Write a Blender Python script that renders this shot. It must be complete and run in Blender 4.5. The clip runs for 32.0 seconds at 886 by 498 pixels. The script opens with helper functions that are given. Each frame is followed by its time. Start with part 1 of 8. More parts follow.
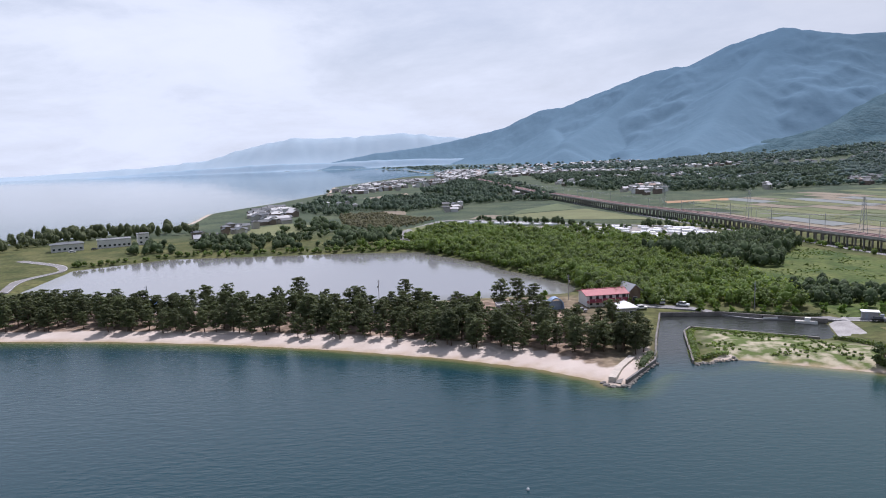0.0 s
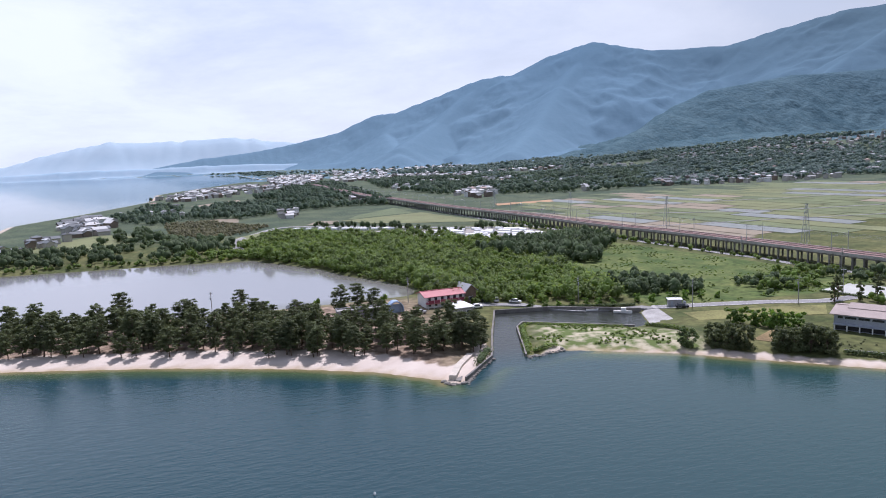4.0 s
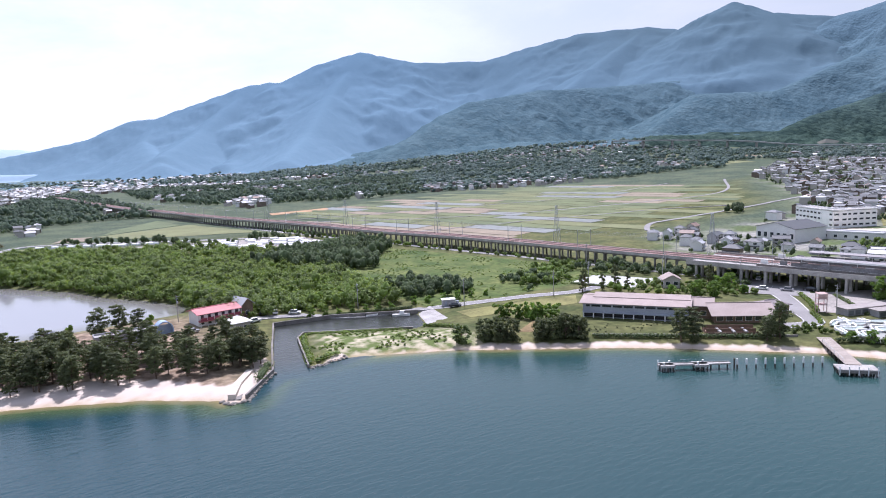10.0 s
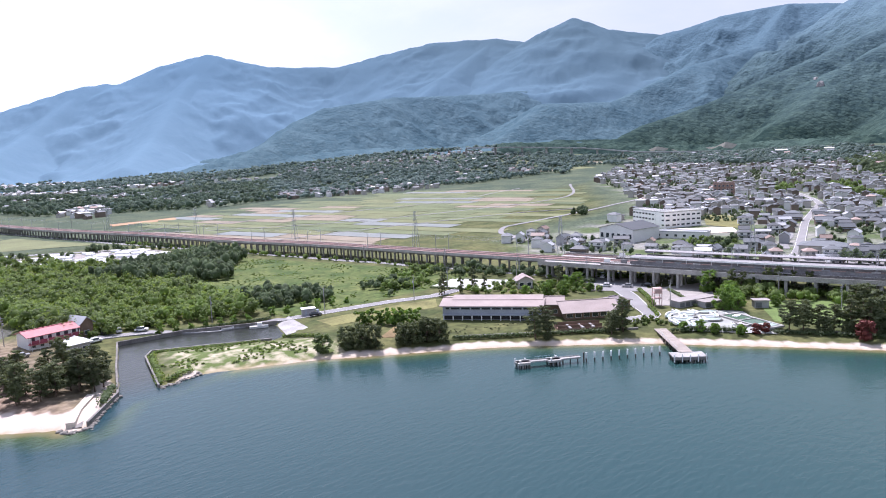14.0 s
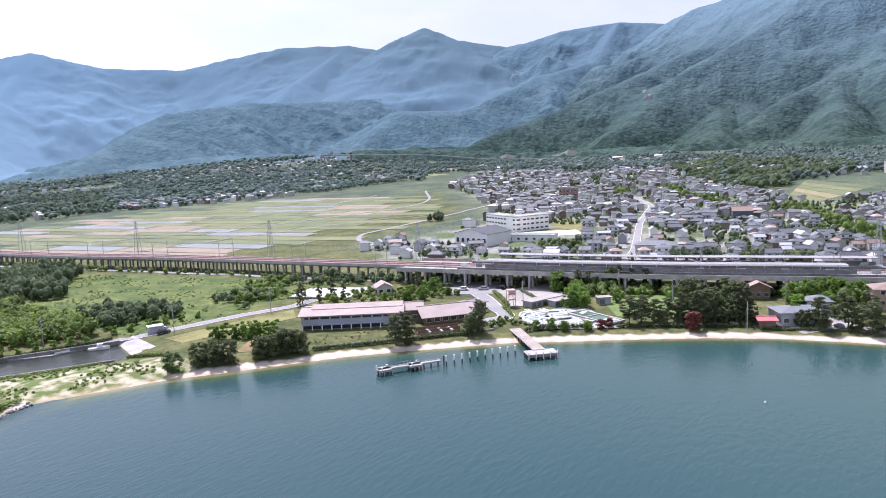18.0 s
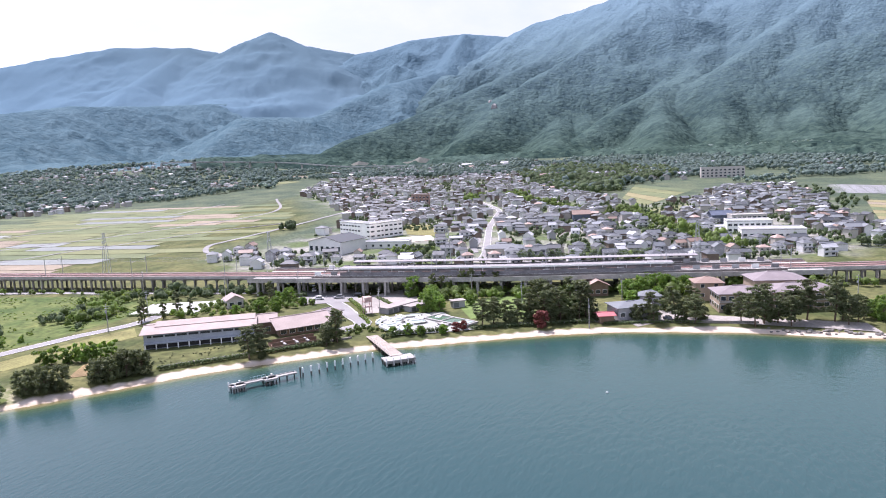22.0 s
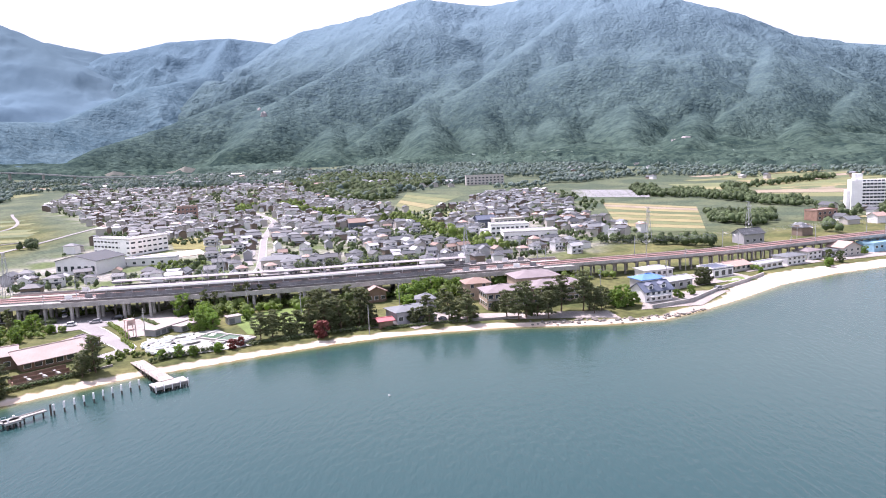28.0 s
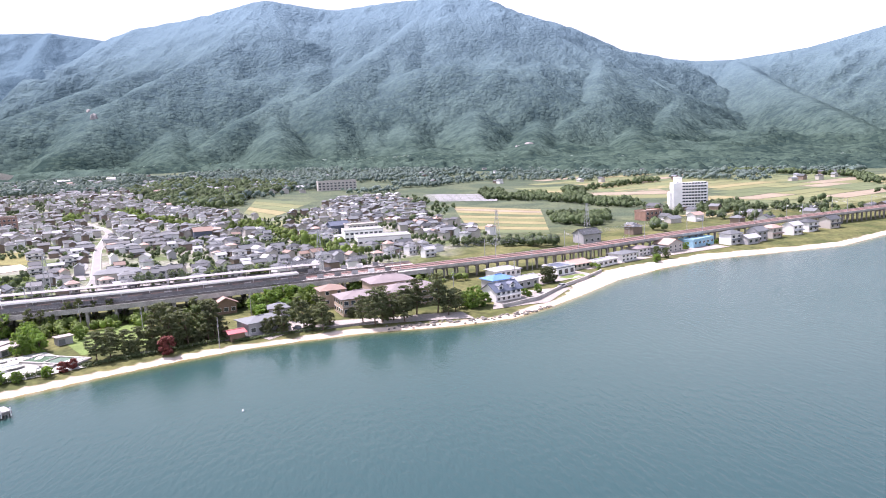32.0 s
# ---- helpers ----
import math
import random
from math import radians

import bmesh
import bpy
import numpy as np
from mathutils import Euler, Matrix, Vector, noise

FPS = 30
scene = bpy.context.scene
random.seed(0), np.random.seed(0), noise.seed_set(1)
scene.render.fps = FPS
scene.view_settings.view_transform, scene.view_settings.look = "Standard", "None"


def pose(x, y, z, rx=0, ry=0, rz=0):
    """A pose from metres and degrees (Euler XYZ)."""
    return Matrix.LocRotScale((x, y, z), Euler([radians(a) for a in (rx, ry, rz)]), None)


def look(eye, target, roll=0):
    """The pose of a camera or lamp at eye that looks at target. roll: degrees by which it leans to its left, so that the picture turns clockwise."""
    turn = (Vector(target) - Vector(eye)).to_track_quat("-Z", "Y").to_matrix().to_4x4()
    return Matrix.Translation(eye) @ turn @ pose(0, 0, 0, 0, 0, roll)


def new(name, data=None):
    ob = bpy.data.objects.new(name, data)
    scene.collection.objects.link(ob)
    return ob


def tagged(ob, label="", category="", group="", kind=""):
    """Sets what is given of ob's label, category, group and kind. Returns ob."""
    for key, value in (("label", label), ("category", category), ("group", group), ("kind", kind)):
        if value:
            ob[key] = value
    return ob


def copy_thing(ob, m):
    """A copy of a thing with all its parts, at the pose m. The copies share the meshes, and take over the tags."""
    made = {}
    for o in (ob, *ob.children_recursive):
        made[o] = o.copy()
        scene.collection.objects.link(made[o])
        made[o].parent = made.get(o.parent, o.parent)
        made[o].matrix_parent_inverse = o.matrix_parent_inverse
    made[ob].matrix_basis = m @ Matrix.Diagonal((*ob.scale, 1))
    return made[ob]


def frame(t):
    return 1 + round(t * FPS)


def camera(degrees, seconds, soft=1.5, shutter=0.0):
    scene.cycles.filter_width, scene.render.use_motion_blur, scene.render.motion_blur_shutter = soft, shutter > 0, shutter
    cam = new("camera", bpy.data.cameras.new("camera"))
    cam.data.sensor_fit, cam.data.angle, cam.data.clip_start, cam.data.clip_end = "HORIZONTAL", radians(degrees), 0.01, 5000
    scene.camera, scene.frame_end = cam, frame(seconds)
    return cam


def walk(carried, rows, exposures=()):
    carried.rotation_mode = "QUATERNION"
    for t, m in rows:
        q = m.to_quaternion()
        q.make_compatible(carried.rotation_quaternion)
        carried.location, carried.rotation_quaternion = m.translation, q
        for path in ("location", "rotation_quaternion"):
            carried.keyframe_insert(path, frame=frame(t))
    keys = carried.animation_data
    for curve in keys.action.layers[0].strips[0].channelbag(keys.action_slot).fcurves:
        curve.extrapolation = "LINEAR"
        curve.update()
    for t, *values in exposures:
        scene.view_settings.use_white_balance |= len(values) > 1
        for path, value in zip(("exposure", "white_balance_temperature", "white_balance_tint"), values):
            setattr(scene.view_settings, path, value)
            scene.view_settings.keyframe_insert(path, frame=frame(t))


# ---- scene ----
cam = camera(65.25, 32.0, 1.0)
EYE = 55.0
# seconds, yaw, pitch, lean to the right
ROWS = [
    (0.0, 1.33, -7.62, 2.04), (1.0, -1.88, -7.67, 1.98), (2.0, -5.28, -7.71, 1.96), (3.0, -8.69, -7.72, 2.05),
    (3.5, -10.4, -7.71, 2.15), (5.5, -17.09, -7.76, 2.15), (6.0, -18.62, -7.78, 2.18), (7.0, -21.61, -7.76, 2.23),
    (8.0, -24.63, -7.77, 2.29), (9.0, -27.61, -7.77, 2.34), (10.0, -30.56, -7.77, 2.38), (11.0, -33.54, -7.76, 2.33),
    (12.0, -36.46, -7.75, 2.34), (13.0, -39.38, -7.74, 2.35), (14.0, -42.26, -7.72, 2.36), (14.5, -43.7, -7.7, 2.38),
    (16.5, -49.56, -7.67, 2.36), (17.0, -51.07, -7.65, 2.36), (18.0, -54.07, -7.61, 2.41), (19.0, -57.08, -7.58, 2.44),
    (20.0, -60.06, -7.56, 2.43), (21.0, -63.11, -7.55, 2.44), (22.0, -66.17, -7.53, 2.44), (23.0, -69.26, -7.54, 2.46),
    (24.0, -72.34, -7.53, 2.39), (25.0, -75.44, -7.55, 2.45), (25.5, -76.97, -7.56, 2.43), (27.5, -83.07, -7.57, 2.46),
    (28.0, -84.62, -7.58, 2.47), (29.0, -87.7, -7.59, 2.51), (30.0, -90.72, -7.59, 2.49), (31.0, -93.74, -7.63, 2.48),
    (32.0, -96.75, -7.66, 2.47),
]
EXPOSURES = [(0, -0.21, 5820, 24), (6, 0.11, 5640, 26), (10, 0.36, 5660, 27), (14, 0.52, 5700, 28), (19, 0.65, 5760, 29), (25, 0.86, 6030, 32), (28, 0.97, 6100, 34), (32, 1.03, 6130, 34)]
walk(cam, [(t, pose(0, 0, EYE, 0, 0, yaw) @ pose(0, 0, 0, 90 + pitch) @ pose(0, 0, 0, 0, 0, -lean)) for t, yaw, pitch, lean in ROWS], EXPOSURES)

# ---- sky and sun ----
SUN_AZ, SUN_EL = 32.0, 60.0
world = bpy.data.worlds.new("sky")
scene.world = world
world.use_nodes = True


def build_sky():
    nt = world.node_tree
    nt.nodes.clear()
    n = nt.nodes.new
    ln = nt.links.new
    out, bg = n("ShaderNodeOutputWorld"), n("ShaderNodeBackground")
    sky = n("ShaderNodeTexSky")
    sky.sky_type = "NISHITA"
    sky.sun_disc = False
    sky.sun_elevation, sky.sun_rotation = radians(SUN_EL), radians(SUN_AZ)
    sky.dust_density, sky.air_density = 2.5, 1.2
    k = n("ShaderNodeVectorMath")
    k.operation = "SCALE"
    k.inputs["Scale"].default_value = 0.11
    ln(sky.outputs[0], k.inputs[0])
    co = n("ShaderNodeTexCoord")
    sep = n("ShaderNodeSeparateXYZ")
    ln(co.outputs["Generated"], sep.inputs[0])
    up = n("ShaderNodeMath")
    up.operation = "MAXIMUM"
    up.inputs[1].default_value = 0.0
    ln(sep.outputs["Z"], up.inputs[0])
    den = n("ShaderNodeMath")
    den.operation = "ADD"
    den.inputs[1].default_value = 0.24
    ln(up.outputs[0], den.inputs[0])
    dv = n("ShaderNodeVectorMath")
    dv.operation = "DIVIDE"
    cb = n("ShaderNodeCombineXYZ")
    for i in range(3):
        ln(den.outputs[0], cb.inputs[i])
    ln(co.outputs["Generated"], dv.inputs[0])
    ln(cb.outputs[0], dv.inputs[1])
    nz = n("ShaderNodeTexNoise")
    nz.inputs["Scale"].default_value = 1.1
    nz.inputs["Detail"].default_value = 9
    nz.inputs["Roughness"].default_value = 0.62
    nz.inputs["Distortion"].default_value = 0.25
    ln(dv.outputs[0], nz.inputs["Vector"])
    cover = n("ShaderNodeValToRGB")
    cover.color_ramp.elements[0].position, cover.color_ramp.elements[0].color = 0.30, (0.55, 0.55, 0.55, 1)
    cover.color_ramp.elements[1].position, cover.color_ramp.elements[1].color = 0.56, (1, 1, 1, 1)
    ln(nz.outputs["Fac"], cover.inputs[0])
    tone = n("ShaderNodeValToRGB")
    e = tone.color_ramp.elements
    e[0].position, e[0].color = 0.38, (0.79, 0.865, 0.88, 1)
    e[1].position, e[1].color = 0.66, (0.93, 1.0, 0.995, 1)
    ln(nz.outputs["Fac"], tone.inputs[0])
    thin = n("ShaderNodeMapRange")
    thin.inputs["From Min"].default_value, thin.inputs["From Max"].default_value = 0.3, 0.8
    thin.inputs["To Min"].default_value, thin.inputs["To Max"].default_value = 1.0, 0.35
    ln(sep.outputs["Z"], thin.inputs[0])
    part_cover = n("ShaderNodeMath")
    part_cover.operation = "MULTIPLY"
    ln(cover.outputs[0], part_cover.inputs[0])
    ln(thin.outputs[0], part_cover.inputs[1])
    # the cloud veil is brightest over the open lake and thicker and greyer inland
    side = n("ShaderNodeVectorMath")
    side.operation = "DOT_PRODUCT"
    side.inputs[1].default_value = (math.sin(radians(-35)), math.cos(radians(-35)), 0)
    ln(co.outputs["Generated"], side.inputs[0])
    veil = n("ShaderNodeMapRange")
    veil.interpolation_type = "SMOOTHSTEP"
    veil.inputs["From Min"].default_value, veil.inputs["From Max"].default_value = -0.2, 1.0
    veil.inputs["To Min"].default_value, veil.inputs["To Max"].default_value = 0.64, 1.05
    ln(side.outputs["Value"], veil.inputs[0])
    grey = n("ShaderNodeVectorMath")
    grey.operation = "SCALE"
    ln(tone.outputs[0], grey.inputs[0])
    ln(veil.outputs[0], grey.inputs["Scale"])
    mix = n("ShaderNodeMix")
    mix.data_type = "RGBA"
    ln(part_cover.outputs[0], mix.inputs["Factor"])
    ln(k.outputs[0], mix.inputs["A"])
    ln(grey.outputs[0], mix.inputs["B"])
    hz = n("ShaderNodeMapRange")
    hz.inputs["From Min"].default_value, hz.inputs["From Max"].default_value = -0.01, 0.2
    hz.inputs["To Min"].default_value, hz.inputs["To Max"].default_value = 0.6, 0.0
    hz.interpolation_type = "SMOOTHSTEP"
    ln(sep.outputs["Z"], hz.inputs[0])
    m2 = n("ShaderNodeMix")
    m2.data_type = "RGBA"
    ln(hz.outputs[0], m2.inputs["Factor"])
    ln(mix.outputs["Result"], m2.inputs["A"])
    low = n("ShaderNodeVectorMath")
    low.operation = "SCALE"
    low.inputs[0].default_value = (0.885, 0.96, 0.985)
    ln(veil.outputs[0], low.inputs["Scale"])
    ln(low.outputs[0], m2.inputs["B"])
    ln(m2.outputs["Result"], bg.inputs["Color"])
    bg.inputs["Strength"].default_value = 0.98
    ln(bg.outputs[0], out.inputs[0])


build_sky()
sun = new("sun", bpy.data.lights.new("sun", "SUN"))
sun.data.energy, sun.data.angle, sun.data.color = 4.9, radians(0.6), (1.0, 0.95, 0.87)
_sd = Vector((math.sin(radians(SUN_AZ)) * math.cos(radians(SUN_EL)), math.cos(radians(SUN_AZ)) * math.cos(radians(SUN_EL)), math.sin(radians(SUN_EL))))
sun.matrix_world = look(_sd * 900, (0, 0, 0))

# ---- materials ----
MATS = {}


def mat(name, rgb, rough=0.8, metal=0.0, vary=0.25, scale=0.6, fine=8.0, bump=0.0, bump_scale=6.0, spec=0.3, rand=0.0, second=None, island=False, leafy=0.0):
    """Two-scale noise over a base colour, fine relief, and a shift from piece to piece."""
    if name in MATS:
        return MATS[name]
    m = bpy.data.materials.new(name)
    m.use_nodes = True
    nt = m.node_tree
    b = nt.nodes["Principled BSDF"]
    n, ln = nt.nodes.new, nt.links.new
    b.inputs["Roughness"].default_value, b.inputs["Metallic"].default_value = rough, metal
    b.inputs["Specular IOR Level"].default_value = spec
    geo = n("ShaderNodeNewGeometry")
    pos = geo.outputs["Position"]
    n1, n2 = n("ShaderNodeTexNoise"), n("ShaderNodeTexNoise")
    for q, s, d in ((n1, scale, 3), (n2, fine, 2)):
        q.inputs["Scale"].default_value, q.inputs["Detail"].default_value = s, d
        ln(pos, q.inputs["Vector"])
    ad = n("ShaderNodeMath")
    ad.operation = "ADD"
    ln(n1.outputs["Fac"], ad.inputs[0])
    ln(n2.outputs["Fac"], ad.inputs[1])
    src = ad.outputs[0]
    lo, hi = 0.72, 1.28
    if rand:
        r = n("ShaderNodeMath")
        r.operation = "MULTIPLY_ADD"
        if island:
            ln(geo.outputs["Random Per Island"], r.inputs[0])
        else:
            ln(n("ShaderNodeObjectInfo").outputs["Random"], r.inputs[0])
        r.inputs[1].default_value = rand
        ln(src, r.inputs[2])
        src = r.outputs[0]
        hi += rand
    mr = n("ShaderNodeMapRange")
    mr.inputs["From Min"].default_value, mr.inputs["From Max"].default_value = lo, hi
    ln(src, mr.inputs[0])
    mx = n("ShaderNodeMix")
    mx.data_type = "RGBA"
    ln(mr.outputs[0], mx.inputs["Factor"])
    c2 = second or tuple(min(1, c * (1 + vary)) for c in rgb)
    mx.inputs["A"].default_value = (*(c * (1 - vary) for c in rgb), 1)
    mx.inputs["B"].default_value = (*c2, 1)
    ln(mx.outputs["Result"], b.inputs["Base Color"])
    if leafy:
        # thin leaves let the sun through from behind
        tr, sh, br = n("ShaderNodeBsdfTranslucent"), n("ShaderNodeMixShader"), n("ShaderNodeVectorMath")
        br.operation = "MULTIPLY"
        br.inputs[1].default_value = (2.3, 2.2, 1.2)
        ln(mx.outputs["Result"], br.inputs[0])
        ln(br.outputs[0], tr.inputs["Color"])
        sh.inputs["Fac"].default_value = leafy
        ln(b.outputs[0], sh.inputs[1])
        ln(tr.outputs[0], sh.inputs[2])
        ln(sh.outputs[0], nt.nodes["Material Output"].inputs["Surface"])
    if bump:
        n3 = n("ShaderNodeTexNoise")
        n3.inputs["Scale"].default_value, n3.inputs["Detail"].default_value = bump_scale, 3
        ln(pos, n3.inputs["Vector"])
        bp = n("ShaderNodeBump")
        bp.inputs["Distance"].default_value = bump
        ln(n3.outputs["Fac"], bp.inputs["Height"])
        ln(bp.outputs[0], b.inputs["Normal"])
    MATS[name] = m
    return m


def glass_mat():
    if "glass" in MATS:
        return MATS["glass"]
    m = mat("glass", (0.03, 0.04, 0.05), 0.06, 0, 0.3, 0.5, 3, spec=0.8)
    return m


CONCRETE = mat("concrete", (0.34, 0.33, 0.31), 0.85, vary=0.28, scale=0.25, fine=3, bump=0.03)
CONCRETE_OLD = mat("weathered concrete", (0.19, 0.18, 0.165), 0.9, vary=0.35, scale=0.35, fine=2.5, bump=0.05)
WHITE = mat("white paint", (0.78, 0.78, 0.76), 0.6, vary=0.08, scale=0.3, fine=4)
STEEL = mat("galvanised steel", (0.38, 0.40, 0.42), 0.45, 0.7, vary=0.2)
DARK = mat("black parts and painted shade", (0.03, 0.03, 0.035), 0.8)
ASPHALT = mat("asphalt", (0.16, 0.16, 0.165), 0.9, vary=0.22, scale=0.12, fine=2.5, bump=0.01)
GRAVEL = mat("pale gravel", (0.285, 0.265, 0.24), 0.95, vary=0.25, scale=0.1, fine=1.5, bump=0.02)
BALLAST = mat("rust brown ballast", (0.17, 0.12, 0.10), 0.95, vary=0.3, scale=0.3, fine=4, bump=0.03)
RUST = mat("rust red trackbed", (0.22, 0.14, 0.125), 0.95, vary=0.3, scale=0.3, fine=4, bump=0.03)
RAIL = mat("rail steel", (0.30, 0.27, 0.25), 0.4, 0.8)
SAND = mat("pale sand", (0.62, 0.53, 0.42), 0.95, vary=0.12, scale=0.15, fine=2.0, bump=0.02)
BARK = mat("pine bark", (0.13, 0.09, 0.065), 0.95, vary=0.35, scale=1.2, fine=6)
PINE = mat("pine needles", (0.086, 0.106, 0.05), 0.75, vary=0.5, scale=0.35, fine=3.0, rand=0.5, leafy=0.25)
LEAF = mat("bright leaves", (0.10, 0.17, 0.035), 0.65, vary=0.5, scale=0.12, fine=1.6, rand=0.7, leafy=0.4)
LEAF_DARK = mat("dark leaves", (0.074, 0.105, 0.044), 0.7, vary=0.5, scale=0.15, fine=1.6, rand=0.6, leafy=0.3)
SHRUB = mat("marsh shrub leaves", (0.115, 0.168, 0.04), 0.65, vary=0.6, scale=0.03, fine=0.35, rand=0.6, island=True, leafy=0.38)
# leaf colours of the far woods, with distance haze mixed in
WOOD_HAZE = mat("distant woodland tinted for haze", (0.112, 0.16, 0.142), 0.8, vary=0.36, scale=0.015, fine=0.25, rand=0.6, island=True, leafy=0.2)
WOOD_PLAIN_HAZE = mat("woods of the plain tinted for haze", (0.088, 0.128, 0.088), 0.8, vary=0.45, scale=0.02, fine=0.3, rand=0.6, island=True, leafy=0.22)
REED_DRY = mat("dry reed and brown scrub", (0.15, 0.148, 0.09), 0.85, vary=0.4, scale=0.06, fine=0.6, rand=0.5, island=True, leafy=0.2)
WOOD_FAR = mat("far woodland leaves", (0.078, 0.112, 0.052), 0.8, vary=0.5, scale=0.02, fine=0.3, rand=0.6, island=True, leafy=0.25)


# ---- ground, lake and mountains ----
def lattice(x, y, seed):
    n = (np.sin(x * 127.1 + y * 311.7 + seed * 74.7) * 43758.5453)
    return n - np.floor(n)


def value_noise(x, y, seed=0):
    xi, yi = np.floor(x), np.floor(y)
    xf, yf = x - xi, y - yi
    u, v = xf * xf * (3 - 2 * xf), yf * yf * (3 - 2 * yf)
    a, b = lattice(xi, yi, seed), lattice(xi + 1, yi, seed)
    c, d = lattice(xi, yi + 1, seed), lattice(xi + 1, yi + 1, seed)
    return a + (b - a) * u + (c - a) * v + (a - b - c + d) * u * v


def fbm(x, y, octaves=4, seed=0, ridged=False):
    s, amp, tot = 0, 1.0, 0
    for o in range(octaves):
        n = value_noise(x * 2 ** o, y * 2 ** o, seed + o)
        if ridged:
            n = 1 - np.abs(2 * n - 1)
        s, tot, amp = s + n * amp, tot + amp, amp * 0.5
    return s / tot


def seg_dist(px, py, pts):
    """Distance to a polyline, and the share of the way along the nearest segment."""
    best, where = np.full(np.shape(px), 1e9), np.zeros(np.shape(px))
    for i in range(len(pts) - 1):
        ax, ay, bx, by = *pts[i][:2], *pts[i + 1][:2]
        dx, dy = bx - ax, by - ay
        t = np.clip(((px - ax) * dx + (py - ay) * dy) / (dx * dx + dy * dy + 1e-9), 0, 1)
        d = np.hypot(px - ax - t * dx, py - ay - t * dy)
        where = np.where(d < best, i + t, where)
        best = np.minimum(best, d)
    return best, where


def inside(px, py, pts):
    c = np.zeros(np.shape(px), bool)
    j = len(pts) - 1
    for i in range(len(pts)):
        xi, yi, xj, yj = *pts[i], *pts[j]
        if yi != yj:
            c ^= ((yi > py) != (yj > py)) & (px < (xj - xi) * (py - yi) / (yj - yi) + xi)
        j = i
    return c


def signed(px, py, pts):
    d, _ = seg_dist(px, py, list(pts) + [pts[0]])
    return np.where(inside(px, py, pts), d, -d)


COAST = [(-2600, 4900), (-1500, 4300), (-441, 3681), (-250, 3300), (-88, 2270), (-180, 1800), (-252, 1415), (-215, 1150), (-247, 912), (-277, 764), (-250, 629), (-294, 552),
         (-336, 510), (-390, 400), (-340, 300), (-240, 240), (-151, 218), (-111.5, 213.5), (-72.6, 206), (-36, 196), (-3, 184), (19, 173.3), (33, 162), (33.3, 159), (37.6, 157),
         (49.6, 174), (56.8, 198), (63, 217), (65.6, 225.5), (85.6, 223.5), (112.7, 210), (106.5, 193), (101, 192), (70.2, 208.5), (66.4, 203), (58.9, 173.2),
         (65.4, 174.6), (72, 175.8), (84, 170.3), (99, 163), (111, 153.6), (124, 144.6), (137, 135.2), (147, 125.8), (157, 115.6), (167, 105.3), (172.5, 99.2), (178, 89.6), (190, 71.7), (201, 53.5), (209, 36), (213, 21), (217.5, 0), (218.6, -30),
         (223, -49), (236, -65.5), (252, -82.5), (276.5, -106), (297, -135), (313, -167), (328, -247), (357.5, -296), (420, -420), (700, -900), (1400, -2300), (2600, -4900), (4900, -4900), (4900, 4900)]
POND = [(-24, 400), (-71, 404), (-172, 403), (-211, 370), (-200, 305), (-150, 278), (-121, 264), (-60, 258), (0, 262), (44, 268), (48, 280), (38, 303), (23, 325), (11, 353)]
LINE = [(-700, 4900), (-350, 3600), (-40, 2300), (30, 1500), (90, 900), (112, 786), (143, 610), (172, 500), (190, 402), (209, 330), (228, 230), (246, 140), (259, 85), (274, 38), (300, -48), (319, -102), (347, -160), (391, -260), (427, -350), (520, -560), (760, -1000), (1700, -2600)]
BEYOND = LINE + [(4900, -4900), (4900, 4900)]


def land_depth(x, y):
    return np.minimum(signed(x, y, COAST), -signed(x, y, POND))


def ground_z(x, y):
    x, y = np.asarray(x, float), np.asarray(y, float)
    sd = land_depth(x, y)
    z = np.interp(sd, [-80, -14, 0, 5, 14, 50], [-6, -1.4, 0, 1.0, 1.6, 2.2])
    d, _ = seg_dist(x, y, LINE)
    u = np.where(inside(x, y, BEYOND), d, 0)
    u = np.minimum(u, 1250)
    rise = (0.010 * u + 33.5 * (u / 1300) ** 2) * np.interp(y, [500, 1700], [1, 0.35])
    r, a = np.hypot(x, y), np.degrees(np.arctan2(x, y))
    k = np.clip((r - 850) / 1150, 0, 1)
    # the villa hillside climbs to the foot of the range
    rise = rise + 40 * k * k * (3 - 2 * k) * np.clip((a - 15) / 22, 0, 1) * np.clip((62 - a) / 14, 0, 1)
    low = np.clip((sd - 2) / 40, 0, 1)
    z = z + rise * low + (fbm(x / 25, y / 25, 3, 3) - 0.5) * 0.7 * low
    return z


def axis(spans):
    """Grid lines: fine steps through the near stretch, growing outwards."""
    lo, hi, step, far = spans
    a = list(np.arange(lo, hi + step, step))
    s, v = step, a[-1]
    while v < far:
        s = min(s * 1.07, 120)
        v += s
        a.append(v)
    s, v = step, a[0]
    while v > -far:
        s = min(s * 1.07, 120)
        v -= s
        a.insert(0, v)
    return np.array(a)


def grid_mesh(name, X, Y, Z, keep=None, smooth=True):
    ny, nx = X.shape
    me = bpy.data.meshes.new(name)
    idx = np.arange(nx * ny).reshape(ny, nx)
    f = np.stack([idx[:-1, :-1], idx[:-1, 1:], idx[1:, 1:], idx[1:, :-1]], -1).reshape(-1, 4)
    if keep is not None:
        f = f[keep.reshape(-1)]
    fill(me, np.stack([X, Y, Z], -1).reshape(-1, 3), f, smooth)
    return me


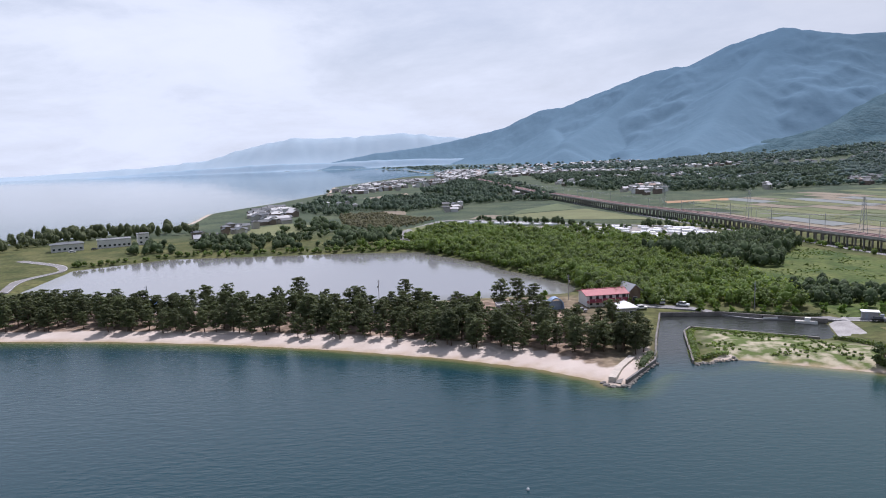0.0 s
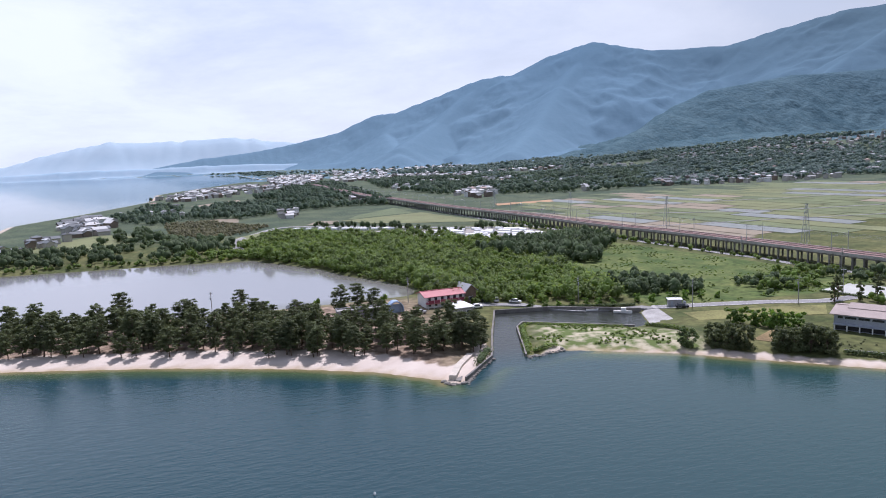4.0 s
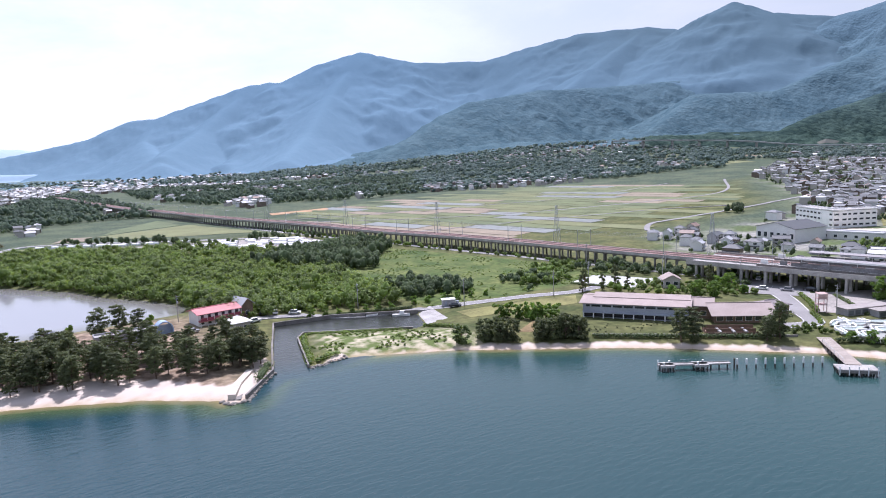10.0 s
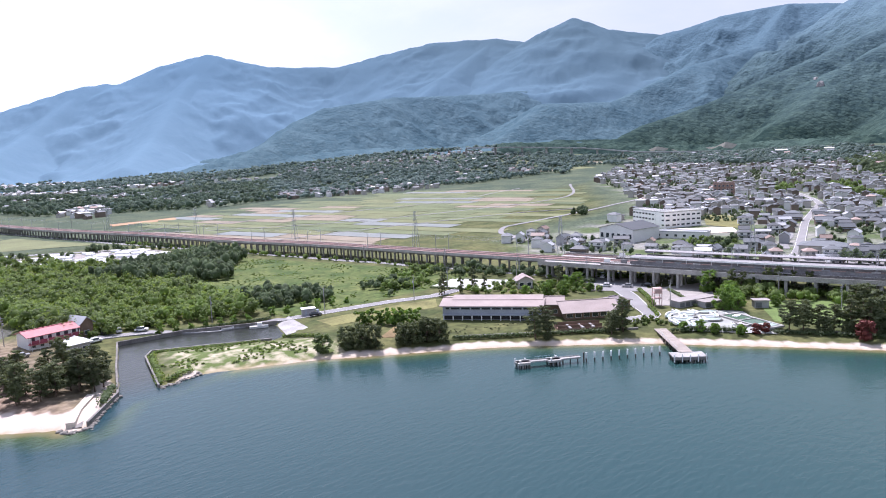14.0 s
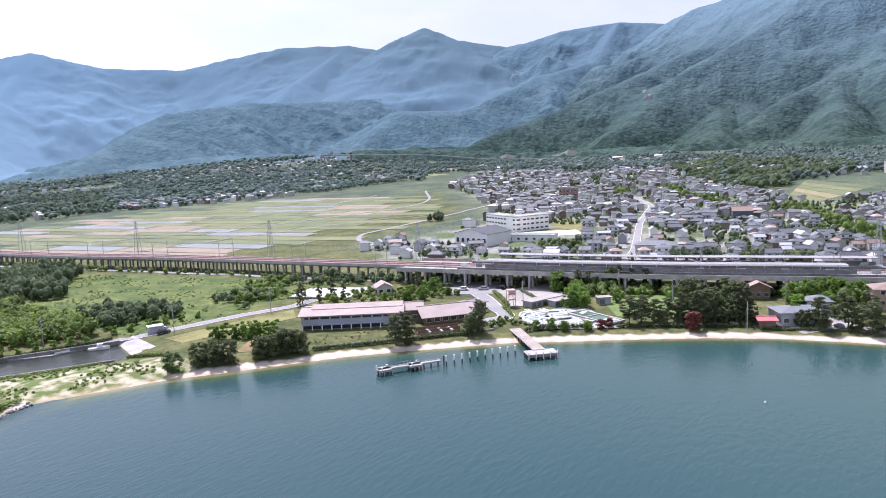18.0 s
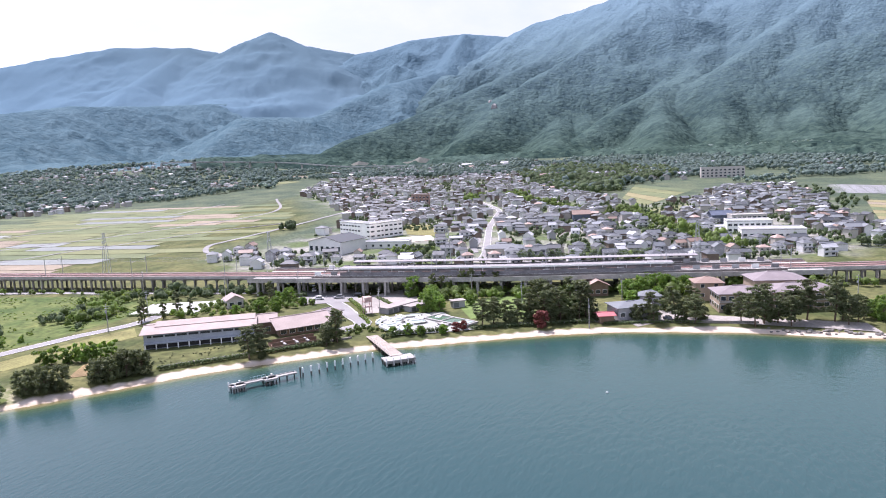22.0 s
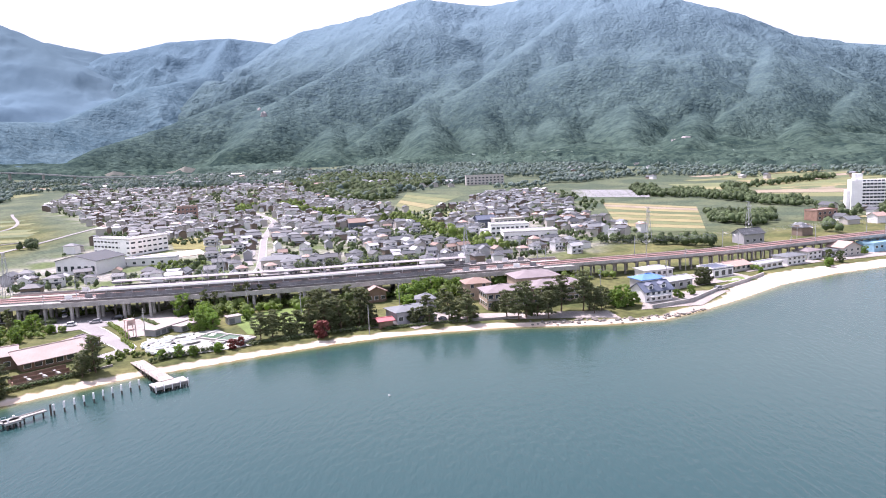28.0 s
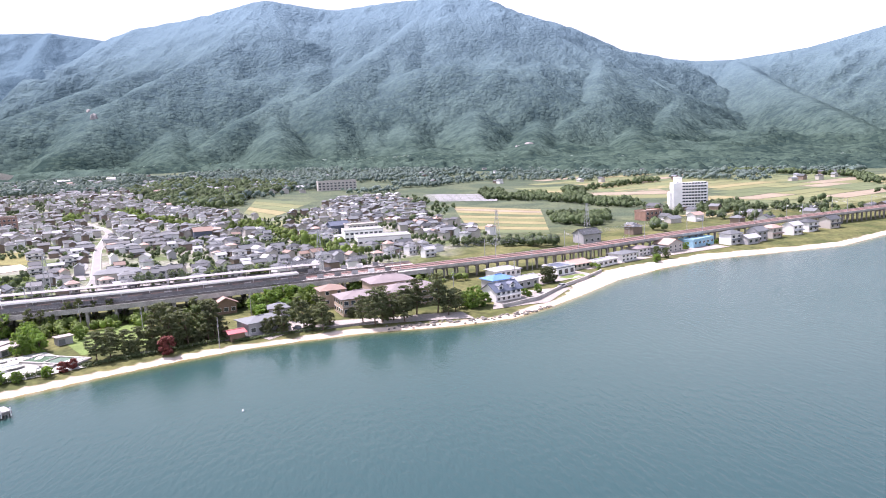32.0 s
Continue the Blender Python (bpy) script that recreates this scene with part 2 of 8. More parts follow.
def fill(me, verts, faces, smooth=False):
    """Vertices and equal-sided faces from arrays."""
    verts, faces = np.asarray(verts, np.float32), np.asarray(faces, np.int32)
    k = faces.shape[1]
    me.vertices.add(len(verts))
    me.vertices.foreach_set("co", verts.ravel())
    me.loops.add(faces.size)
    me.loops.foreach_set("vertex_index", faces.ravel())
    me.polygons.add(len(faces))
    me.polygons.foreach_set("loop_start", np.arange(0, faces.size, k, dtype=np.int32))
    me.polygons.foreach_set("loop_total", np.full(len(faces), k, np.int32))
    if smooth:
        me.polygons.foreach_set("use_smooth", np.ones(len(faces), bool))
    me.update(calc_edges=True)
    return me


def attr(me, name, values):
    a = me.attributes.new(name, "FLOAT", "POINT")
    a.data.foreach_set("value", np.asarray(values, np.float32).ravel())


GX, GY = np.meshgrid(axis((-330, 440, 3.0, 4700)), axis((-330, 480, 3.0, 4700)))
GD = land_depth(GX, GY)
GZ = ground_z(GX, GY)


def gz(x, y):
    """The ground's height at one spot, from the grid."""
    ax, ay = GX[0], GY[:, 0]
    i = min(max(int(np.searchsorted(ax, x)) - 1, 0), len(ax) - 2)
    j = min(max(int(np.searchsorted(ay, y)) - 1, 0), len(ay) - 2)
    u, v = (x - ax[i]) / (ax[i + 1] - ax[i]), (y - ay[j]) / (ay[j + 1] - ay[j])
    return float((GZ[j, i] * (1 - u) + GZ[j, i + 1] * u) * (1 - v) + (GZ[j + 1, i] * (1 - u) + GZ[j + 1, i + 1] * u) * v)


# regions of the land, each a soft mask
MEADOW = [(118, 212), (150, 205), (175, 205), (214, 215), (196, 300), (172, 380), (150, 420), (120, 330), (112, 270)]
MARSH = [(52, 235), (70, 236), (112, 224), (118, 270), (125, 330), (115, 345), (60, 370), (20, 420), (-30, 425), (-60, 415), (-20, 398), (12, 353), (25, 325), (45, 290)]
TOWN = [(268, 232), (290, 160), (318, 75), (338, -5), (365, -45), (430, -58), (520, -56), (650, -62), (800, -44), (760, 30), (690, 36), (600, 80), (666, 112), (735, 160), (860, 245), (1040, 330), (1000, 480), (1010, 640), (860, 590), (752, 532), (620, 410), (557, 348), (472, 292), (426, 275), (346, 272), (300, 276)]
PADDY = [(205, 660), (214, 694), (270, 697), (362, 755), (525, 740), (640, 673), (823, 658), (880, 610), (740, 545), (600, 430), (540, 372), (460, 318), (330, 300), (285, 282), (262, 225), (236, 270), (222, 335), (205, 405), (186, 500), (178, 580)]


def soft(poly, w):
    return np.clip(signed(GX, GY, poly) / w + 0.5, 0, 1)


ground_me = grid_mesh("ground", GX, GY, GZ)
spit = np.clip((60 - GX) / 30, 0, 1) * np.clip((262 - GY) / 12, 0, 1)
beach_w = 4.8 + 9 * np.exp(-((GX - 285) / 42) ** 2) * np.clip((-75 - GY) / 15, 0, 1) + 9.5 * np.clip((55 - GX) / 40, 0, 1) * np.clip(1 - np.abs(GX) / 260, 0.2, 1) + 3 * (fbm(GX / 14, GY / 14, 3, 9) - 0.5)
isle = signed(GX, GY, [(62, 170), (70, 206), (101, 190), (112, 180), (112, 150), (90, 160)])
HARBOUR = [(51, 178), (58, 170), (66, 178), (72, 182), (104, 184), (118, 196), (118, 232), (60, 232)]
inland = np.clip((signed(GX, GY, POND) + 25) / 5, 0, 1)
quay = np.clip(signed(GX, GY, HARBOUR) / 2 + 1, 0, 1)
attr(ground_me, "sand", (1 - inland) * (1 - quay) * np.clip((beach_w - GD) / 3, 0, 1) * np.where(isle > 6, 0.35, 1.0))
attr(ground_me, "dune", np.clip(isle / 5, 0, 1))
attr(ground_me, "soil", spit)
attr(ground_me, "meadow", soft(MEADOW, 8))
attr(ground_me, "town", soft(TOWN, 20))
attr(ground_me, "wild", np.maximum(np.clip((signed(GX, GY, BEYOND) - 60) / 60, 0, 1) * (1 - soft(PADDY, 30)), np.clip((GY - 470) / 60, 0, 1)))
attr(ground_me, "wet", np.clip((1.5 - GD) / 2.5, 0, 1) * (1 - inland) * (1 - quay))


def ground_material():
    m = bpy.data.materials.new("ground cover")
    m.use_nodes = True
    nt = m.node_tree
    n, ln = nt.nodes.new, nt.links.new
    b = nt.nodes["Principled BSDF"]
    b.inputs["Roughness"].default_value = 0.95
    b.inputs["Specular IOR Level"].default_value = 0.15
    pos = n("ShaderNodeNewGeometry").outputs["Position"]

    def noise_of(scale, detail=4):
        q = n("ShaderNodeTexNoise")
        q.inputs["Scale"].default_value, q.inputs["Detail"].default_value = scale, detail
        ln(pos, q.inputs["Vector"])
        return q.outputs["Fac"]

    def ramp(src, c0, c1, p0=0.35, p1=0.65):
        r = n("ShaderNodeValToRGB")
        r.color_ramp.elements[0].position, r.color_ramp.elements[0].color = p0, (*c0, 1)
        r.color_ramp.elements[1].position, r.color_ramp.elements[1].color = p1, (*c1, 1)
        ln(src, r.inputs[0])
        return r.outputs[0]

    def over(base, top, mask, rough=0.0):
        a = n("ShaderNodeAttribute")
        a.attribute_name = mask
        f = a.outputs["Fac"]
        if rough:
            q = n("ShaderNodeMath")
            q.operation = "MULTIPLY_ADD"
            ln(noise_of(0.35, 5), q.inputs[0])
            q.inputs[1].default_value = rough
            ln(f, q.inputs[2])
            s = n("ShaderNodeMapRange")
            s.inputs["From Min"].default_value, s.inputs["From Max"].default_value = 0.35 + rough * 0.5, 0.65 + rough * 0.5
            ln(q.outputs[0], s.inputs[0])
            f = s.outputs[0]
        x = n("ShaderNodeMix")
        x.data_type = "RGBA"
        ln(f, x.inputs["Factor"])
        ln(base, x.inputs["A"])
        ln(top, x.inputs["B"])
        return x.outputs["Result"]

    grass = ramp(noise_of(0.06, 8), (0.06, 0.078, 0.027), (0.135, 0.138, 0.056))
    wild = ramp(noise_of(0.03, 8), (0.058, 0.085, 0.055), (0.108, 0.132, 0.078), 0.4, 0.68)
    meadow = ramp(noise_of(0.07, 9), (0.06, 0.098, 0.028), (0.138, 0.165, 0.054), 0.36, 0.66)
    town = ramp(noise_of(0.045, 6), (0.09, 0.125, 0.05), (0.27, 0.27, 0.245), 0.42, 0.62)
    soil = ramp(noise_of(0.3, 6), (0.17, 0.125, 0.09), (0.34, 0.265, 0.205))
    sand = ramp(noise_of(0.12, 5), (0.50, 0.43, 0.365), (0.58, 0.51, 0.44))
    wet = ramp(noise_of(0.5, 3), (0.30, 0.22, 0.12), (0.40, 0.31, 0.2))
    c = over(grass, wild, "wild")
    c = over(c, meadow, "meadow", 0.4)
    c = over(c, town, "town")
    c = over(c, soil, "soil")
    tone = n("ShaderNodeMix")
    tone.data_type, tone.blend_type = "RGBA", "MULTIPLY"
    tone.inputs["Factor"].default_value = 1.0
    ln(c, tone.inputs["A"])
    ln(ramp(noise_of(0.45, 9), (0.62, 0.62, 0.62), (1.22, 1.2, 1.15), 0.32, 0.68), tone.inputs["B"])
    dune = ramp(noise_of(0.3, 6), (0.10, 0.135, 0.04), (0.42, 0.38, 0.27), 0.43, 0.64)
    c = over(tone.outputs["Result"], dune, "dune")
    c = over(c, sand, "sand", 0.35)
    c = over(c, wet, "wet")
    ln(c, b.inputs["Base Color"])
    bp = n("ShaderNodeBump")
    bp.inputs["Distance"].default_value = 0.1
    ln(noise_of(0.8, 6), bp.inputs["Height"])
    ln(bp.outputs[0], b.inputs["Normal"])
    return m


ground_me.materials.append(ground_material())
tagged(new("ground", ground_me), "low green shore plain with sandy beaches rising gently inland", "ground", kind="structure")


def water_material(name, deep, mid_tone, shallow, rough, ripple, wave, dist):
    """Water: colour by depth, with sky glare and the harbour's dark reflections painted in, ripples in patches that die
    out far from the camera.
    """
    m = bpy.data.materials.new(name)
    m.use_nodes = True
    nt = m.node_tree
    n, ln = nt.nodes.new, nt.links.new
    b = nt.nodes["Principled BSDF"]
    b.inputs["IOR"].default_value = 1.33
    pos = n("ShaderNodeNewGeometry").outputs["Position"]

    def attribute(word):
        a = n("ShaderNodeAttribute")
        a.attribute_name = word
        return a.outputs["Fac"]

    def mapped(src, f0, f1, t0, t1):
        q = n("ShaderNodeMapRange")
        q.inputs["From Min"].default_value, q.inputs["From Max"].default_value = f0, f1
        q.inputs["To Min"].default_value, q.inputs["To Max"].default_value = t0, t1
        ln(src, q.inputs[0])
        return q.outputs[0]

    def noise_of(scale, detail, stretch=(1, 1, 1), turn=0):
        st = n("ShaderNodeMapping")
        st.inputs["Scale"].default_value, st.inputs["Rotation"].default_value = stretch, (0, 0, radians(turn))
        ln(pos, st.inputs["Vector"])
        q = n("ShaderNodeTexNoise")
        q.inputs["Scale"].default_value, q.inputs["Detail"].default_value = scale, detail
        ln(st.outputs[0], q.inputs["Vector"])
        return q.outputs["Fac"]

    s = n("ShaderNodeMath")
    s.operation = "MULTIPLY_ADD"
    ln(noise_of(0.07, 4), s.inputs[0])
    s.inputs[1].default_value = 0.16
    ln(attribute("depth"), s.inputs[2])
    r = n("ShaderNodeValToRGB")
    e = r.color_ramp.elements
    e[0].position, e[0].color = 0.10, (*shallow, 1)
    e[1].position, e[1].color = 0.95, (*deep, 1)
    e.new(0.38).color = (*mid_tone, 1)
    ln(s.outputs[0], r.inputs[0])
    # sky glare painted into the water colour as a paler tint
    ms = n("ShaderNodeMix")
    ms.data_type = "RGBA"
    ln(attribute("sky_glare"), ms.inputs["Factor"])
    ln(r.outputs[0], ms.inputs["A"])
    ms.inputs["B"].default_value = (0.027, 0.066, 0.06, 1)
    # dark reflections in the harbour are mixed into the water colour
    mx = n("ShaderNodeMix")
    mx.data_type = "RGBA"
    ln(attribute("dark_reflection"), mx.inputs["Factor"])
    ln(ms.outputs["Result"], mx.inputs["A"])
    mx.inputs["B"].default_value = (0.026, 0.03, 0.026, 1)
    ln(mx.outputs["Result"], b.inputs["Base Color"])
    calm = attribute("calm")
    ln(mapped(calm, 0, 1, rough, 0.05), b.inputs["Roughness"])
    k = n("ShaderNodeMath")
    k.operation = "MULTIPLY"
    ln(mapped(noise_of(0.012, 3), 0.35, 0.65, 0.45 * wave, wave), k.inputs[0])
    ln(mapped(calm, 0, 1, 1.0, 0.12), k.inputs[1])
    w = n("ShaderNodeMath")
    w.operation = "MULTIPLY_ADD"
    ln(noise_of(ripple, 4, (0.35, 1, 1), -32), w.inputs[0])
    w.inputs[1].default_value = 1.0
    ln(noise_of(ripple * 0.55, 3, (0.5, 1, 1), -12), w.inputs[2])
    bp = n("ShaderNodeBump")
    bp.inputs["Distance"].default_value = dist
    ln(k.outputs[0], bp.inputs["Strength"])
    ln(w.outputs[0], bp.inputs["Height"])
    ln(bp.outputs[0], b.inputs["Normal"])
    return m


POND_D = signed(GX, GY, POND)
lake_me = grid_mesh("lake", GX, GY, GX * 0, keep=(GD[:-1, :-1] < 8) & (POND_D[:-1, :-1] < -12))
MOUTH = [(38, 152), (52, 168), (58, 164), (72, 171), (122, 192), (122, 236), (56, 236), (36, 165)]
in_mouth = signed(GX, GY, MOUTH)
attr(lake_me, "depth", np.maximum(np.clip(-GD / 12, 0, 1), np.clip(in_mouth / 4 + 0.7, 0, 0.9)))
attr(lake_me, "dark_reflection", np.clip((in_mouth + 2) / 8, 0, 1) * np.clip((GY - 165) / 20, 0, 1))
# the painted glare grows towards plus x, away from the shore
attr(lake_me, "sky_glare", np.clip((GX - 10) / 170, 0, 1) * np.clip(-GD / 12, 0, 1) * 0.9)
# water set smoother with distance from the camera, to brighten the far lake in view
attr(lake_me, "calm", np.clip((np.hypot(GX, GY) - 420) / 500, 0, 1))
lake_me.materials.append(water_material("lake water", (0.009, 0.039, 0.049), (0.052, 0.082, 0.036), (0.22, 0.18, 0.085), 0.2, 1.0, 0.55, 0.28))
tagged(new("lake", lake_me), "calm teal lake water with faint ripples", "lake", kind="structure")
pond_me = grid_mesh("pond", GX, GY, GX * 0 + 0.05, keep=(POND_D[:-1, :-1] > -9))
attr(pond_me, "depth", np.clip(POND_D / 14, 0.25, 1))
# the pond's pale grey base holds the glare of the sky
pond_me.materials.append(water_material("pond water with painted sky glare", (0.22, 0.225, 0.232), (0.17, 0.17, 0.15), (0.13, 0.12, 0.09), 0.09, 0.8, 0.16, 0.1))
tagged(new("pond", pond_me), "still pond with the sky's grey glare painted into its colour", "pond", kind="structure")


def polar(az, r):
    return r * np.sin(np.radians(az)), r * np.cos(np.radians(az))


def ridge_points(rows):
    """Crest points from bearing, distance and the angle at which they rise over the eye."""
    return [(*polar(a, r), EYE + r * math.tan(radians(e))) for a, r, e in rows]


SLOPES = {}


def slope_spot(name, a, e):
    """The first place on a mountain that stands at a bearing and an angle over the eye."""
    az, R, Z = SLOPES[name]
    i = int(np.argmin(np.abs(az - a)))
    up = np.degrees(np.arctan2(Z[:, i] - EYE, R[:, i]))
    j = int(np.argmax(up >= e))
    return (*polar(az[i], R[j, i]), float(Z[j, i]))


def gradient_noise(x, y, seed=0):
    xi, yi = np.floor(x), np.floor(y)
    xf, yf = x - xi, y - yi
    u, v = xf ** 3 * (xf * (xf * 6 - 15) + 10), yf ** 3 * (yf * (yf * 6 - 15) + 10)

    def corner(i, j):
        g = lattice(xi + i, yi + j, seed) * 2 * math.pi
        return np.cos(g) * (xf - i) + np.sin(g) * (yf - j)

    a, b, c, d = corner(0, 0), corner(1, 0), corner(0, 1), corner(1, 1)
    return (a + (b - a) * u) * (1 - v) + (c + (d - c) * u) * v


def folds(x, y, octaves=4, seed=0, ridged=True, gain=0.5):
    """Sharp-crested folds (or plain swells) with every octave turned against the last, from 0 to about 1."""
    s, amp, tot, w = 0, 1.0, 0, 1.0
    for o in range(octaves):
        n = gradient_noise(x, y, seed + o * 3.7) * 1.5
        n = np.clip(1 - np.abs(n) * 1.6, 0, 1) if ridged else n * 0.7 + 0.5
        s, tot = s + n * amp * w, tot + amp
        w = np.clip(n * 1.4, 0, 1) if ridged else 1.0
        x, y, amp = (x * 0.8 - y * 0.6) * 2 + 17.3, (x * 0.6 + y * 0.8) * 2 - 9.1, amp * gain
    return s / tot


def mountain(name, label, az0, az1, r0, r1, ridges, steep, rough, material, step=0.11, rows=170, seed=0, floor=0.06, spurs=0, grain=9, reach=120, shore=False, warp=0.5, foot=0.0, start=(), ragged=0.16):
    az = np.arange(az0, az1 + step, step)
    A, T = np.meshgrid(az, np.linspace(0, 1, rows) ** 1.15)
    R0 = np.interp(A, *zip(*start)) if start else r0
    R = R0 + (r1 - R0) * T
    X, Y = polar(A, R)
    rng = np.random.default_rng(seed)
    ridges = list(ridges)
    span = np.array(ridges[0])
    order = np.argsort(span[:, 0])
    for i in range(spurs):
        # a side ridge that falls from the crest towards the plain
        a = span[:, 0].min() + (i + rng.uniform(0.2, 0.8)) * (span[:, 0].max() - span[:, 0].min()) / spurs
        r = float(np.interp(a, span[order, 0], span[order, 1]))
        e = float(np.interp(a, span[order, 0], span[order, 2])) * 0.93
        end = r0 + reach + rng.uniform(0, 300)
        turn = rng.uniform(-2.6, 2.6)
        if a < az0 + 20:
            continue
        rows_ = [(a, r * 0.985, e)]
        for t, k in ((0.3, 0.62), (0.62, 0.33), (1.0, 0.02)):
            rows_.append((a + turn * t + rng.normal() * 0.6, r + (end - r) * t, e * k * rng.uniform(0.85, 1.12)))
        ridges.append(rows_)
    # the skyline is ragged at the scale of trees and knolls
    fine = np.linspace(0, len(span) - 1, len(span) * 8 - 7)
    crest = np.stack([np.interp(fine, range(len(span)), span[:, i]) for i in range(3)], -1)
    crest[:, 2] += ragged * (folds(crest[:, 0] * 1.3, crest[:, 0] * 0 + seed, 3, seed, False) - 0.5)
    ridges[0] = [tuple(q) for q in crest]
    Z = np.full(X.shape, -50.0)
    near = np.full(X.shape, 1e9)
    wob = 1 + warp * (folds(X / 520, Y / 520, 3, seed + 20, False) - 0.5)
    for rows_ in ridges:
        P = ridge_points(rows_)
        for (ax, ay, ah), (bx, by, bh) in zip(P, P[1:]):
            t = np.clip(((X - ax) * (bx - ax) + (Y - ay) * (by - ay)) / ((bx - ax) ** 2 + (by - ay) ** 2 + 1e-9), 0, 1)
            d0 = np.hypot(X - ax - t * (bx - ax), Y - ay - t * (by - ay))
            h = ah + (bh - ah) * t
            d = (np.sqrt(d0 * d0 + 30 ** 2) - 30) * wob
            z = h * np.clip(1 - d / (np.maximum(h, 40) * steep * 1.75), 0, 1) ** 1.25 - d * 0.02
            Z = np.maximum(Z, z)
            near = np.minimum(near, d0)
    high = np.clip(Z / 240, 0, 1.2)
    # side ridges and gullies, cut deeper away from the crests
    wx, wy = X + 90 * (folds(X / 300, Y / 300, 2, seed + 31, False) - 0.5), Y + 90 * (folds(X / 300, Y / 300, 2, seed + 47, False) - 0.5)
    Z = Z - (0.62 - folds(wx / 430, wy / 430, 5, seed, True, 0.52)) * rough * 1.7 * np.clip(near / 240, 0, 1) * high
    Z = Z + (folds(X / 34, Y / 34, 3, seed + 7, False) - 0.5) * grain * np.clip(Z / 90, 0, 1) * np.clip(near / 60, 0.25, 1)
    base = ground_z(X, Y)
    Z = np.maximum(Z, base - 4 + ((R - R0) * floor + (folds(X / 420, Y / 420, 4, seed + 9) - 0.3) * 70 * np.clip((R - R0) / 900, 0, 1)) * np.clip((A - 10) / 14, 0, 1))
    k = np.clip((R - R0) / 420, 0, 1)
    k = k * k * (3 - 2 * k)
    k = k * np.clip((A - az0) / 7, 0, 1) ** 0.7 * np.clip((az1 - A) / 4, 0, 1)
    if shore:
        k = k * np.clip(land_depth(X, Y) / 260, 0, 1)
    # the forest edge stands up from the plain
    edge = (foot + 6) * np.clip((R - R0) / 50, 0, 1) - 6
    crown = (folds(X / 22, Y / 22, 2, seed + 5, False) - 0.5) * 15 * np.clip((R - R0) / 60, 0, 1) if foot else 0.0
    Z = (base + edge + crown) * (1 - k) + np.maximum(Z, base + edge + crown) * k
    SLOPES[name] = (az, R, Z)
    me = grid_mesh(name, X, Y, Z)
    me.materials.append(material)
    return tagged(new(name, me), label, "mountain", kind="structure")


def slope_material(name, dark, light, canopy, relief, upper=None, grain=0.13, east=None):
    """Wooded slope: stands of trees, single crowns by cells, and relief of the canopy. canopy: crowns to the metre.
    upper, east: distance haze painted into the colour.
    """
    m = bpy.data.materials.new(name)
    m.use_nodes = True
    nt = m.node_tree
    n, ln = nt.nodes.new, nt.links.new
    b = nt.nodes["Principled BSDF"]
    b.inputs["Roughness"].default_value = 1.0
    b.inputs["Specular IOR Level"].default_value = 0.0
    pos = n("ShaderNodeNewGeometry").outputs["Position"]

    def noise_of(scale, detail, rough):
        q = n("ShaderNodeTexNoise")
        q.inputs["Scale"].default_value, q.inputs["Detail"].default_value, q.inputs["Roughness"].default_value = scale, detail, rough
        ln(pos, q.inputs["Vector"])
        return q.outputs["Fac"]

    def add(a, k, c):
        q = n("ShaderNodeMath")
        q.operation = "MULTIPLY_ADD"
        ln(a, q.inputs[0])
        q.inputs[1].default_value = k
        ln(c, q.inputs[2])
        return q.outputs[0]

    big = noise_of(0.006, 7, 0.6)
    stand = noise_of(0.024, 3, 0.55)
    cell = n("ShaderNodeTexVoronoi")
    cell.feature, cell.inputs["Scale"].default_value, cell.inputs["Randomness"].default_value = "F1", canopy, 1.0
    ln(pos, cell.inputs["Vector"])
    tone = n("ShaderNodeSeparateColor")
    ln(cell.outputs["Color"], tone.inputs[0])
    s = add(tone.outputs[0], grain, add(stand, 0.5, add(big, 0.7, big)))
    s = add(cell.outputs["Distance"], -grain, s)
    r = n("ShaderNodeValToRGB")
    e = r.color_ramp.elements
    mean = 0.85 + 0.25
    half = 0.17 + grain * 0.5
    e[0].position, e[0].color = 0.0, (*dark, 1)
    e[1].position, e[1].color = 1.0, (*light, 1)
    span = n("ShaderNodeMapRange")
    span.inputs["From Min"].default_value, span.inputs["From Max"].default_value = mean - half, mean + half
    ln(s, span.inputs[0])
    ln(span.outputs[0], r.inputs[0])
    colour = r.outputs[0]
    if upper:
        # distance haze painted in: the colour blends to a haze tone with height
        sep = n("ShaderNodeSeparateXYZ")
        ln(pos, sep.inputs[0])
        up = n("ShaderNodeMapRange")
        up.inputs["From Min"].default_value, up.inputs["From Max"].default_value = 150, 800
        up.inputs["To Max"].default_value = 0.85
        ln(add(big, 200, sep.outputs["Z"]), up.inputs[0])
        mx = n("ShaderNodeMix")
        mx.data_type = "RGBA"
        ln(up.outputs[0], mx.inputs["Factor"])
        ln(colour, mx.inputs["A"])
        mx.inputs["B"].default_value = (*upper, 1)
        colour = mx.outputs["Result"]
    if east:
        # haze painted thinner towards plus x, where the range's blue drops to a darker tone
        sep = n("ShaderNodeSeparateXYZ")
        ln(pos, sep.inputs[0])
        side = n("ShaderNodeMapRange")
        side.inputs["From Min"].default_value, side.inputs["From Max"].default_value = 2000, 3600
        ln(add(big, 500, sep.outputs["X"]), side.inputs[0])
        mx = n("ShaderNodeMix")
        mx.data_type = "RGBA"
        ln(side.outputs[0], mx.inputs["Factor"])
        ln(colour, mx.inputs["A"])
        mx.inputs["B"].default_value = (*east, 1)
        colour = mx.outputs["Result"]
    ln(colour, b.inputs["Base Color"])
    bp = n("ShaderNodeBump")
    bp.inputs["Distance"].default_value = relief
    bp.inputs["Strength"].default_value = 0.8
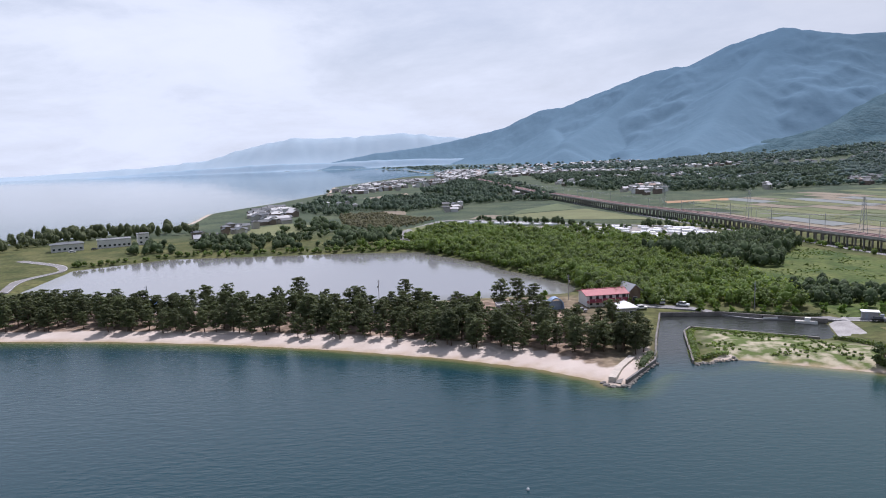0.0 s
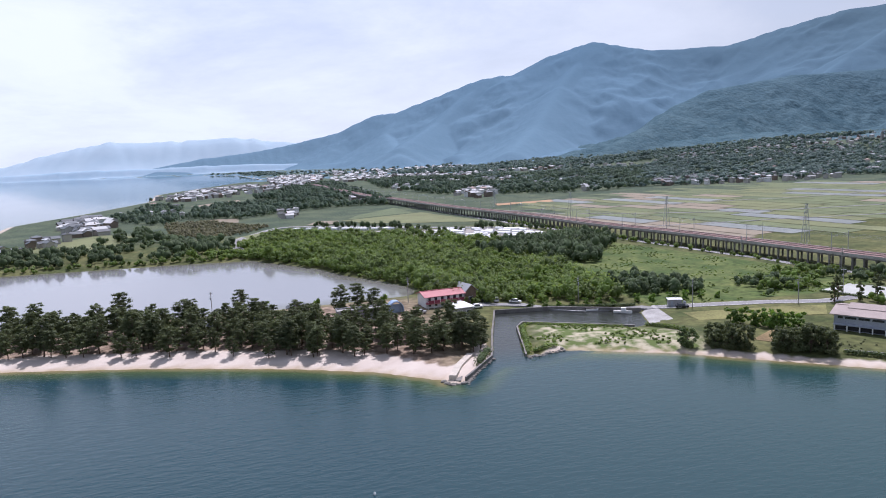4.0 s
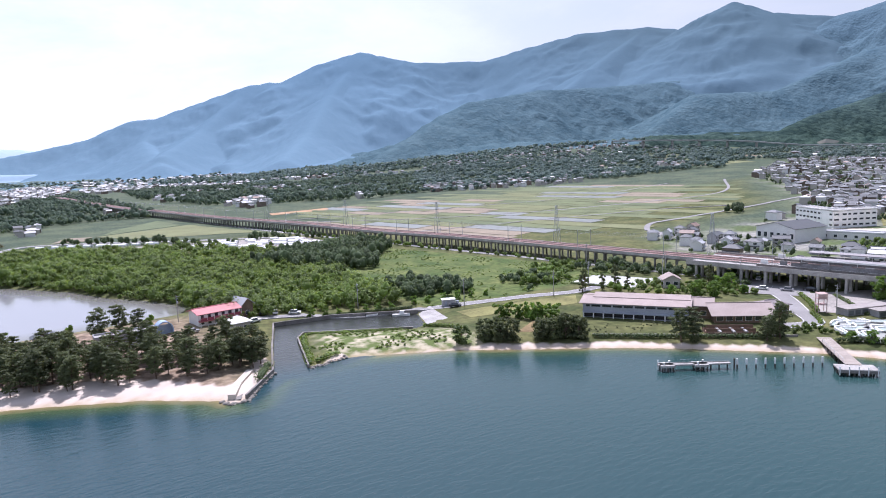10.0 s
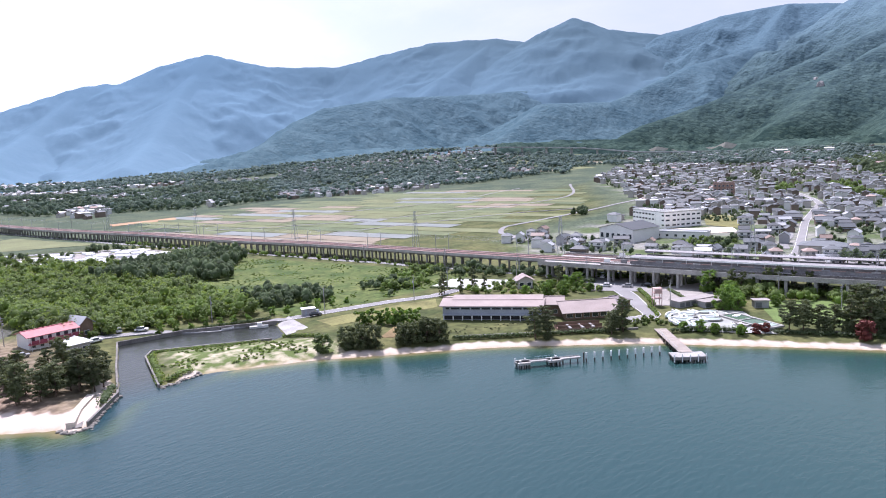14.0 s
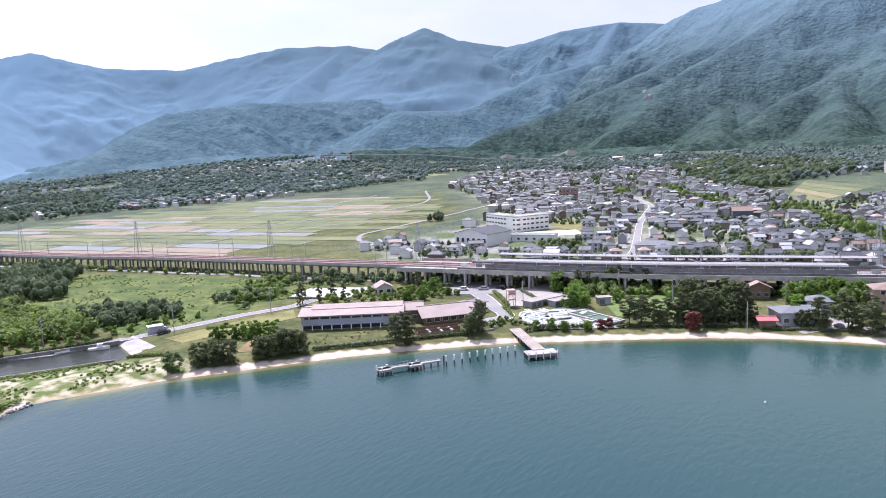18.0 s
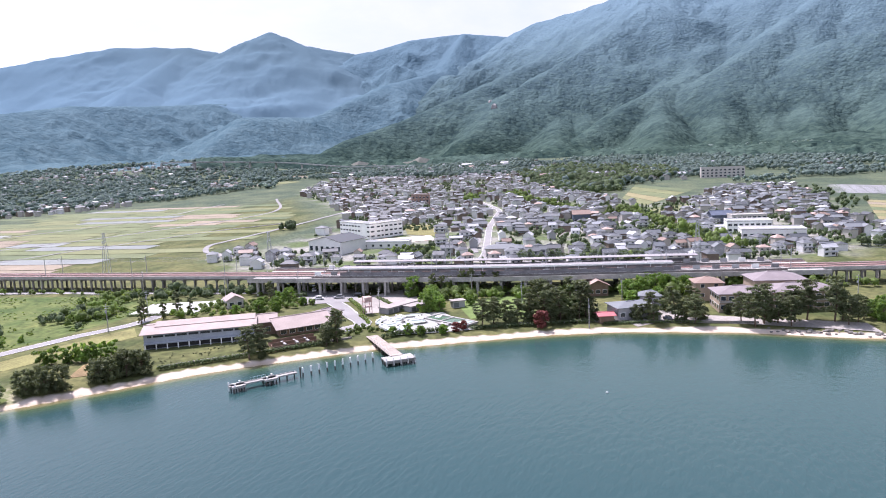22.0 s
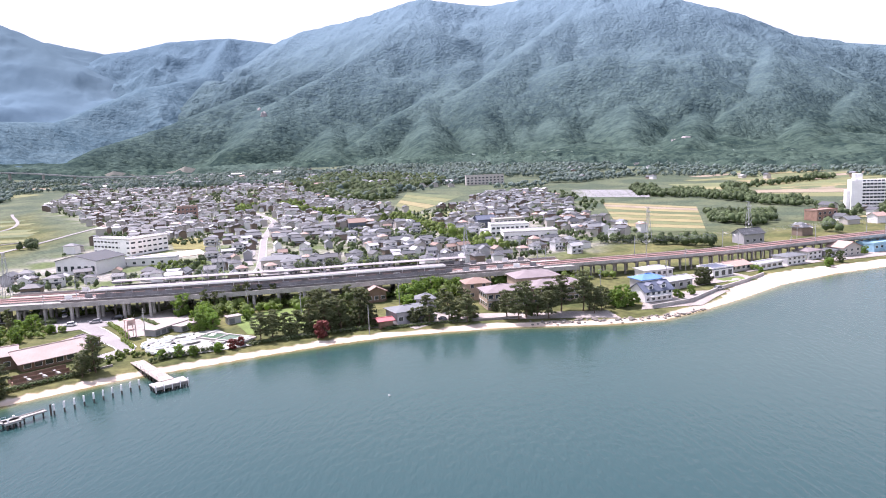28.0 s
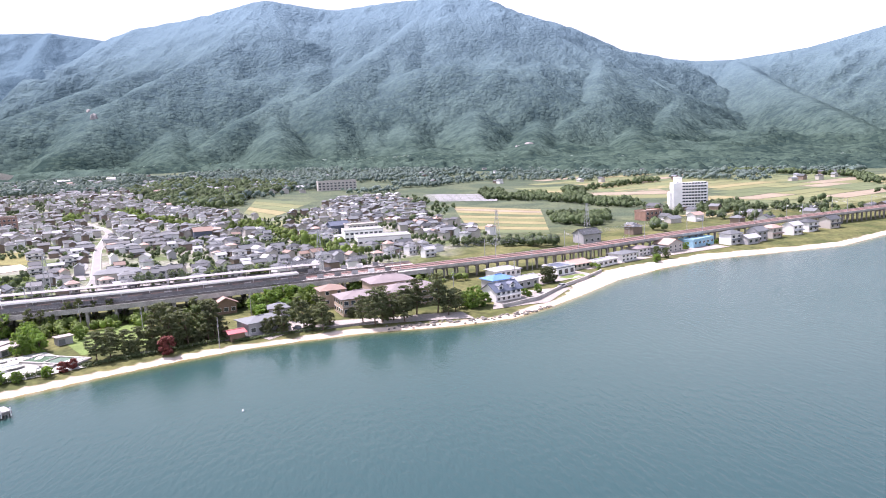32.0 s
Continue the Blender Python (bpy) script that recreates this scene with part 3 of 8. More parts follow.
    ln(add(stand, 2.0, add(cell.outputs["Distance"], -1.0, noise_of(canopy * 2.2, 2, 0.6))), bp.inputs["Height"])
    ln(bp.outputs[0], b.inputs["Normal"])
    return m


# distance haze is put into these base colours, paler and bluer farther off
FAR_BLUE = slope_material("far hills in painted haze blue", (0.37, 0.47, 0.54), (0.39, 0.485, 0.55), 0.02, 0.1)
BLUE = slope_material("wooded range in painted haze blue", (0.134, 0.214, 0.275), (0.146, 0.228, 0.29), 0.05, 0.6, (0.112, 0.19, 0.26), east=(0.094, 0.147, 0.18))
# the middle spurs are coloured darker for a cloud shadow on them
MID = slope_material("wooded spurs tinted for haze", (0.062, 0.108, 0.13), (0.10, 0.157, 0.176), 0.07, 3.2, (0.104, 0.165, 0.208), 0.32)
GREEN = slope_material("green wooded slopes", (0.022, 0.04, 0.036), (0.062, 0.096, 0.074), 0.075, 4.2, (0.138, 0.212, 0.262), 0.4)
mountain("far_hills", "hills across the lake with haze painted into their colour", -50, 14, 4300, 4920, [[(-40, 4800, -0.5), (-30, 4800, -0.3), (-24, 4800, -0.05), (-19.6, 4800, 0.3), (-16.1, 4800, 1.28), (-13, 4800, 1.85), (-9.4, 4800, 1.75), (-4.2, 4800, 1.98), (-0.3, 4800, 1.5), (5, 4800, 1.2)]], 1.5, 0, FAR_BLUE, step=0.2, rows=60, seed=1, grain=0, warp=0.25, ragged=0.3)
LOW_SHORE = slope_material("shore strip in painted haze grey", (0.30, 0.41, 0.50), (0.34, 0.44, 0.52), 0.03, 0.5)
mountain("low_shore", "low wooded shore across the lake with haze painted into its colour", -30, 12, 3900, 4400, [[(-28, 4250, -0.5), (-24, 4250, -0.42), (-19, 4250, -0.25), (-15, 4250, -0.1), (-11, 4250, -0.16), (-7, 4250, -0.08), (-2, 4250, -0.1), (4, 4250, -0.3)]], 0.6, 0, LOW_SHORE, rows=40, seed=5, grain=4, warp=0.1)
mountain("long_range", "long wooded mountain range behind the plain with haze painted into its colour", -14, 69, 1900, 4900, [
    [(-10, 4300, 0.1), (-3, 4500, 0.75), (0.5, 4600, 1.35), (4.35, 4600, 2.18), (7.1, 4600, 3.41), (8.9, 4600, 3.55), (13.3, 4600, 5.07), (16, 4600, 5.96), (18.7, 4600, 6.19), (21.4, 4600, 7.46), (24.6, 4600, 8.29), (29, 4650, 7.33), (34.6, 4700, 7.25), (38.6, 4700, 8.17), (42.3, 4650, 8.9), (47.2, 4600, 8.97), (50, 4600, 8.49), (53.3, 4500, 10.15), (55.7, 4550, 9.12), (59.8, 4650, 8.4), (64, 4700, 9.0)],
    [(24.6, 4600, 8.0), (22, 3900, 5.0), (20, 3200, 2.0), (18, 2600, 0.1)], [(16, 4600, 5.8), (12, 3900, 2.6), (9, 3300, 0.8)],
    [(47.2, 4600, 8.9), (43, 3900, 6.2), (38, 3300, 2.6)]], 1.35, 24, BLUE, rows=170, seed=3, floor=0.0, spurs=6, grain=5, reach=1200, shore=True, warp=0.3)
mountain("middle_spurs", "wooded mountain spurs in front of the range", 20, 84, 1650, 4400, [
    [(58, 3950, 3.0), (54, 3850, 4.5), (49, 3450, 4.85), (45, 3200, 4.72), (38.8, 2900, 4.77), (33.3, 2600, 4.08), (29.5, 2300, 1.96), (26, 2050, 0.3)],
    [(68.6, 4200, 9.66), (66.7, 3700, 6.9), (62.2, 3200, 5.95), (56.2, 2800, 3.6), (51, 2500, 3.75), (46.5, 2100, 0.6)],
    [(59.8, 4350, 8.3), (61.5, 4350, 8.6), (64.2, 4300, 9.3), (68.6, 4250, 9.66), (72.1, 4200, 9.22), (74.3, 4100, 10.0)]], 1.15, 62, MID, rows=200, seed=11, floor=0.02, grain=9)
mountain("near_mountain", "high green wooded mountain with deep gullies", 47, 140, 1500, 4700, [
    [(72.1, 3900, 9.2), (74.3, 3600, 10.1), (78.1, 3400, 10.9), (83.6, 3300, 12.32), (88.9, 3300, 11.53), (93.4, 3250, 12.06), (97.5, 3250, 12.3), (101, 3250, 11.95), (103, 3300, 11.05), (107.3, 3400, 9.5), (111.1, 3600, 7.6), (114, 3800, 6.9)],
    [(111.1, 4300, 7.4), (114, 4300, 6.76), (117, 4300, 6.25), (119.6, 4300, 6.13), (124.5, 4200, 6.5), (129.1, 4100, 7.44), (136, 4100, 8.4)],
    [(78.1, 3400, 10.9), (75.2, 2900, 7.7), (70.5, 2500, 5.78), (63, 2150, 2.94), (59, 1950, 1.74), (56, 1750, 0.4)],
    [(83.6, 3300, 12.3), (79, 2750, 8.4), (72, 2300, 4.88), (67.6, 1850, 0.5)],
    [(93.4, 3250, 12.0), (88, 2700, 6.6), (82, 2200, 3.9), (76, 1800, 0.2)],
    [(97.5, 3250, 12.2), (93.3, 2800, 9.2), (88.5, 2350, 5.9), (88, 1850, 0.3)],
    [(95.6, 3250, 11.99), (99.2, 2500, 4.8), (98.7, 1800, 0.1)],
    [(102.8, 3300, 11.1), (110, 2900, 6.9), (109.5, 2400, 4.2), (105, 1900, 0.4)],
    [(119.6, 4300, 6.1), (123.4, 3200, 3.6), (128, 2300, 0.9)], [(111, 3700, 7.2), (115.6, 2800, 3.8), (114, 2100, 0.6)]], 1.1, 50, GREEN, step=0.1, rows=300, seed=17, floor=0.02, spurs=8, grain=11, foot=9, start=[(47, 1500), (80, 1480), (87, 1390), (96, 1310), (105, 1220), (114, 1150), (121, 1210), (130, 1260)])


# ---- building blocks ----
class Shape:
    """Collects vertices and faces of one mesh."""

    def __init__(self):
        self.v, self.f = [], []

    def add(self, verts, faces):
        k = len(self.v)
        self.v += [tuple(p) for p in verts]
        self.f += [tuple(i + k for i in f) for f in faces]
        return self

    def box(self, x, y, z, sx, sy, sz, rz=0.0):
        """A block whose base centre is x, y, z."""
        c, s = math.cos(radians(rz)), math.sin(radians(rz))
        p = []
        for dz in (0, sz):
            for dx, dy in ((-sx / 2, -sy / 2), (sx / 2, -sy / 2), (sx / 2, sy / 2), (-sx / 2, sy / 2)):
                p.append((x + dx * c - dy * s, y + dx * s + dy * c, z + dz))
        return self.add(p, [(3, 2, 1, 0), (4, 5, 6, 7), (0, 1, 5, 4), (1, 2, 6, 5), (2, 3, 7, 6), (3, 0, 4, 7)])

    def prism(self, poly, z0, z1):
        n = len(poly)
        a = sum(poly[i][0] * poly[(i + 1) % n][1] - poly[(i + 1) % n][0] * poly[i][1] for i in range(n))
        if a < 0:
            poly = poly[::-1]
        p = [(x, y, z0) for x, y in poly] + [(x, y, z1) for x, y in poly]
        return self.add(p, [tuple(range(n))[::-1], tuple(range(n, 2 * n))] + [(i, (i + 1) % n, n + (i + 1) % n, n + i) for i in range(n)])

    def rod(self, a, b, r0, r1=None, n=6):
        a, b = Vector(a), Vector(b)
        r1 = r0 if r1 is None else r1
        d = (b - a).normalized()
        u = d.orthogonal().normalized()
        w = d.cross(u)
        p = []
        for c, r in ((a, r0), (b, r1)):
            for i in range(n):
                t = 2 * math.pi * i / n
                p.append(c + (u * math.cos(t) + w * math.sin(t)) * r)
        return self.add(p, [(i, (i + 1) % n, n + (i + 1) % n, n + i) for i in range(n)] + [tuple(range(n))[::-1], tuple(range(n, 2 * n))])

    def gable(self, x, y, z, sx, sy, h, over=0.5, thick=0.18):
        """A pitched roof, ridge along x, with thickness and eaves."""
        lx, ly = sx / 2 + over, sy / 2 + over
        k = h / (sy / 2)
        e = -over * k
        top = [(-lx, -ly, e), (lx, -ly, e), (lx, 0, h), (-lx, 0, h), (lx, ly, e), (-lx, ly, e)]
        p = [(x + a, y + b, z + c + thick) for a, b, c in top] + [(x + a, y + b, z + c) for a, b, c in top]
        return self.add(p, [(0, 1, 2, 3), (3, 2, 4, 5), (7, 6, 9, 8), (8, 9, 11, 10), (0, 6, 7, 1), (5, 4, 10, 11), (1, 7, 8, 2), (2, 8, 10, 4), (0, 3, 9, 6), (3, 5, 11, 9)])

    def hip(self, x, y, z, sx, sy, h, over=0.5, thick=0.18):
        lx, ly = sx / 2 + over, sy / 2 + over
        q = max(lx - ly, 0.05)
        p = [(-lx, -ly, 0), (lx, -ly, 0), (lx, ly, 0), (-lx, ly, 0), (-q, 0, h), (q, 0, h), (-lx, -ly, -thick), (lx, -ly, -thick), (lx, ly, -thick), (-lx, ly, -thick)]
        return self.add([(x + a, y + b, z + c + thick) for a, b, c in p], [(0, 1, 5, 4), (1, 2, 5), (2, 3, 4, 5), (3, 0, 4), (0, 6, 7, 1), (1, 7, 8, 2), (2, 8, 9, 3), (3, 9, 6, 0), (9, 8, 7, 6)])

    def gable_wall(self, x, y, z, sx, sy, h, t=0.2):
        """The two triangular wall ends under a gable."""
        for s in (-1, 1):
            a, b = x + s * sx / 2, x + s * (sx / 2 - t)
            p = [(a, y - sy / 2, z), (a, y + sy / 2, z), (a, y, z + h), (b, y - sy / 2, z), (b, y + sy / 2, z), (b, y, z + h)]
            self.add(p, [(0, 1, 2), (5, 4, 3), (0, 3, 4, 1), (1, 4, 5, 2), (2, 5, 3, 0)] if s > 0 else [(2, 1, 0), (3, 4, 5), (1, 4, 3, 0), (2, 5, 4, 1), (0, 3, 5, 2)])
        return self

    def mesh(self, name, material, smooth=False):
        me = bpy.data.meshes.new(name)
        me.from_pydata(self.v, [], self.f)
        me.materials.append(material)
        if smooth:
            me.polygons.foreach_set("use_smooth", np.ones(len(me.polygons), bool))
        me.update()
        return me


def part(name, shape, material, parent, label="", smooth=False, at=None):
    me = shape if isinstance(shape, bpy.types.Mesh) else shape.mesh(name, material, smooth)
    ob = new(name, me)
    ob.parent = parent
    if at:
        ob.location = at
    if label:
        ob["label"] = label
    return ob


def thing(name, x, y, z, rz=0.0, label="", category="", group="", kind=""):
    ob = new(name)
    ob.empty_display_size = 0.5
    ob.location, ob.rotation_euler = (x, y, z), (0, 0, radians(rz))
    return tagged(ob, label, category, group, kind)


def heading(a, b):
    return math.degrees(math.atan2(b[1] - a[1], b[0] - a[0]))


def along(line, step, start=0.0):
    """Points with headings at even steps along a polyline."""
    out, left = [], start
    for i in range(len(line) - 1):
        a, b = Vector(line[i]), Vector(line[i + 1])
        L = (b - a).length
        while left <= L:
            p = a + (b - a) * (left / L)
            out.append((p.x, p.y, heading(a, b)))
            left += step
        left -= L
    return out


def smooth_line(pts, step):
    """A rounded polyline through the points (Catmull-Rom)."""
    P = [Vector(p) for p in pts]
    P = [P[0] * 2 - P[1]] + P + [P[-1] * 2 - P[-2]]
    out = []
    for i in range(1, len(P) - 2):
        a, b, c, d = P[i - 1:i + 3]
        k = max(2, int((c - b).length / step))
        for j in range(k):
            t = j / k
            out.append(0.5 * ((2 * b) + (c - a) * t + (2 * a - 5 * b + 4 * c - d) * t * t + (3 * b - a - 3 * c + d) * t ** 3))
    out.append(P[-2])
    return [tuple(p) for p in out]


def ribbon(line, w0, w1, z0, z1):
    """A solid band that follows a line, from offset w0 to w1 (left is plus), height z0 to z1; z may be a function of x, y."""
    s = Shape()
    n = len(line)
    p = []
    for i in range(n):
        a, b = line[max(i - 1, 0)], line[min(i + 1, n - 1)]
        d = Vector((b[0] - a[0], b[1] - a[1])).normalized()
        nx, ny = -d.y, d.x
        x, y = line[i][:2]
        lo = z0(x, y) if callable(z0) else z0
        hi = z1(x, y) if callable(z1) else z1
        p += [(x + nx * w0, y + ny * w0, lo), (x + nx * w1, y + ny * w1, lo), (x + nx * w1, y + ny * w1, hi), (x + nx * w0, y + ny * w0, hi)]
    f = [(0, 1, 2, 3), (4 * n - 1, 4 * n - 2, 4 * n - 3, 4 * n - 4)]
    for i in range(n - 1):
        for j in range(4):
            f.append((4 * i + j, 4 * i + 4 + j, 4 * i + 4 + (j + 1) % 4, 4 * i + (j + 1) % 4))
    return s.add(p, f)


# ---- foliage ----
def leaves(rng, clumps, count, size, up=0.35):
    """Leaf sprays, four corners each, spread over the shells of flattened clumps (x, y, z, rx, rz)."""
    clumps = np.asarray(clumps, float)
    c = np.repeat(clumps, count, 0)
    d = rng.normal(size=(len(c), 3))
    d /= np.linalg.norm(d, axis=1)[:, None]
    r = rng.uniform(0.55, 1.05, len(c))[:, None]
    P = c[:, :3] + d * r * np.stack([c[:, 3], c[:, 3], c[:, 4]], -1)
    nrm = d + rng.normal(size=d.shape) * 0.55
    nrm[:, 2] += up
    nrm /= np.linalg.norm(nrm, axis=1)[:, None]
    ref = rng.normal(size=d.shape)
    u = np.cross(nrm, ref)
    u /= np.linalg.norm(u, axis=1)[:, None] + 1e-9
    w = np.cross(nrm, u)
    s = size * rng.uniform(0.6, 1.35, len(c))[:, None]
    V = np.stack([P - u * s, P - w * s * 0.7, P + u * s, P + w * s * 0.7], 1).reshape(-1, 3)
    return V, np.arange(len(V)).reshape(-1, 4)


def cores(rng, clumps, shrink, sides=7, rings=4):
    """The dense inside of each clump: a dented, flattened ball of leaf mass."""
    c = np.asarray(clumps, float)
    th = np.pi * (np.arange(rings + 1) / rings)
    ph = 2 * np.pi * np.arange(sides) / sides
    T, P = np.meshgrid(th, ph, indexing="ij")
    d = np.stack([np.sin(T) * np.cos(P), np.sin(T) * np.sin(P), np.cos(T)], -1).reshape(-1, 3)
    k = shrink * rng.uniform(0.72, 1.22, (len(c), len(d), 1))
    V = c[:, None, :3] + d[None] * k * np.stack([c[:, 3], c[:, 3], c[:, 4]], -1)[:, None]
    i, j = np.meshgrid(np.arange(rings), np.arange(sides), indexing="ij")
    a, b = i * sides + j, i * sides + (j + 1) % sides
    F = np.stack([a, a + sides, b + sides, b], -1).reshape(-1, 4)
    F = (F[None] + (np.arange(len(c)) * len(d))[:, None, None]).reshape(-1, 4)
    return V.reshape(-1, 3), F


def leaf_mesh(name, rng, clumps, count, size, material, up=0.35, shrink=0.72):
    me = bpy.data.meshes.new(name)
    V, F = leaves(rng, clumps, count, size, up)
    V2, F2 = cores(rng, clumps, shrink)
    fill(me, np.concatenate([V, V2]), np.concatenate([F, F2 + len(V)]))
    me.materials.append(material)
    return me


def pine(seed, h):
    """A lakeside pine: leaning trunk, limbs in loose tiers, flat pads of needles that shrink towards a ragged top."""
    rng = np.random.default_rng(seed)
    ob = thing("pine_tree", 0, 0, -60, 0, "dark green lakeside pine with a leaning bare trunk", "tree", "shore pines")
    s = Shape()
    lean = rng.normal(size=2) * 0.06 * h
    pts = [Vector((lean[0] * t ** 1.5 + math.sin(t * 5 + seed) * 0.22, lean[1] * t ** 1.5 + math.cos(t * 4 + seed) * 0.22, h * t)) for t in np.linspace(0, 0.97, 7)]
    for i in range(6):
        s.rod(pts[i], pts[i + 1], 0.25 * (1 - i / 6.6) * h / 11, 0.25 * (1 - (i + 1) / 6.6) * h / 11, 7)
    clumps = []
    for t in np.linspace(0.22, 0.97, 13):
        k = min(t * 6, 5.99)
        b = pts[int(k)].lerp(pts[int(k) + 1], k - int(k))
        turn = rng.uniform(0, 6.28)
        limbs = int(rng.integers(3, 6))
        for j in range(limbs):
            if rng.uniform() < 0.15:
                continue
            a = turn + 6.28 * j / limbs + rng.normal() * 0.4
            r = 0.27 * h * math.sqrt(max(0.09, 1 - ((t - 0.52) / 0.52) ** 2)) * rng.uniform(0.5, 1.15)
            e = b + Vector((math.cos(a) * r, math.sin(a) * r, r * rng.uniform(0.0, 0.4)))
            s.rod(b, e, 0.06, 0.025, 4)
            w = (0.5 + 0.2 * r) * h / 11 * rng.uniform(0.8, 1.25)
            clumps.append((*e, w, w * rng.uniform(0.38, 0.6)))
            m = b.lerp(e, rng.uniform(0.4, 0.7))
            clumps.append((m.x + rng.normal() * 0.2, m.y + rng.normal() * 0.2, m.z + 0.2, w * 0.9, w * rng.uniform(0.35, 0.5)))
    clumps.append((*(pts[6] + Vector((0, 0, 0.1))), 0.6, 0.4))
    part("trunk", s, BARK, ob, smooth=True)
    part("crown", leaf_mesh("crown", rng, clumps, 30, 0.22, PINE, 0.6, 0.5), PINE, ob)
    return ob


def broadleaf(seed, h, w, material, label, group, leaf=0.25, n=52, count=50, name="broadleaf_tree"):
    rng = np.random.default_rng(seed)
    ob = thing(name, 0, 0, -60, 0, label, "tree", group)
    s = Shape()
    top = Vector((rng.normal() * 0.2, rng.normal() * 0.2, h * 0.55))
    s.rod((0, 0, 0), top, 0.022 * h, 0.012 * h, 7)
    clumps = []
    for i in range(n):
        a, q = rng.uniform(0, 6.28), rng.uniform(0, 1) ** 0.6
        zz = rng.uniform(0.05, 0.95)
        ww = w * math.sqrt(max(0.05, 1 - (abs(zz - 0.5) / 0.55) ** 2))
        e = Vector((math.cos(a) * q * ww, math.sin(a) * q * ww, h * zz))
        if i % 3 == 0:
            s.rod(top * rng.uniform(0.5, 1), e, 0.007 * h, 0.003 * h, 5)
        k = rng.uniform(0.13, 0.27) * w + 0.2
        clumps.append((*e, k, k * 0.8))
    part("trunk", s, BARK, ob, smooth=True)
    part("crown", leaf_mesh("crown", rng, clumps, count, leaf, material, 0.35, 0.5), material, ob)
    return ob


def scatter(poly, gap, rng, jitter=0.45):
    """Spots in a polygon on a jittered grid."""
    xs, ys = [p[0] for p in poly], [p[1] for p in poly]
    X, Y = np.meshgrid(np.arange(min(xs), max(xs), gap), np.arange(min(ys), max(ys), gap))
    X = X + (np.arange(X.shape[0]) % 2)[:, None] * gap / 2
    X, Y = X.ravel() + rng.uniform(-jitter, jitter, X.size) * gap, Y.ravel() + rng.uniform(-jitter, jitter, Y.size) * gap
    k = inside(X, Y, poly)
    return np.stack([X[k], Y[k]], -1)


def plant(kinds, spots, rng, lo=0.8, hi=1.2):
    for x, y in spots:
        k = kinds[int(rng.integers(len(kinds)))]
        s = rng.uniform(lo, hi)
        o = copy_thing(k, pose(x, y, gz(x, y) - 0.05, 0, 0, rng.uniform(0, 360)))
        o.scale = (s * rng.uniform(0.9, 1.1), s * rng.uniform(0.9, 1.1), s)


def thicket(name, label, spots, rng, material, hlo, hhi, wide, count, leaf, category="bushes", rough=False, dense=0.7):
    """A mass of bushes or far trees in one mesh: each a few lumps of leaf sprays."""
    spots = np.asarray(spots)
    z = ground_z(spots[:, 0], spots[:, 1])
    h = rng.uniform(hlo, hhi, len(spots)) * (0.5 + 1.0 * fbm(spots[:, 0] / 26, spots[:, 1] / 26, 3, 5))
    lumps = []
    for k in range(3):
        ox, oy = rng.normal(size=(2, len(spots))) * h * wide * 0.35
        top = h * rng.uniform(0.45, 0.72, len(spots))
        lumps.append(np.stack([spots[:, 0] + ox, spots[:, 1] + oy, z + top * (0.8 if k else 1.0), h * wide * rng.uniform(0.55, 0.85, len(spots)), h * 0.42], -1))
    lumps = np.concatenate(lumps)
    V, F = leaves(rng, lumps, count, leaf, 1.0)
    V2, F2 = cores(rng, lumps[:len(spots) * (1 if rough else 3)], dense, 6 if rough else 7, 3 if rough else 4)
    me = bpy.data.meshes.new(name)
    fill(me, np.concatenate([V, V2]), np.concatenate([F, F2 + len(V)]))
    me.materials.append(material)
    return tagged(new(name, me), label, category, kind="stuff")


PROTOTYPES = []
PINES = [pine(i, h) for i, h in enumerate((12.5, 11, 13.5, 10, 12, 9))]
GREENS = [broadleaf(20 + i, h, w, LEAF, "bright green rounded deciduous tree", "garden trees") for i, (h, w) in enumerate(((7, 3.2), (5, 2.6), (8.5, 3.4)))]
DARKS = [broadleaf(30 + i, h, w, LEAF_DARK, "dark green evergreen tree with dense crown", "evergreen trees", 0.28) for i, (h, w) in enumerate(((10, 3.8), (8, 3.6), (12, 4.6)))]
CEDARS = [broadleaf(40 + i, h, w, PINE, "dark green pointed conifer tree", "conifers", 0.3, 30, 40, "conifer") for i, (h, w) in enumerate(((9, 1.7), (11, 2.0)))]
SMALLS = [broadleaf(50 + i, h, w, LEAF, "small round roadside tree", "roadside trees", 0.25, 14, 36, "small_tree") for i, (h, w) in enumerate(((3.4, 1.7), (2.8, 1.5)))]
SPREADS = [broadleaf(80 + i, h, w, PINE, "low dark conifer with branches down to the ground", "shore conifers", 0.22, 64, 50, "conifer") for i, (h, w) in enumerate(((8, 3.6), (7, 3.9), (9, 3.8)))]
PROTOTYPES += SPREADS + PINES + GREENS + DARKS + CEDARS + SMALLS
RED_TREE = broadleaf(77, 6, 2.6, mat("dark red leaves", (0.16, 0.045, 0.035), 0.7, vary=0.4, scale=0.2, fine=2), "dark red-leaved maple beside the beach", "garden trees")
PROTOTYPES += [RED_TREE]


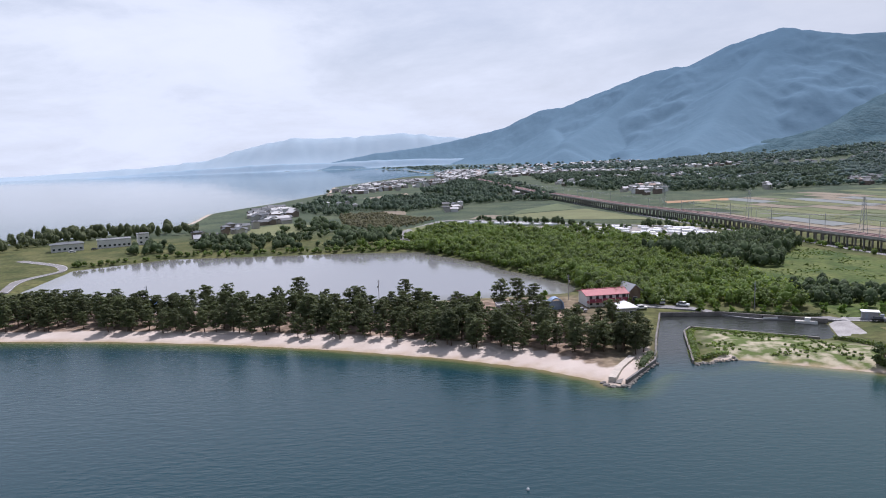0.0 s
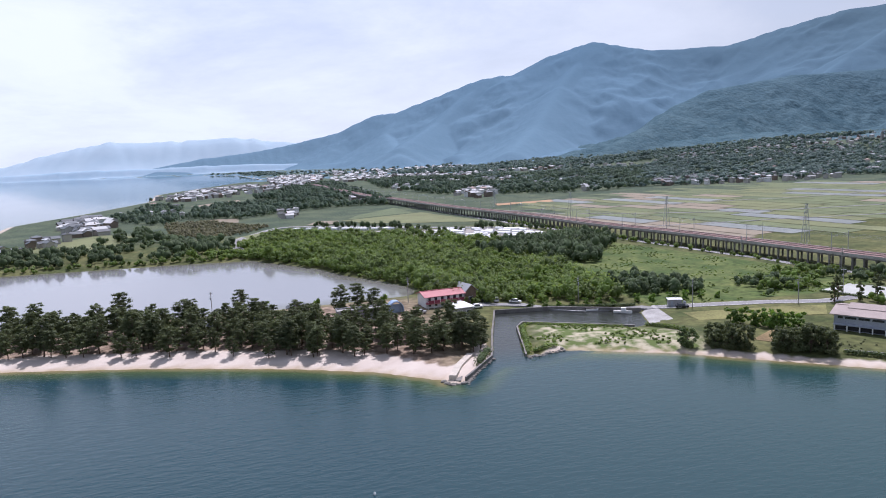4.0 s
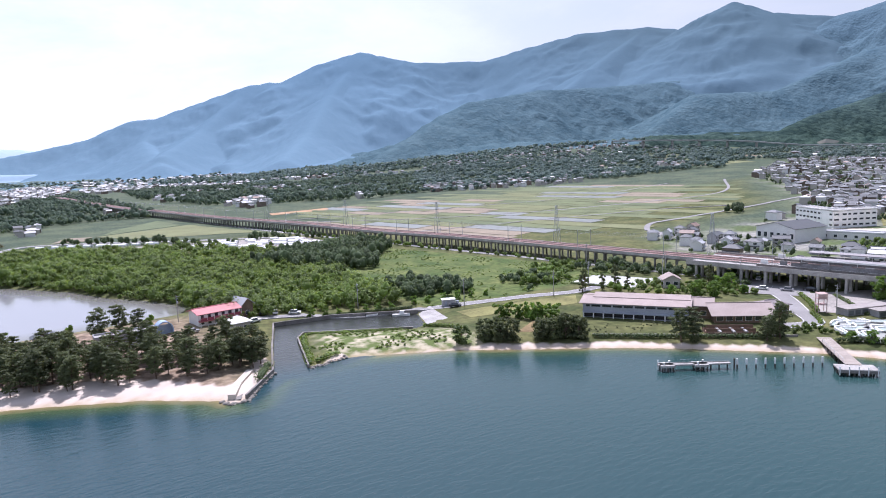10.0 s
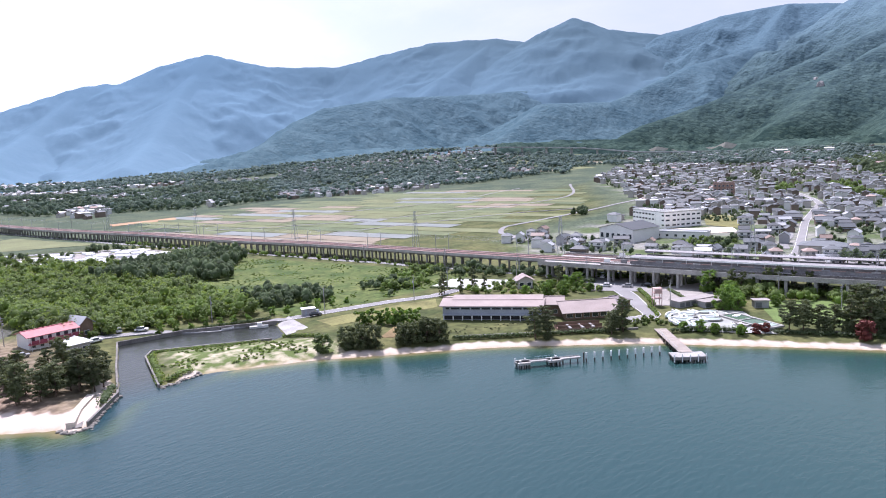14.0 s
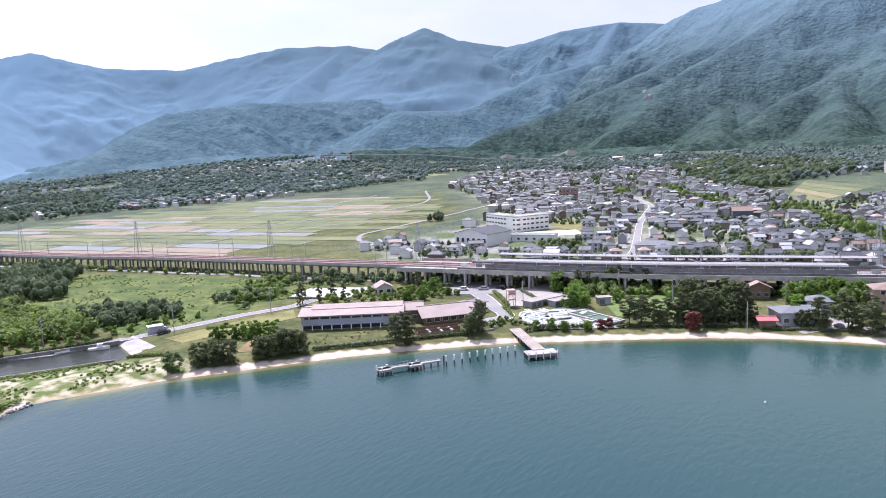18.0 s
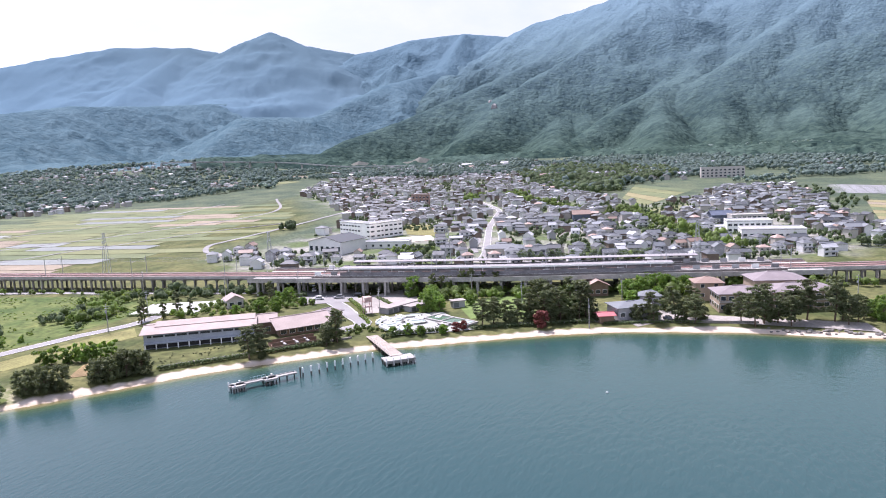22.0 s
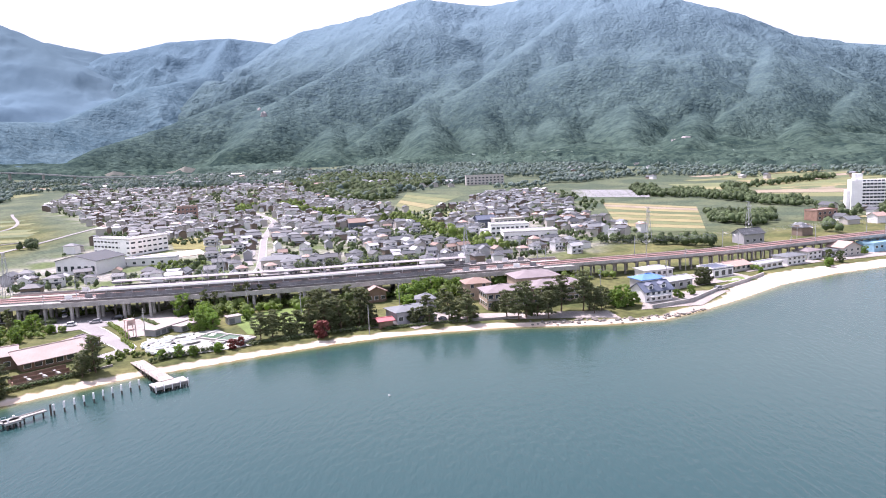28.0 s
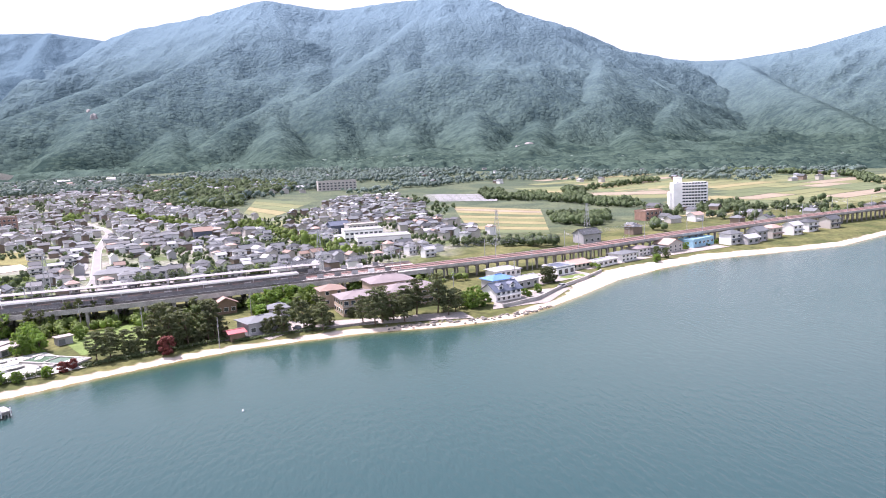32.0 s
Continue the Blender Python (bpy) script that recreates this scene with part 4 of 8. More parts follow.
def plant_shore():
    rng = np.random.default_rng(12)
    spots = scatter([(-190, 224), (-150, 225), (-111, 220), (-72, 212.5), (-36, 203), (-8, 192), (24, 182.5), (42, 175.5), (48, 184), (48, 197), (40, 207), (14, 216), (-10, 232), (-60, 240), (-120, 248), (-190, 256)], 4.6, rng)
    keep = [(x, y) for x, y in spots if rng.uniform() < 0.97]
    keep = [(x, y) for x, y in keep if not (x > 2 and y > 208 - 0.1 * x and rng.uniform() < 0.3)]
    plant(PINES, [p for p in keep if p[0] < 12], rng, 0.52, 0.86)
    plant(PINES, [p for p in keep if p[0] >= 12], rng, 0.5, 0.8)
    plant(PINES, [(46, 180), (49, 183), (51, 188), (47, 186), (45, 192), (42, 184), (50, 193)], rng, 0.55, 0.75)
    plant(PINES, [(-20, 249), (-60, 252), (-95, 256), (14, 236), (20, 238), (25, 233)], rng, 0.75, 0.95)
    plant(SMALLS, [(6, 247), (30, 246), (-12, 246)], rng, 1.2, 1.6)
    # marsh shrubs, then the dark copse behind them
    marsh = np.concatenate([scatter(MARSH, 3.3, rng), scatter([(-30, 428), (20, 424), (62, 374), (92, 356), (104, 372), (124, 394), (90, 450), (34, 500), (0, 520), (-25, 500), (-38, 460)], 4.2, rng)])
    thicket("marsh_thicket", "dense bright green marsh shrubs beside the pond", marsh, rng, SHRUB, 1.3, 6.4, 0.62, 34, 0.36, dense=0.5)
    tall = scatter(MARSH, 10, rng)
    thicket("marsh_trees", "taller rounded bushes in the marsh", tall[fbm(tall[:, 0] / 30, tall[:, 1] / 30, 2, 15) > 0.45], rng, SHRUB, 4.5, 8.0, 0.5, 60, 0.42, dense=0.5)
    copse = scatter([(92, 352), (104, 338), (132, 300), (142, 300), (150, 330), (172, 350), (176, 366), (160, 376), (118, 366)], 4.2, rng)
    thicket("dark_copse", "dark green copse behind the marsh shrubs", copse, rng, WOOD_FAR, 7, 9.5, 0.42, 20, 0.5)
    rim = [(x + rng.normal() * 1.5, y + rng.normal() * 1.5) for x, y, _ in along([(48, 292), (28, 328), (14, 357), (-20, 405), (-72, 409), (-172, 409), (-216, 372)], 3.0)]
    thicket("pond_rim_shrubs", "low shrubs and reeds along the pond bank", rim, rng, SHRUB, 2.0, 3.6, 0.6, 14, 0.4)
    mead = scatter([(150, 215), (176, 213), (214, 208), (216, 222), (196, 262), (170, 262), (160, 240)], 3.6, rng)
    mead = mead[fbm(mead[:, 0] / 15, mead[:, 1] / 15, 2, 41) > 0.6]
    thicket("meadow_bushes", "scattered green bushes on the meadow", mead, rng, SHRUB, 2.0, 4.2, 0.6, 20, 0.36)
    tuss = scatter(MEADOW, 2.6, rng)
    tuss = tuss[fbm(tuss[:, 0] / 9, tuss[:, 1] / 9, 3, 43) > 0.55]
    thicket("meadow_tussocks", "rough green tussocks over the meadow", tuss, rng, SHRUB, 0.2, 0.5, 1.2, 10, 0.24, "grass", True, 0.5)
    shore = scatter([(-215, 412), (-172, 414), (-72, 414), (-35, 425), (-40, 470), (-100, 490), (-160, 470), (-215, 440)], 6.5, rng)
    thicket("far_bank_trees", "rounded trees on the far pond bank", shore[fbm(shore[:, 0] / 22, shore[:, 1] / 22, 2, 61) > 0.4], rng, WOOD_FAR, 3.2, 8.0, 0.55, 26, 0.45)
    edge = scatter([(118, 226), (140, 220), (150, 226), (140, 246), (122, 256)], 4.4, rng)
    thicket("meadow_edge_trees", "rounded dark green trees between marsh and meadow", edge[fbm(edge[:, 0] / 12, edge[:, 1] / 12, 2, 71) > 0.4], rng, WOOD_FAR, 3.0, 6.0, 0.55, 30, 0.42, "trees")
    strip = [(x + rng.normal() * 2.5, y + rng.normal() * 2.5) for x, y, _ in along([(246, -50), (272, -64), (286, -78), (300, -96), (318, -126), (334, -150), (352, -192)], 5.5)]
    thicket("yard_bushes", "green bushes between the beach houses", strip, rng, SHRUB, 1.0, 2.8, 0.6, 26, 0.3)
    isle_ = scatter([(63, 178), (69, 204), (98, 190), (109, 178), (100, 169), (80, 175)], 1.7, rng)
    isle_ = isle_[fbm(isle_[:, 0] / 7, isle_[:, 1] / 7, 3, 48) > 0.5]
    thicket("island_plants", "low green dune plants on the sandy island", isle_, rng, SHRUB, 0.2, 0.7, 1.0, 12, 0.22, "plants", True, 0.5)
    # lodge hedge and garden
    plant(SPREADS, [(109, 162), (112, 159.5), (115, 157), (113, 162.5), (110, 164.5), (122, 153), (125, 151.5), (128, 149.5), (131, 147), (124, 155), (128, 153), (132, 150.5)], rng, 0.68, 0.88)
    plant(PINES, [(133, 148.5), (129, 152)], rng, 0.55, 0.68)
    plant(DARKS, [(102.6, 165.2)], rng, 0.72, 0.73)
    plant(PINES, [(151, 128), (154, 126.5), (168, 113), (172, 112), (171, 116)], rng, 0.62, 0.8)
    plant(SPREADS, [(153, 125), (169, 114.5), (173.5, 113), (175, 115.5)], rng, 0.35, 0.5)
    plant(SMALLS, [(126, 180), (128.3, 178.3), (130, 176), (133, 172.5), (135, 171), (137, 169.5), (139.7, 168.2), (131.5, 174.5), (136, 172.5)], rng, 1.2, 1.6)
    plant(CEDARS, [(172, 191), (176, 194), (181, 190), (186, 188), (190, 186), (217, 171), (208, 163)], rng, 0.6, 0.85)
    plant(GREENS, [(206, 160), (211, 158), (214, 162), (205, 166), (196, 160), (190, 165), (200, 155), (212, 152), (218, 168)], rng, 0.5, 0.85)
    # green tangle between lodge, court and viaduct
    tangle = scatter([(186, 190), (181, 183), (190, 166), (200, 154), (213, 148), (222, 160), (214, 178), (210, 188)], 4.0, rng)
    thicket("garden_tangle", "tangle of bright green shrubs behind the lodge", tangle, rng, SHRUB, 1.2, 2.8, 0.6, 26, 0.34)
    tangle = scatter([(206, 214), (216, 196), (238, 172), (244, 178), (232, 200), (222, 236), (212, 250), (204, 240)], 4.5, rng)
    thicket("court_thicket", "dark green scrub between court and viaduct", tangle[fbm(tangle[:, 0] / 14, tangle[:, 1] / 14, 2, 6) > 0.42], rng, WOOD_FAR, 2.6, 5.2, 0.55, 26, 0.36)
    tangle = scatter([(172, 206), (158, 206), (150, 214), (165, 236), (180, 232), (181, 214)], 4.5, rng)
    thicket("court_thicket", "dark green scrub beside the pale court", tangle[fbm(tangle[:, 0] / 12, tangle[:, 1] / 12, 2, 16) > 0.45], rng, WOOD_FAR, 2.2, 4.4, 0.55, 26, 0.36)
    tangle = scatter([(232, 110), (226, 102), (238, 84), (246, 60), (256, 62), (250, 90), (246, 116)], 3.8, rng)
    thicket("park_scrub", "bright green shrubs along the station wall", tangle, rng, SHRUB, 2.0, 5.0, 0.55, 26, 0.36)
    tangle = scatter([(252, 44), (246, 30), (262, 6), (270, -20), (282, -34), (286, -24), (276, 10), (266, 44)], 4.2, rng)
    thicket("hotel_scrub", "bright green trees behind the hotel", tangle[fbm(tangle[:, 0] / 15, tangle[:, 1] / 15, 2, 26) > 0.36], rng, SHRUB, 3.0, 6.4, 0.5, 30, 0.4, "trees")
    tangle = scatter([(177, 112), (180, 119), (190, 112), (186, 104)], 2.2, rng)
    thicket("jetty_scrub", "olive brown scrub at the jetty root", tangle, rng, SHRUB, 0.8, 2.2, 0.6, 20, 0.26)
    plant(SMALLS, [(116 + i * 5.5, 219 - i * 1.3) for i in range(6)] + [(80 + i * 4.5, 227 - i * 1.2) for i in range(7)], rng, 0.8, 1.1)
    # park east of the jetty
    plant(GREENS, [(212, 101), (214, 97), (217, 100), (224.5, 104), (221, 101.5), (236, 118), (228, 106.5), (232, 110)], rng, 0.7, 1.0)
    plant(GREENS, [(185.3, 94.9), (186.5, 91), (190, 85), (183.5, 99), (226, 90)], rng, 0.4, 0.6)
    plant([RED_TREE], [(193, 82), (195.5, 80.5)], rng, 0.45, 0.55)
    plant(CEDARS, [(239, 107), (241, 104), (243, 100), (244, 96), (247, 88), (251, 84), (246, 92), (237, 110)], rng, 0.85, 1.15)
    plant(PINES, [(209, 63), (211, 59), (214, 54), (217, 49), (220, 47), (218, 56), (222, 60), (224, 52), (215, 62), (225, 48)], rng, 0.95, 1.2)
    plant(DARKS, [(212, 63), (216, 57), (221, 53), (223, 61), (219, 50)], rng, 0.7, 0.9)
    plant(SPREADS, [(208, 63), (211, 57), (215, 51), (219, 45), (205, 68)], rng, 0.45, 0.65)
    plant([RED_TREE], [(204.5, 58)], rng, 0.9, 1.0)
    plant(PINES, [(205.5, 74), (206, 70), (207.5, 66.5), (201, 76), (203, 73)], rng, 0.62, 0.82)
    # hotel grounds
    plant(PINES, [(226.3, 14), (222.7, 20), (219, 26), (222, -3), (224.5, -5.6), (224, -12.7), (226, -9), (228, -14), (231, -17.6), (230.5, -24.8), (231, -30.7), (228, -28), (233, -27)], rng, 0.85, 1.1)
    plant(SPREADS, [(225, 12), (221, 27), (219.5, 31), (223, 18), (234, 4.5), (227, -7)], rng, 0.5, 0.7)
    plant(GREENS, [(236, -38), (240, -36), (243, -40), (238, -42), (256, 30), (260, 26), (252, 34), (248, 38), (262, 20), (245, 28), (266, 12), (270, 4), (262, 34), (242, 36), (258, 16)], rng, 0.75, 1.05)
    plant(PINES, [(225, 1), (236, -33), (221, 14)], rng, 0.7, 0.9)
    plant(SPREADS, [(272, -74), (273, -76)], rng, 0.7, 0.9)
    plant(GREENS, [(254, -66), (248, -61), (251, -60), (307, -137), (310, -139), (293, -104), (336, -166), (350, -190)], rng, 0.4, 0.62)
    plant(DARKS, [(238, 17), (234, 24), (316, -146), (318, -142)], rng, 0.5, 0.6)


plant_shore()


# ---- railway on its viaduct ----
TRACK = smooth_line([p for p in LINE if -1200 < p[1] < 1600], 12)
DECK_Z = 8.6


def railway():
    v = thing("railway_viaduct", 246, 140, 2, 0, "long grey concrete railway viaduct on many columns", "viaduct")
    loc = [(x - 246, y - 140) for x, y in TRACK]
    part("deck", ribbon(loc, -5.6, 5.6, DECK_Z - 2.9, DECK_Z - 2.15), CONCRETE, v)
    part("parapet", ribbon(loc, 5.4, 5.65, DECK_Z - 2.75, DECK_Z - 1.75), CONCRETE, v)
    part("parapet", ribbon(loc, -5.65, -5.4, DECK_Z - 2.75, DECK_Z - 1.6), CONCRETE, v)
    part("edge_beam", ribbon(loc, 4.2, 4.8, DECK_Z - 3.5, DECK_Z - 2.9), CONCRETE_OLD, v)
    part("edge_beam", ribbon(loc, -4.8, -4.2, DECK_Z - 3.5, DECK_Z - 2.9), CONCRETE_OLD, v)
    part("ballast_bed", ribbon(loc, -4.6, 4.6, DECK_Z - 2.15, DECK_Z - 1.7), RUST, v, "rust red ballast bed")
    for o in (-2.65, -1.55, 1.55, 2.65):
        part("rail", ribbon(loc, o - 0.04, o + 0.04, DECK_Z - 1.7, DECK_Z - 1.52), RAIL, v)
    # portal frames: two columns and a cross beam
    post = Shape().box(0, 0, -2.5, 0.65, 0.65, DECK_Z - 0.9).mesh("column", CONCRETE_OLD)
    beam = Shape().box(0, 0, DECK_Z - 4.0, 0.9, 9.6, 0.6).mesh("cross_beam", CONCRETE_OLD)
    n = 0
    for x, y, a in along(TRACK, 5.2):
        if -270 < y < 520 and n < 149:
            n += 1
            c, s = math.cos(radians(a)), math.sin(radians(a))
            for o in (-4.3, 4.3):
                q = part("column", post, CONCRETE_OLD, v, at=(x - s * o - 246, y + c * o - 140, 0))
                q.rotation_euler.z = radians(a)
            q = part("cross_beam", beam, CONCRETE_OLD, v, at=(x - 246, y - 140, 0))
            q.rotation_euler.z = radians(a)
    rest = Shape()
    for x, y, a in along(TRACK, 5.2):
        if y <= -270 or y >= 520:
            c, s = math.cos(radians(a)), math.sin(radians(a))
            for o in (-4.3, 4.3):
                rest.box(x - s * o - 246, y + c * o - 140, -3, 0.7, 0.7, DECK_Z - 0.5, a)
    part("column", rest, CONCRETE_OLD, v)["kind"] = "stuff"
    # catenary masts in pairs with arms
    def mast():
        m = thing("catenary_mast", 0, 0, -90, 0, "slim grey railway catenary mast with an arm", "mast", "catenary masts")
        part("pole", Shape().rod((0, 5.1, 0), (0, 5.1, 8.2), 0.14, 0.11), STEEL, m)
        part("pole", Shape().rod((0, -5.1, 0), (0, -5.1, 8.2), 0.14, 0.11), STEEL, m)
        part("arm", Shape().rod((0, 5.1, 6.9), (0, 1.5, 6.6), 0.05).rod((0, -5.1, 6.9), (0, -1.5, 6.6), 0.05).rod((0, 5.1, 6.0), (0, 2.0, 6.6), 0.04).rod((0, -5.1, 6.0), (0, -2.0, 6.6), 0.04), STEEL, m)
        return m
    m0 = mast()
    for x, y, a in along(TRACK, 45.0, 10):
        if -420 < y < 900:
            copy_thing(m0, pose(x, y, DECK_Z + 0.1, 0, 0, a))
    w = thing("contact_wires", 246, 140, DECK_Z + 2, 0, "thin overhead railway wires", "cable")
    for o in (-1.9, 1.9):
        part("wire", ribbon(loc, o - 0.02, o + 0.02, 4.5, 4.54), STEEL, w)
        part("wire", ribbon(loc, o - 0.02, o + 0.02, 5.6, 5.64), STEEL, w)
    PROTOTYPES.append(m0)


def station():
    """Two side platforms with long canopies on the widened deck."""
    st = [p for p in TRACK if -30 < p[1] < 190]
    x0, y0 = 262, 80
    loc = [(x - x0, y - y0) for x, y in st]
    s = thing("railway_station", x0, y0, 2, 0, "elevated railway station with long grey platform canopies", "station")
    part("wide_deck", ribbon(loc, 5.7, 13.5, 5.7, 6.45), CONCRETE, s)
    part("wide_deck", ribbon(loc, -13.5, -5.7, 5.7, 6.45), CONCRETE, s)
    part("outer_parapet", ribbon(loc, 13.4, 13.7, 5.6, 7.3), CONCRETE, s)
    part("outer_parapet", ribbon(loc, -13.7, -13.4, 5.6, 7.3), CONCRETE, s)
    mid = [p for p in loc if -95 < p[1] < 85]
    for a, b in ((5.9, 10.2), (-10.2, -5.9)):
        part("platform", ribbon(mid, a, b, 6.45, 7.6), CONCRETE_OLD, s)
    cover = mat("grey canopy sheeting", (0.25, 0.24, 0.24), 0.7, vary=0.2, scale=0.2, fine=2)
    dark = mat("grey platform screen", (0.2, 0.2, 0.205), 0.7, vary=0.3, scale=0.3, fine=2)
    for a, b in ((5.6, 10.6), (-10.6, -5.6)):
        run = [p for p in loc if (-68 if a > 0 else -60) < p[1] < 72]
        part("canopy", ribbon(run, a, b, 10.6, 10.85), cover, s, "pale grey canopy roof")
        part("canopy_fascia", ribbon(run, b - 0.06 if a > 0 else a - 0.02, b + 0.06 if a > 0 else a + 0.06, 10.35, 10.9), WHITE, s)
        part("back_wall", ribbon(run, (b - 0.9) if a > 0 else a + 0.7, (b - 0.75) if a > 0 else a + 0.85, 7.7, 9.0), dark, s)
        for x, y, h in along(run, 9.0, 3):
            o = (a + b) / 2
            c, sn = math.cos(radians(h)), math.sin(radians(h))
            part("canopy_post", Shape().rod((x - sn * o, y + c * o, 7.7), (x - sn * o, y + c * o, 10.6), 0.13), WHITE, s)
    for a in (5.9, 10.0, -6.1, -10.2):
        part("platform_edge", ribbon(mid, a, a + 0.2, 7.6, 7.64), WHITE, s)
    for a in (7.9, -8.1):
        for x, y, h in along(mid, 7.0, 2):
            c, sn = math.cos(radians(h)), math.sin(radians(h))
            part("bench_screen", Shape().box(x - sn * a, y + c * a, 7.6, 2.6, 0.3, 1.5, h), (WHITE, dark, STEEL)[int(x + y) % 3], s)
    post = Shape().box(0, 0, -2.5, 0.9, 0.9, 8.3).mesh("column", CONCRETE)
    for x, y, h in along(loc, 9.0, 4):
        c, sn = math.cos(radians(h)), math.sin(radians(h))
        for o in (-12.6, -8, 8, 12.6):
            part("column", post, CONCRETE, s, at=(x - sn * o, y + c * o, 0))
    # rails of the passing tracks
    for o in (11.1, 12.2, -11.1, -12.2):
        part("rail", ribbon(loc, o - 0.04, o + 0.04, 6.75, 6.93), RAIL, s)
    for a, b in ((10.5, 13.0), (-13.0, -10.5)):
        part("ballast_bed", ribbon(loc, a, b, 6.45, 6.7), RUST, s)


def pylon(x, y, h, rz):
    """A steel lattice power pylon."""
    p = thing("power_pylon", x, y, gz(x, y), rz, "slim steel lattice power pylon beside the railway", "pylon", "power pylons")
    w = 1.6
    for sx in (-1, 1):
        for sy in (-1, 1):
            part("leg", Shape().rod((sx * w, sy * w, -0.3), (sx * 0.35, sy * 0.35, h), 0.12, 0.08, 5), STEEL, p)
    for i in range(7):
        a, b = i / 7, (i + 1) / 7
        ra, rb = w + (0.35 - w) * a, w + (0.35 - w) * b
        for s in (-1, 1):
            part("brace", Shape().rod((-ra, s * ra, h * a), (rb, s * rb, h * b), 0.05, n=4), STEEL, p)
            part("brace", Shape().rod((s * ra, ra, h * a), (s * rb, -rb, h * b), 0.05, n=4), STEEL, p)
    for z in (0.98, 0.88, 0.78):
        part("cross_arm", Shape().rod((-2.6, 0, h * z), (2.6, 0, h * z), 0.10, n=4), STEEL, p)
    return p


railway()
station()
for px_, py_, ph_ in ((256, 305, 21), (232.5, 400, 21), (274, 214, 20), (213, 510, 20), (300, 130, 20), (330, 20, 20), (386, -77, 20), (190, 640, 20), (415, -140, 19)):
    pylon(px_, py_, ph_, 20)


# ---- fields, roads and yards ----
def drape(poly, cell, lift, name, material):
    """A thin sheet over a four-cornered plot that follows the ground."""
    a, b, c, d = [np.array(p, float) for p in poly]
    nu = max(1, int(max(np.linalg.norm(b - a), np.linalg.norm(c - d)) / cell))
    nv = max(1, int(max(np.linalg.norm(d - a), np.linalg.norm(c - b)) / cell))
    U, V = np.meshgrid(np.linspace(0, 1, nu + 1), np.linspace(0, 1, nv + 1))
    P = (1 - U)[..., None] * ((1 - V)[..., None] * a + V[..., None] * d) + U[..., None] * ((1 - V)[..., None] * b + V[..., None] * c)
    Z = ground_z(P[..., 0], P[..., 1]) + lift
    me = grid_mesh(name, P[..., 0], P[..., 1], Z)
    me.materials.append(material)
    return me


FIELD_MATS = [mat("young green rice", (0.122, 0.146, 0.066), 0.9, vary=0.25, scale=0.05, fine=0.9),
              mat("deep green crop", (0.10, 0.128, 0.06), 0.9, vary=0.25, scale=0.05, fine=0.9),
              mat("yellow green stubble", (0.148, 0.162, 0.072), 0.9, vary=0.2, scale=0.05, fine=0.9),
              mat("tan ploughed soil", (0.235, 0.2, 0.145), 0.95, vary=0.2, scale=0.06, fine=1.2),
              mat("grey flooded paddy", (0.2, 0.21, 0.185), 0.3, vary=0.2, scale=0.04, fine=0.6),
              mat("orange bare earth", (0.36, 0.23, 0.13), 0.95, vary=0.2, scale=0.06, fine=1.2),
              mat("ripe yellow barley", (0.22, 0.2, 0.1), 0.95, vary=0.15, scale=0.08, fine=1.2)]
FIELD_WORDS = ["young green rice field in even rows", "deep green crop field with grassy banks", "yellow green field with low growth", "tan ploughed field of bare soil", "flooded grey paddy reflecting the sky", "bare orange earth field", "strip of ripe yellow barley"]


def field(poly, kind):
    me = drape(poly, 14, 0.22, "farm_field", FIELD_MATS[kind])
    tagged(new("farm_field", me), FIELD_WORDS[kind], "field", "farm fields")


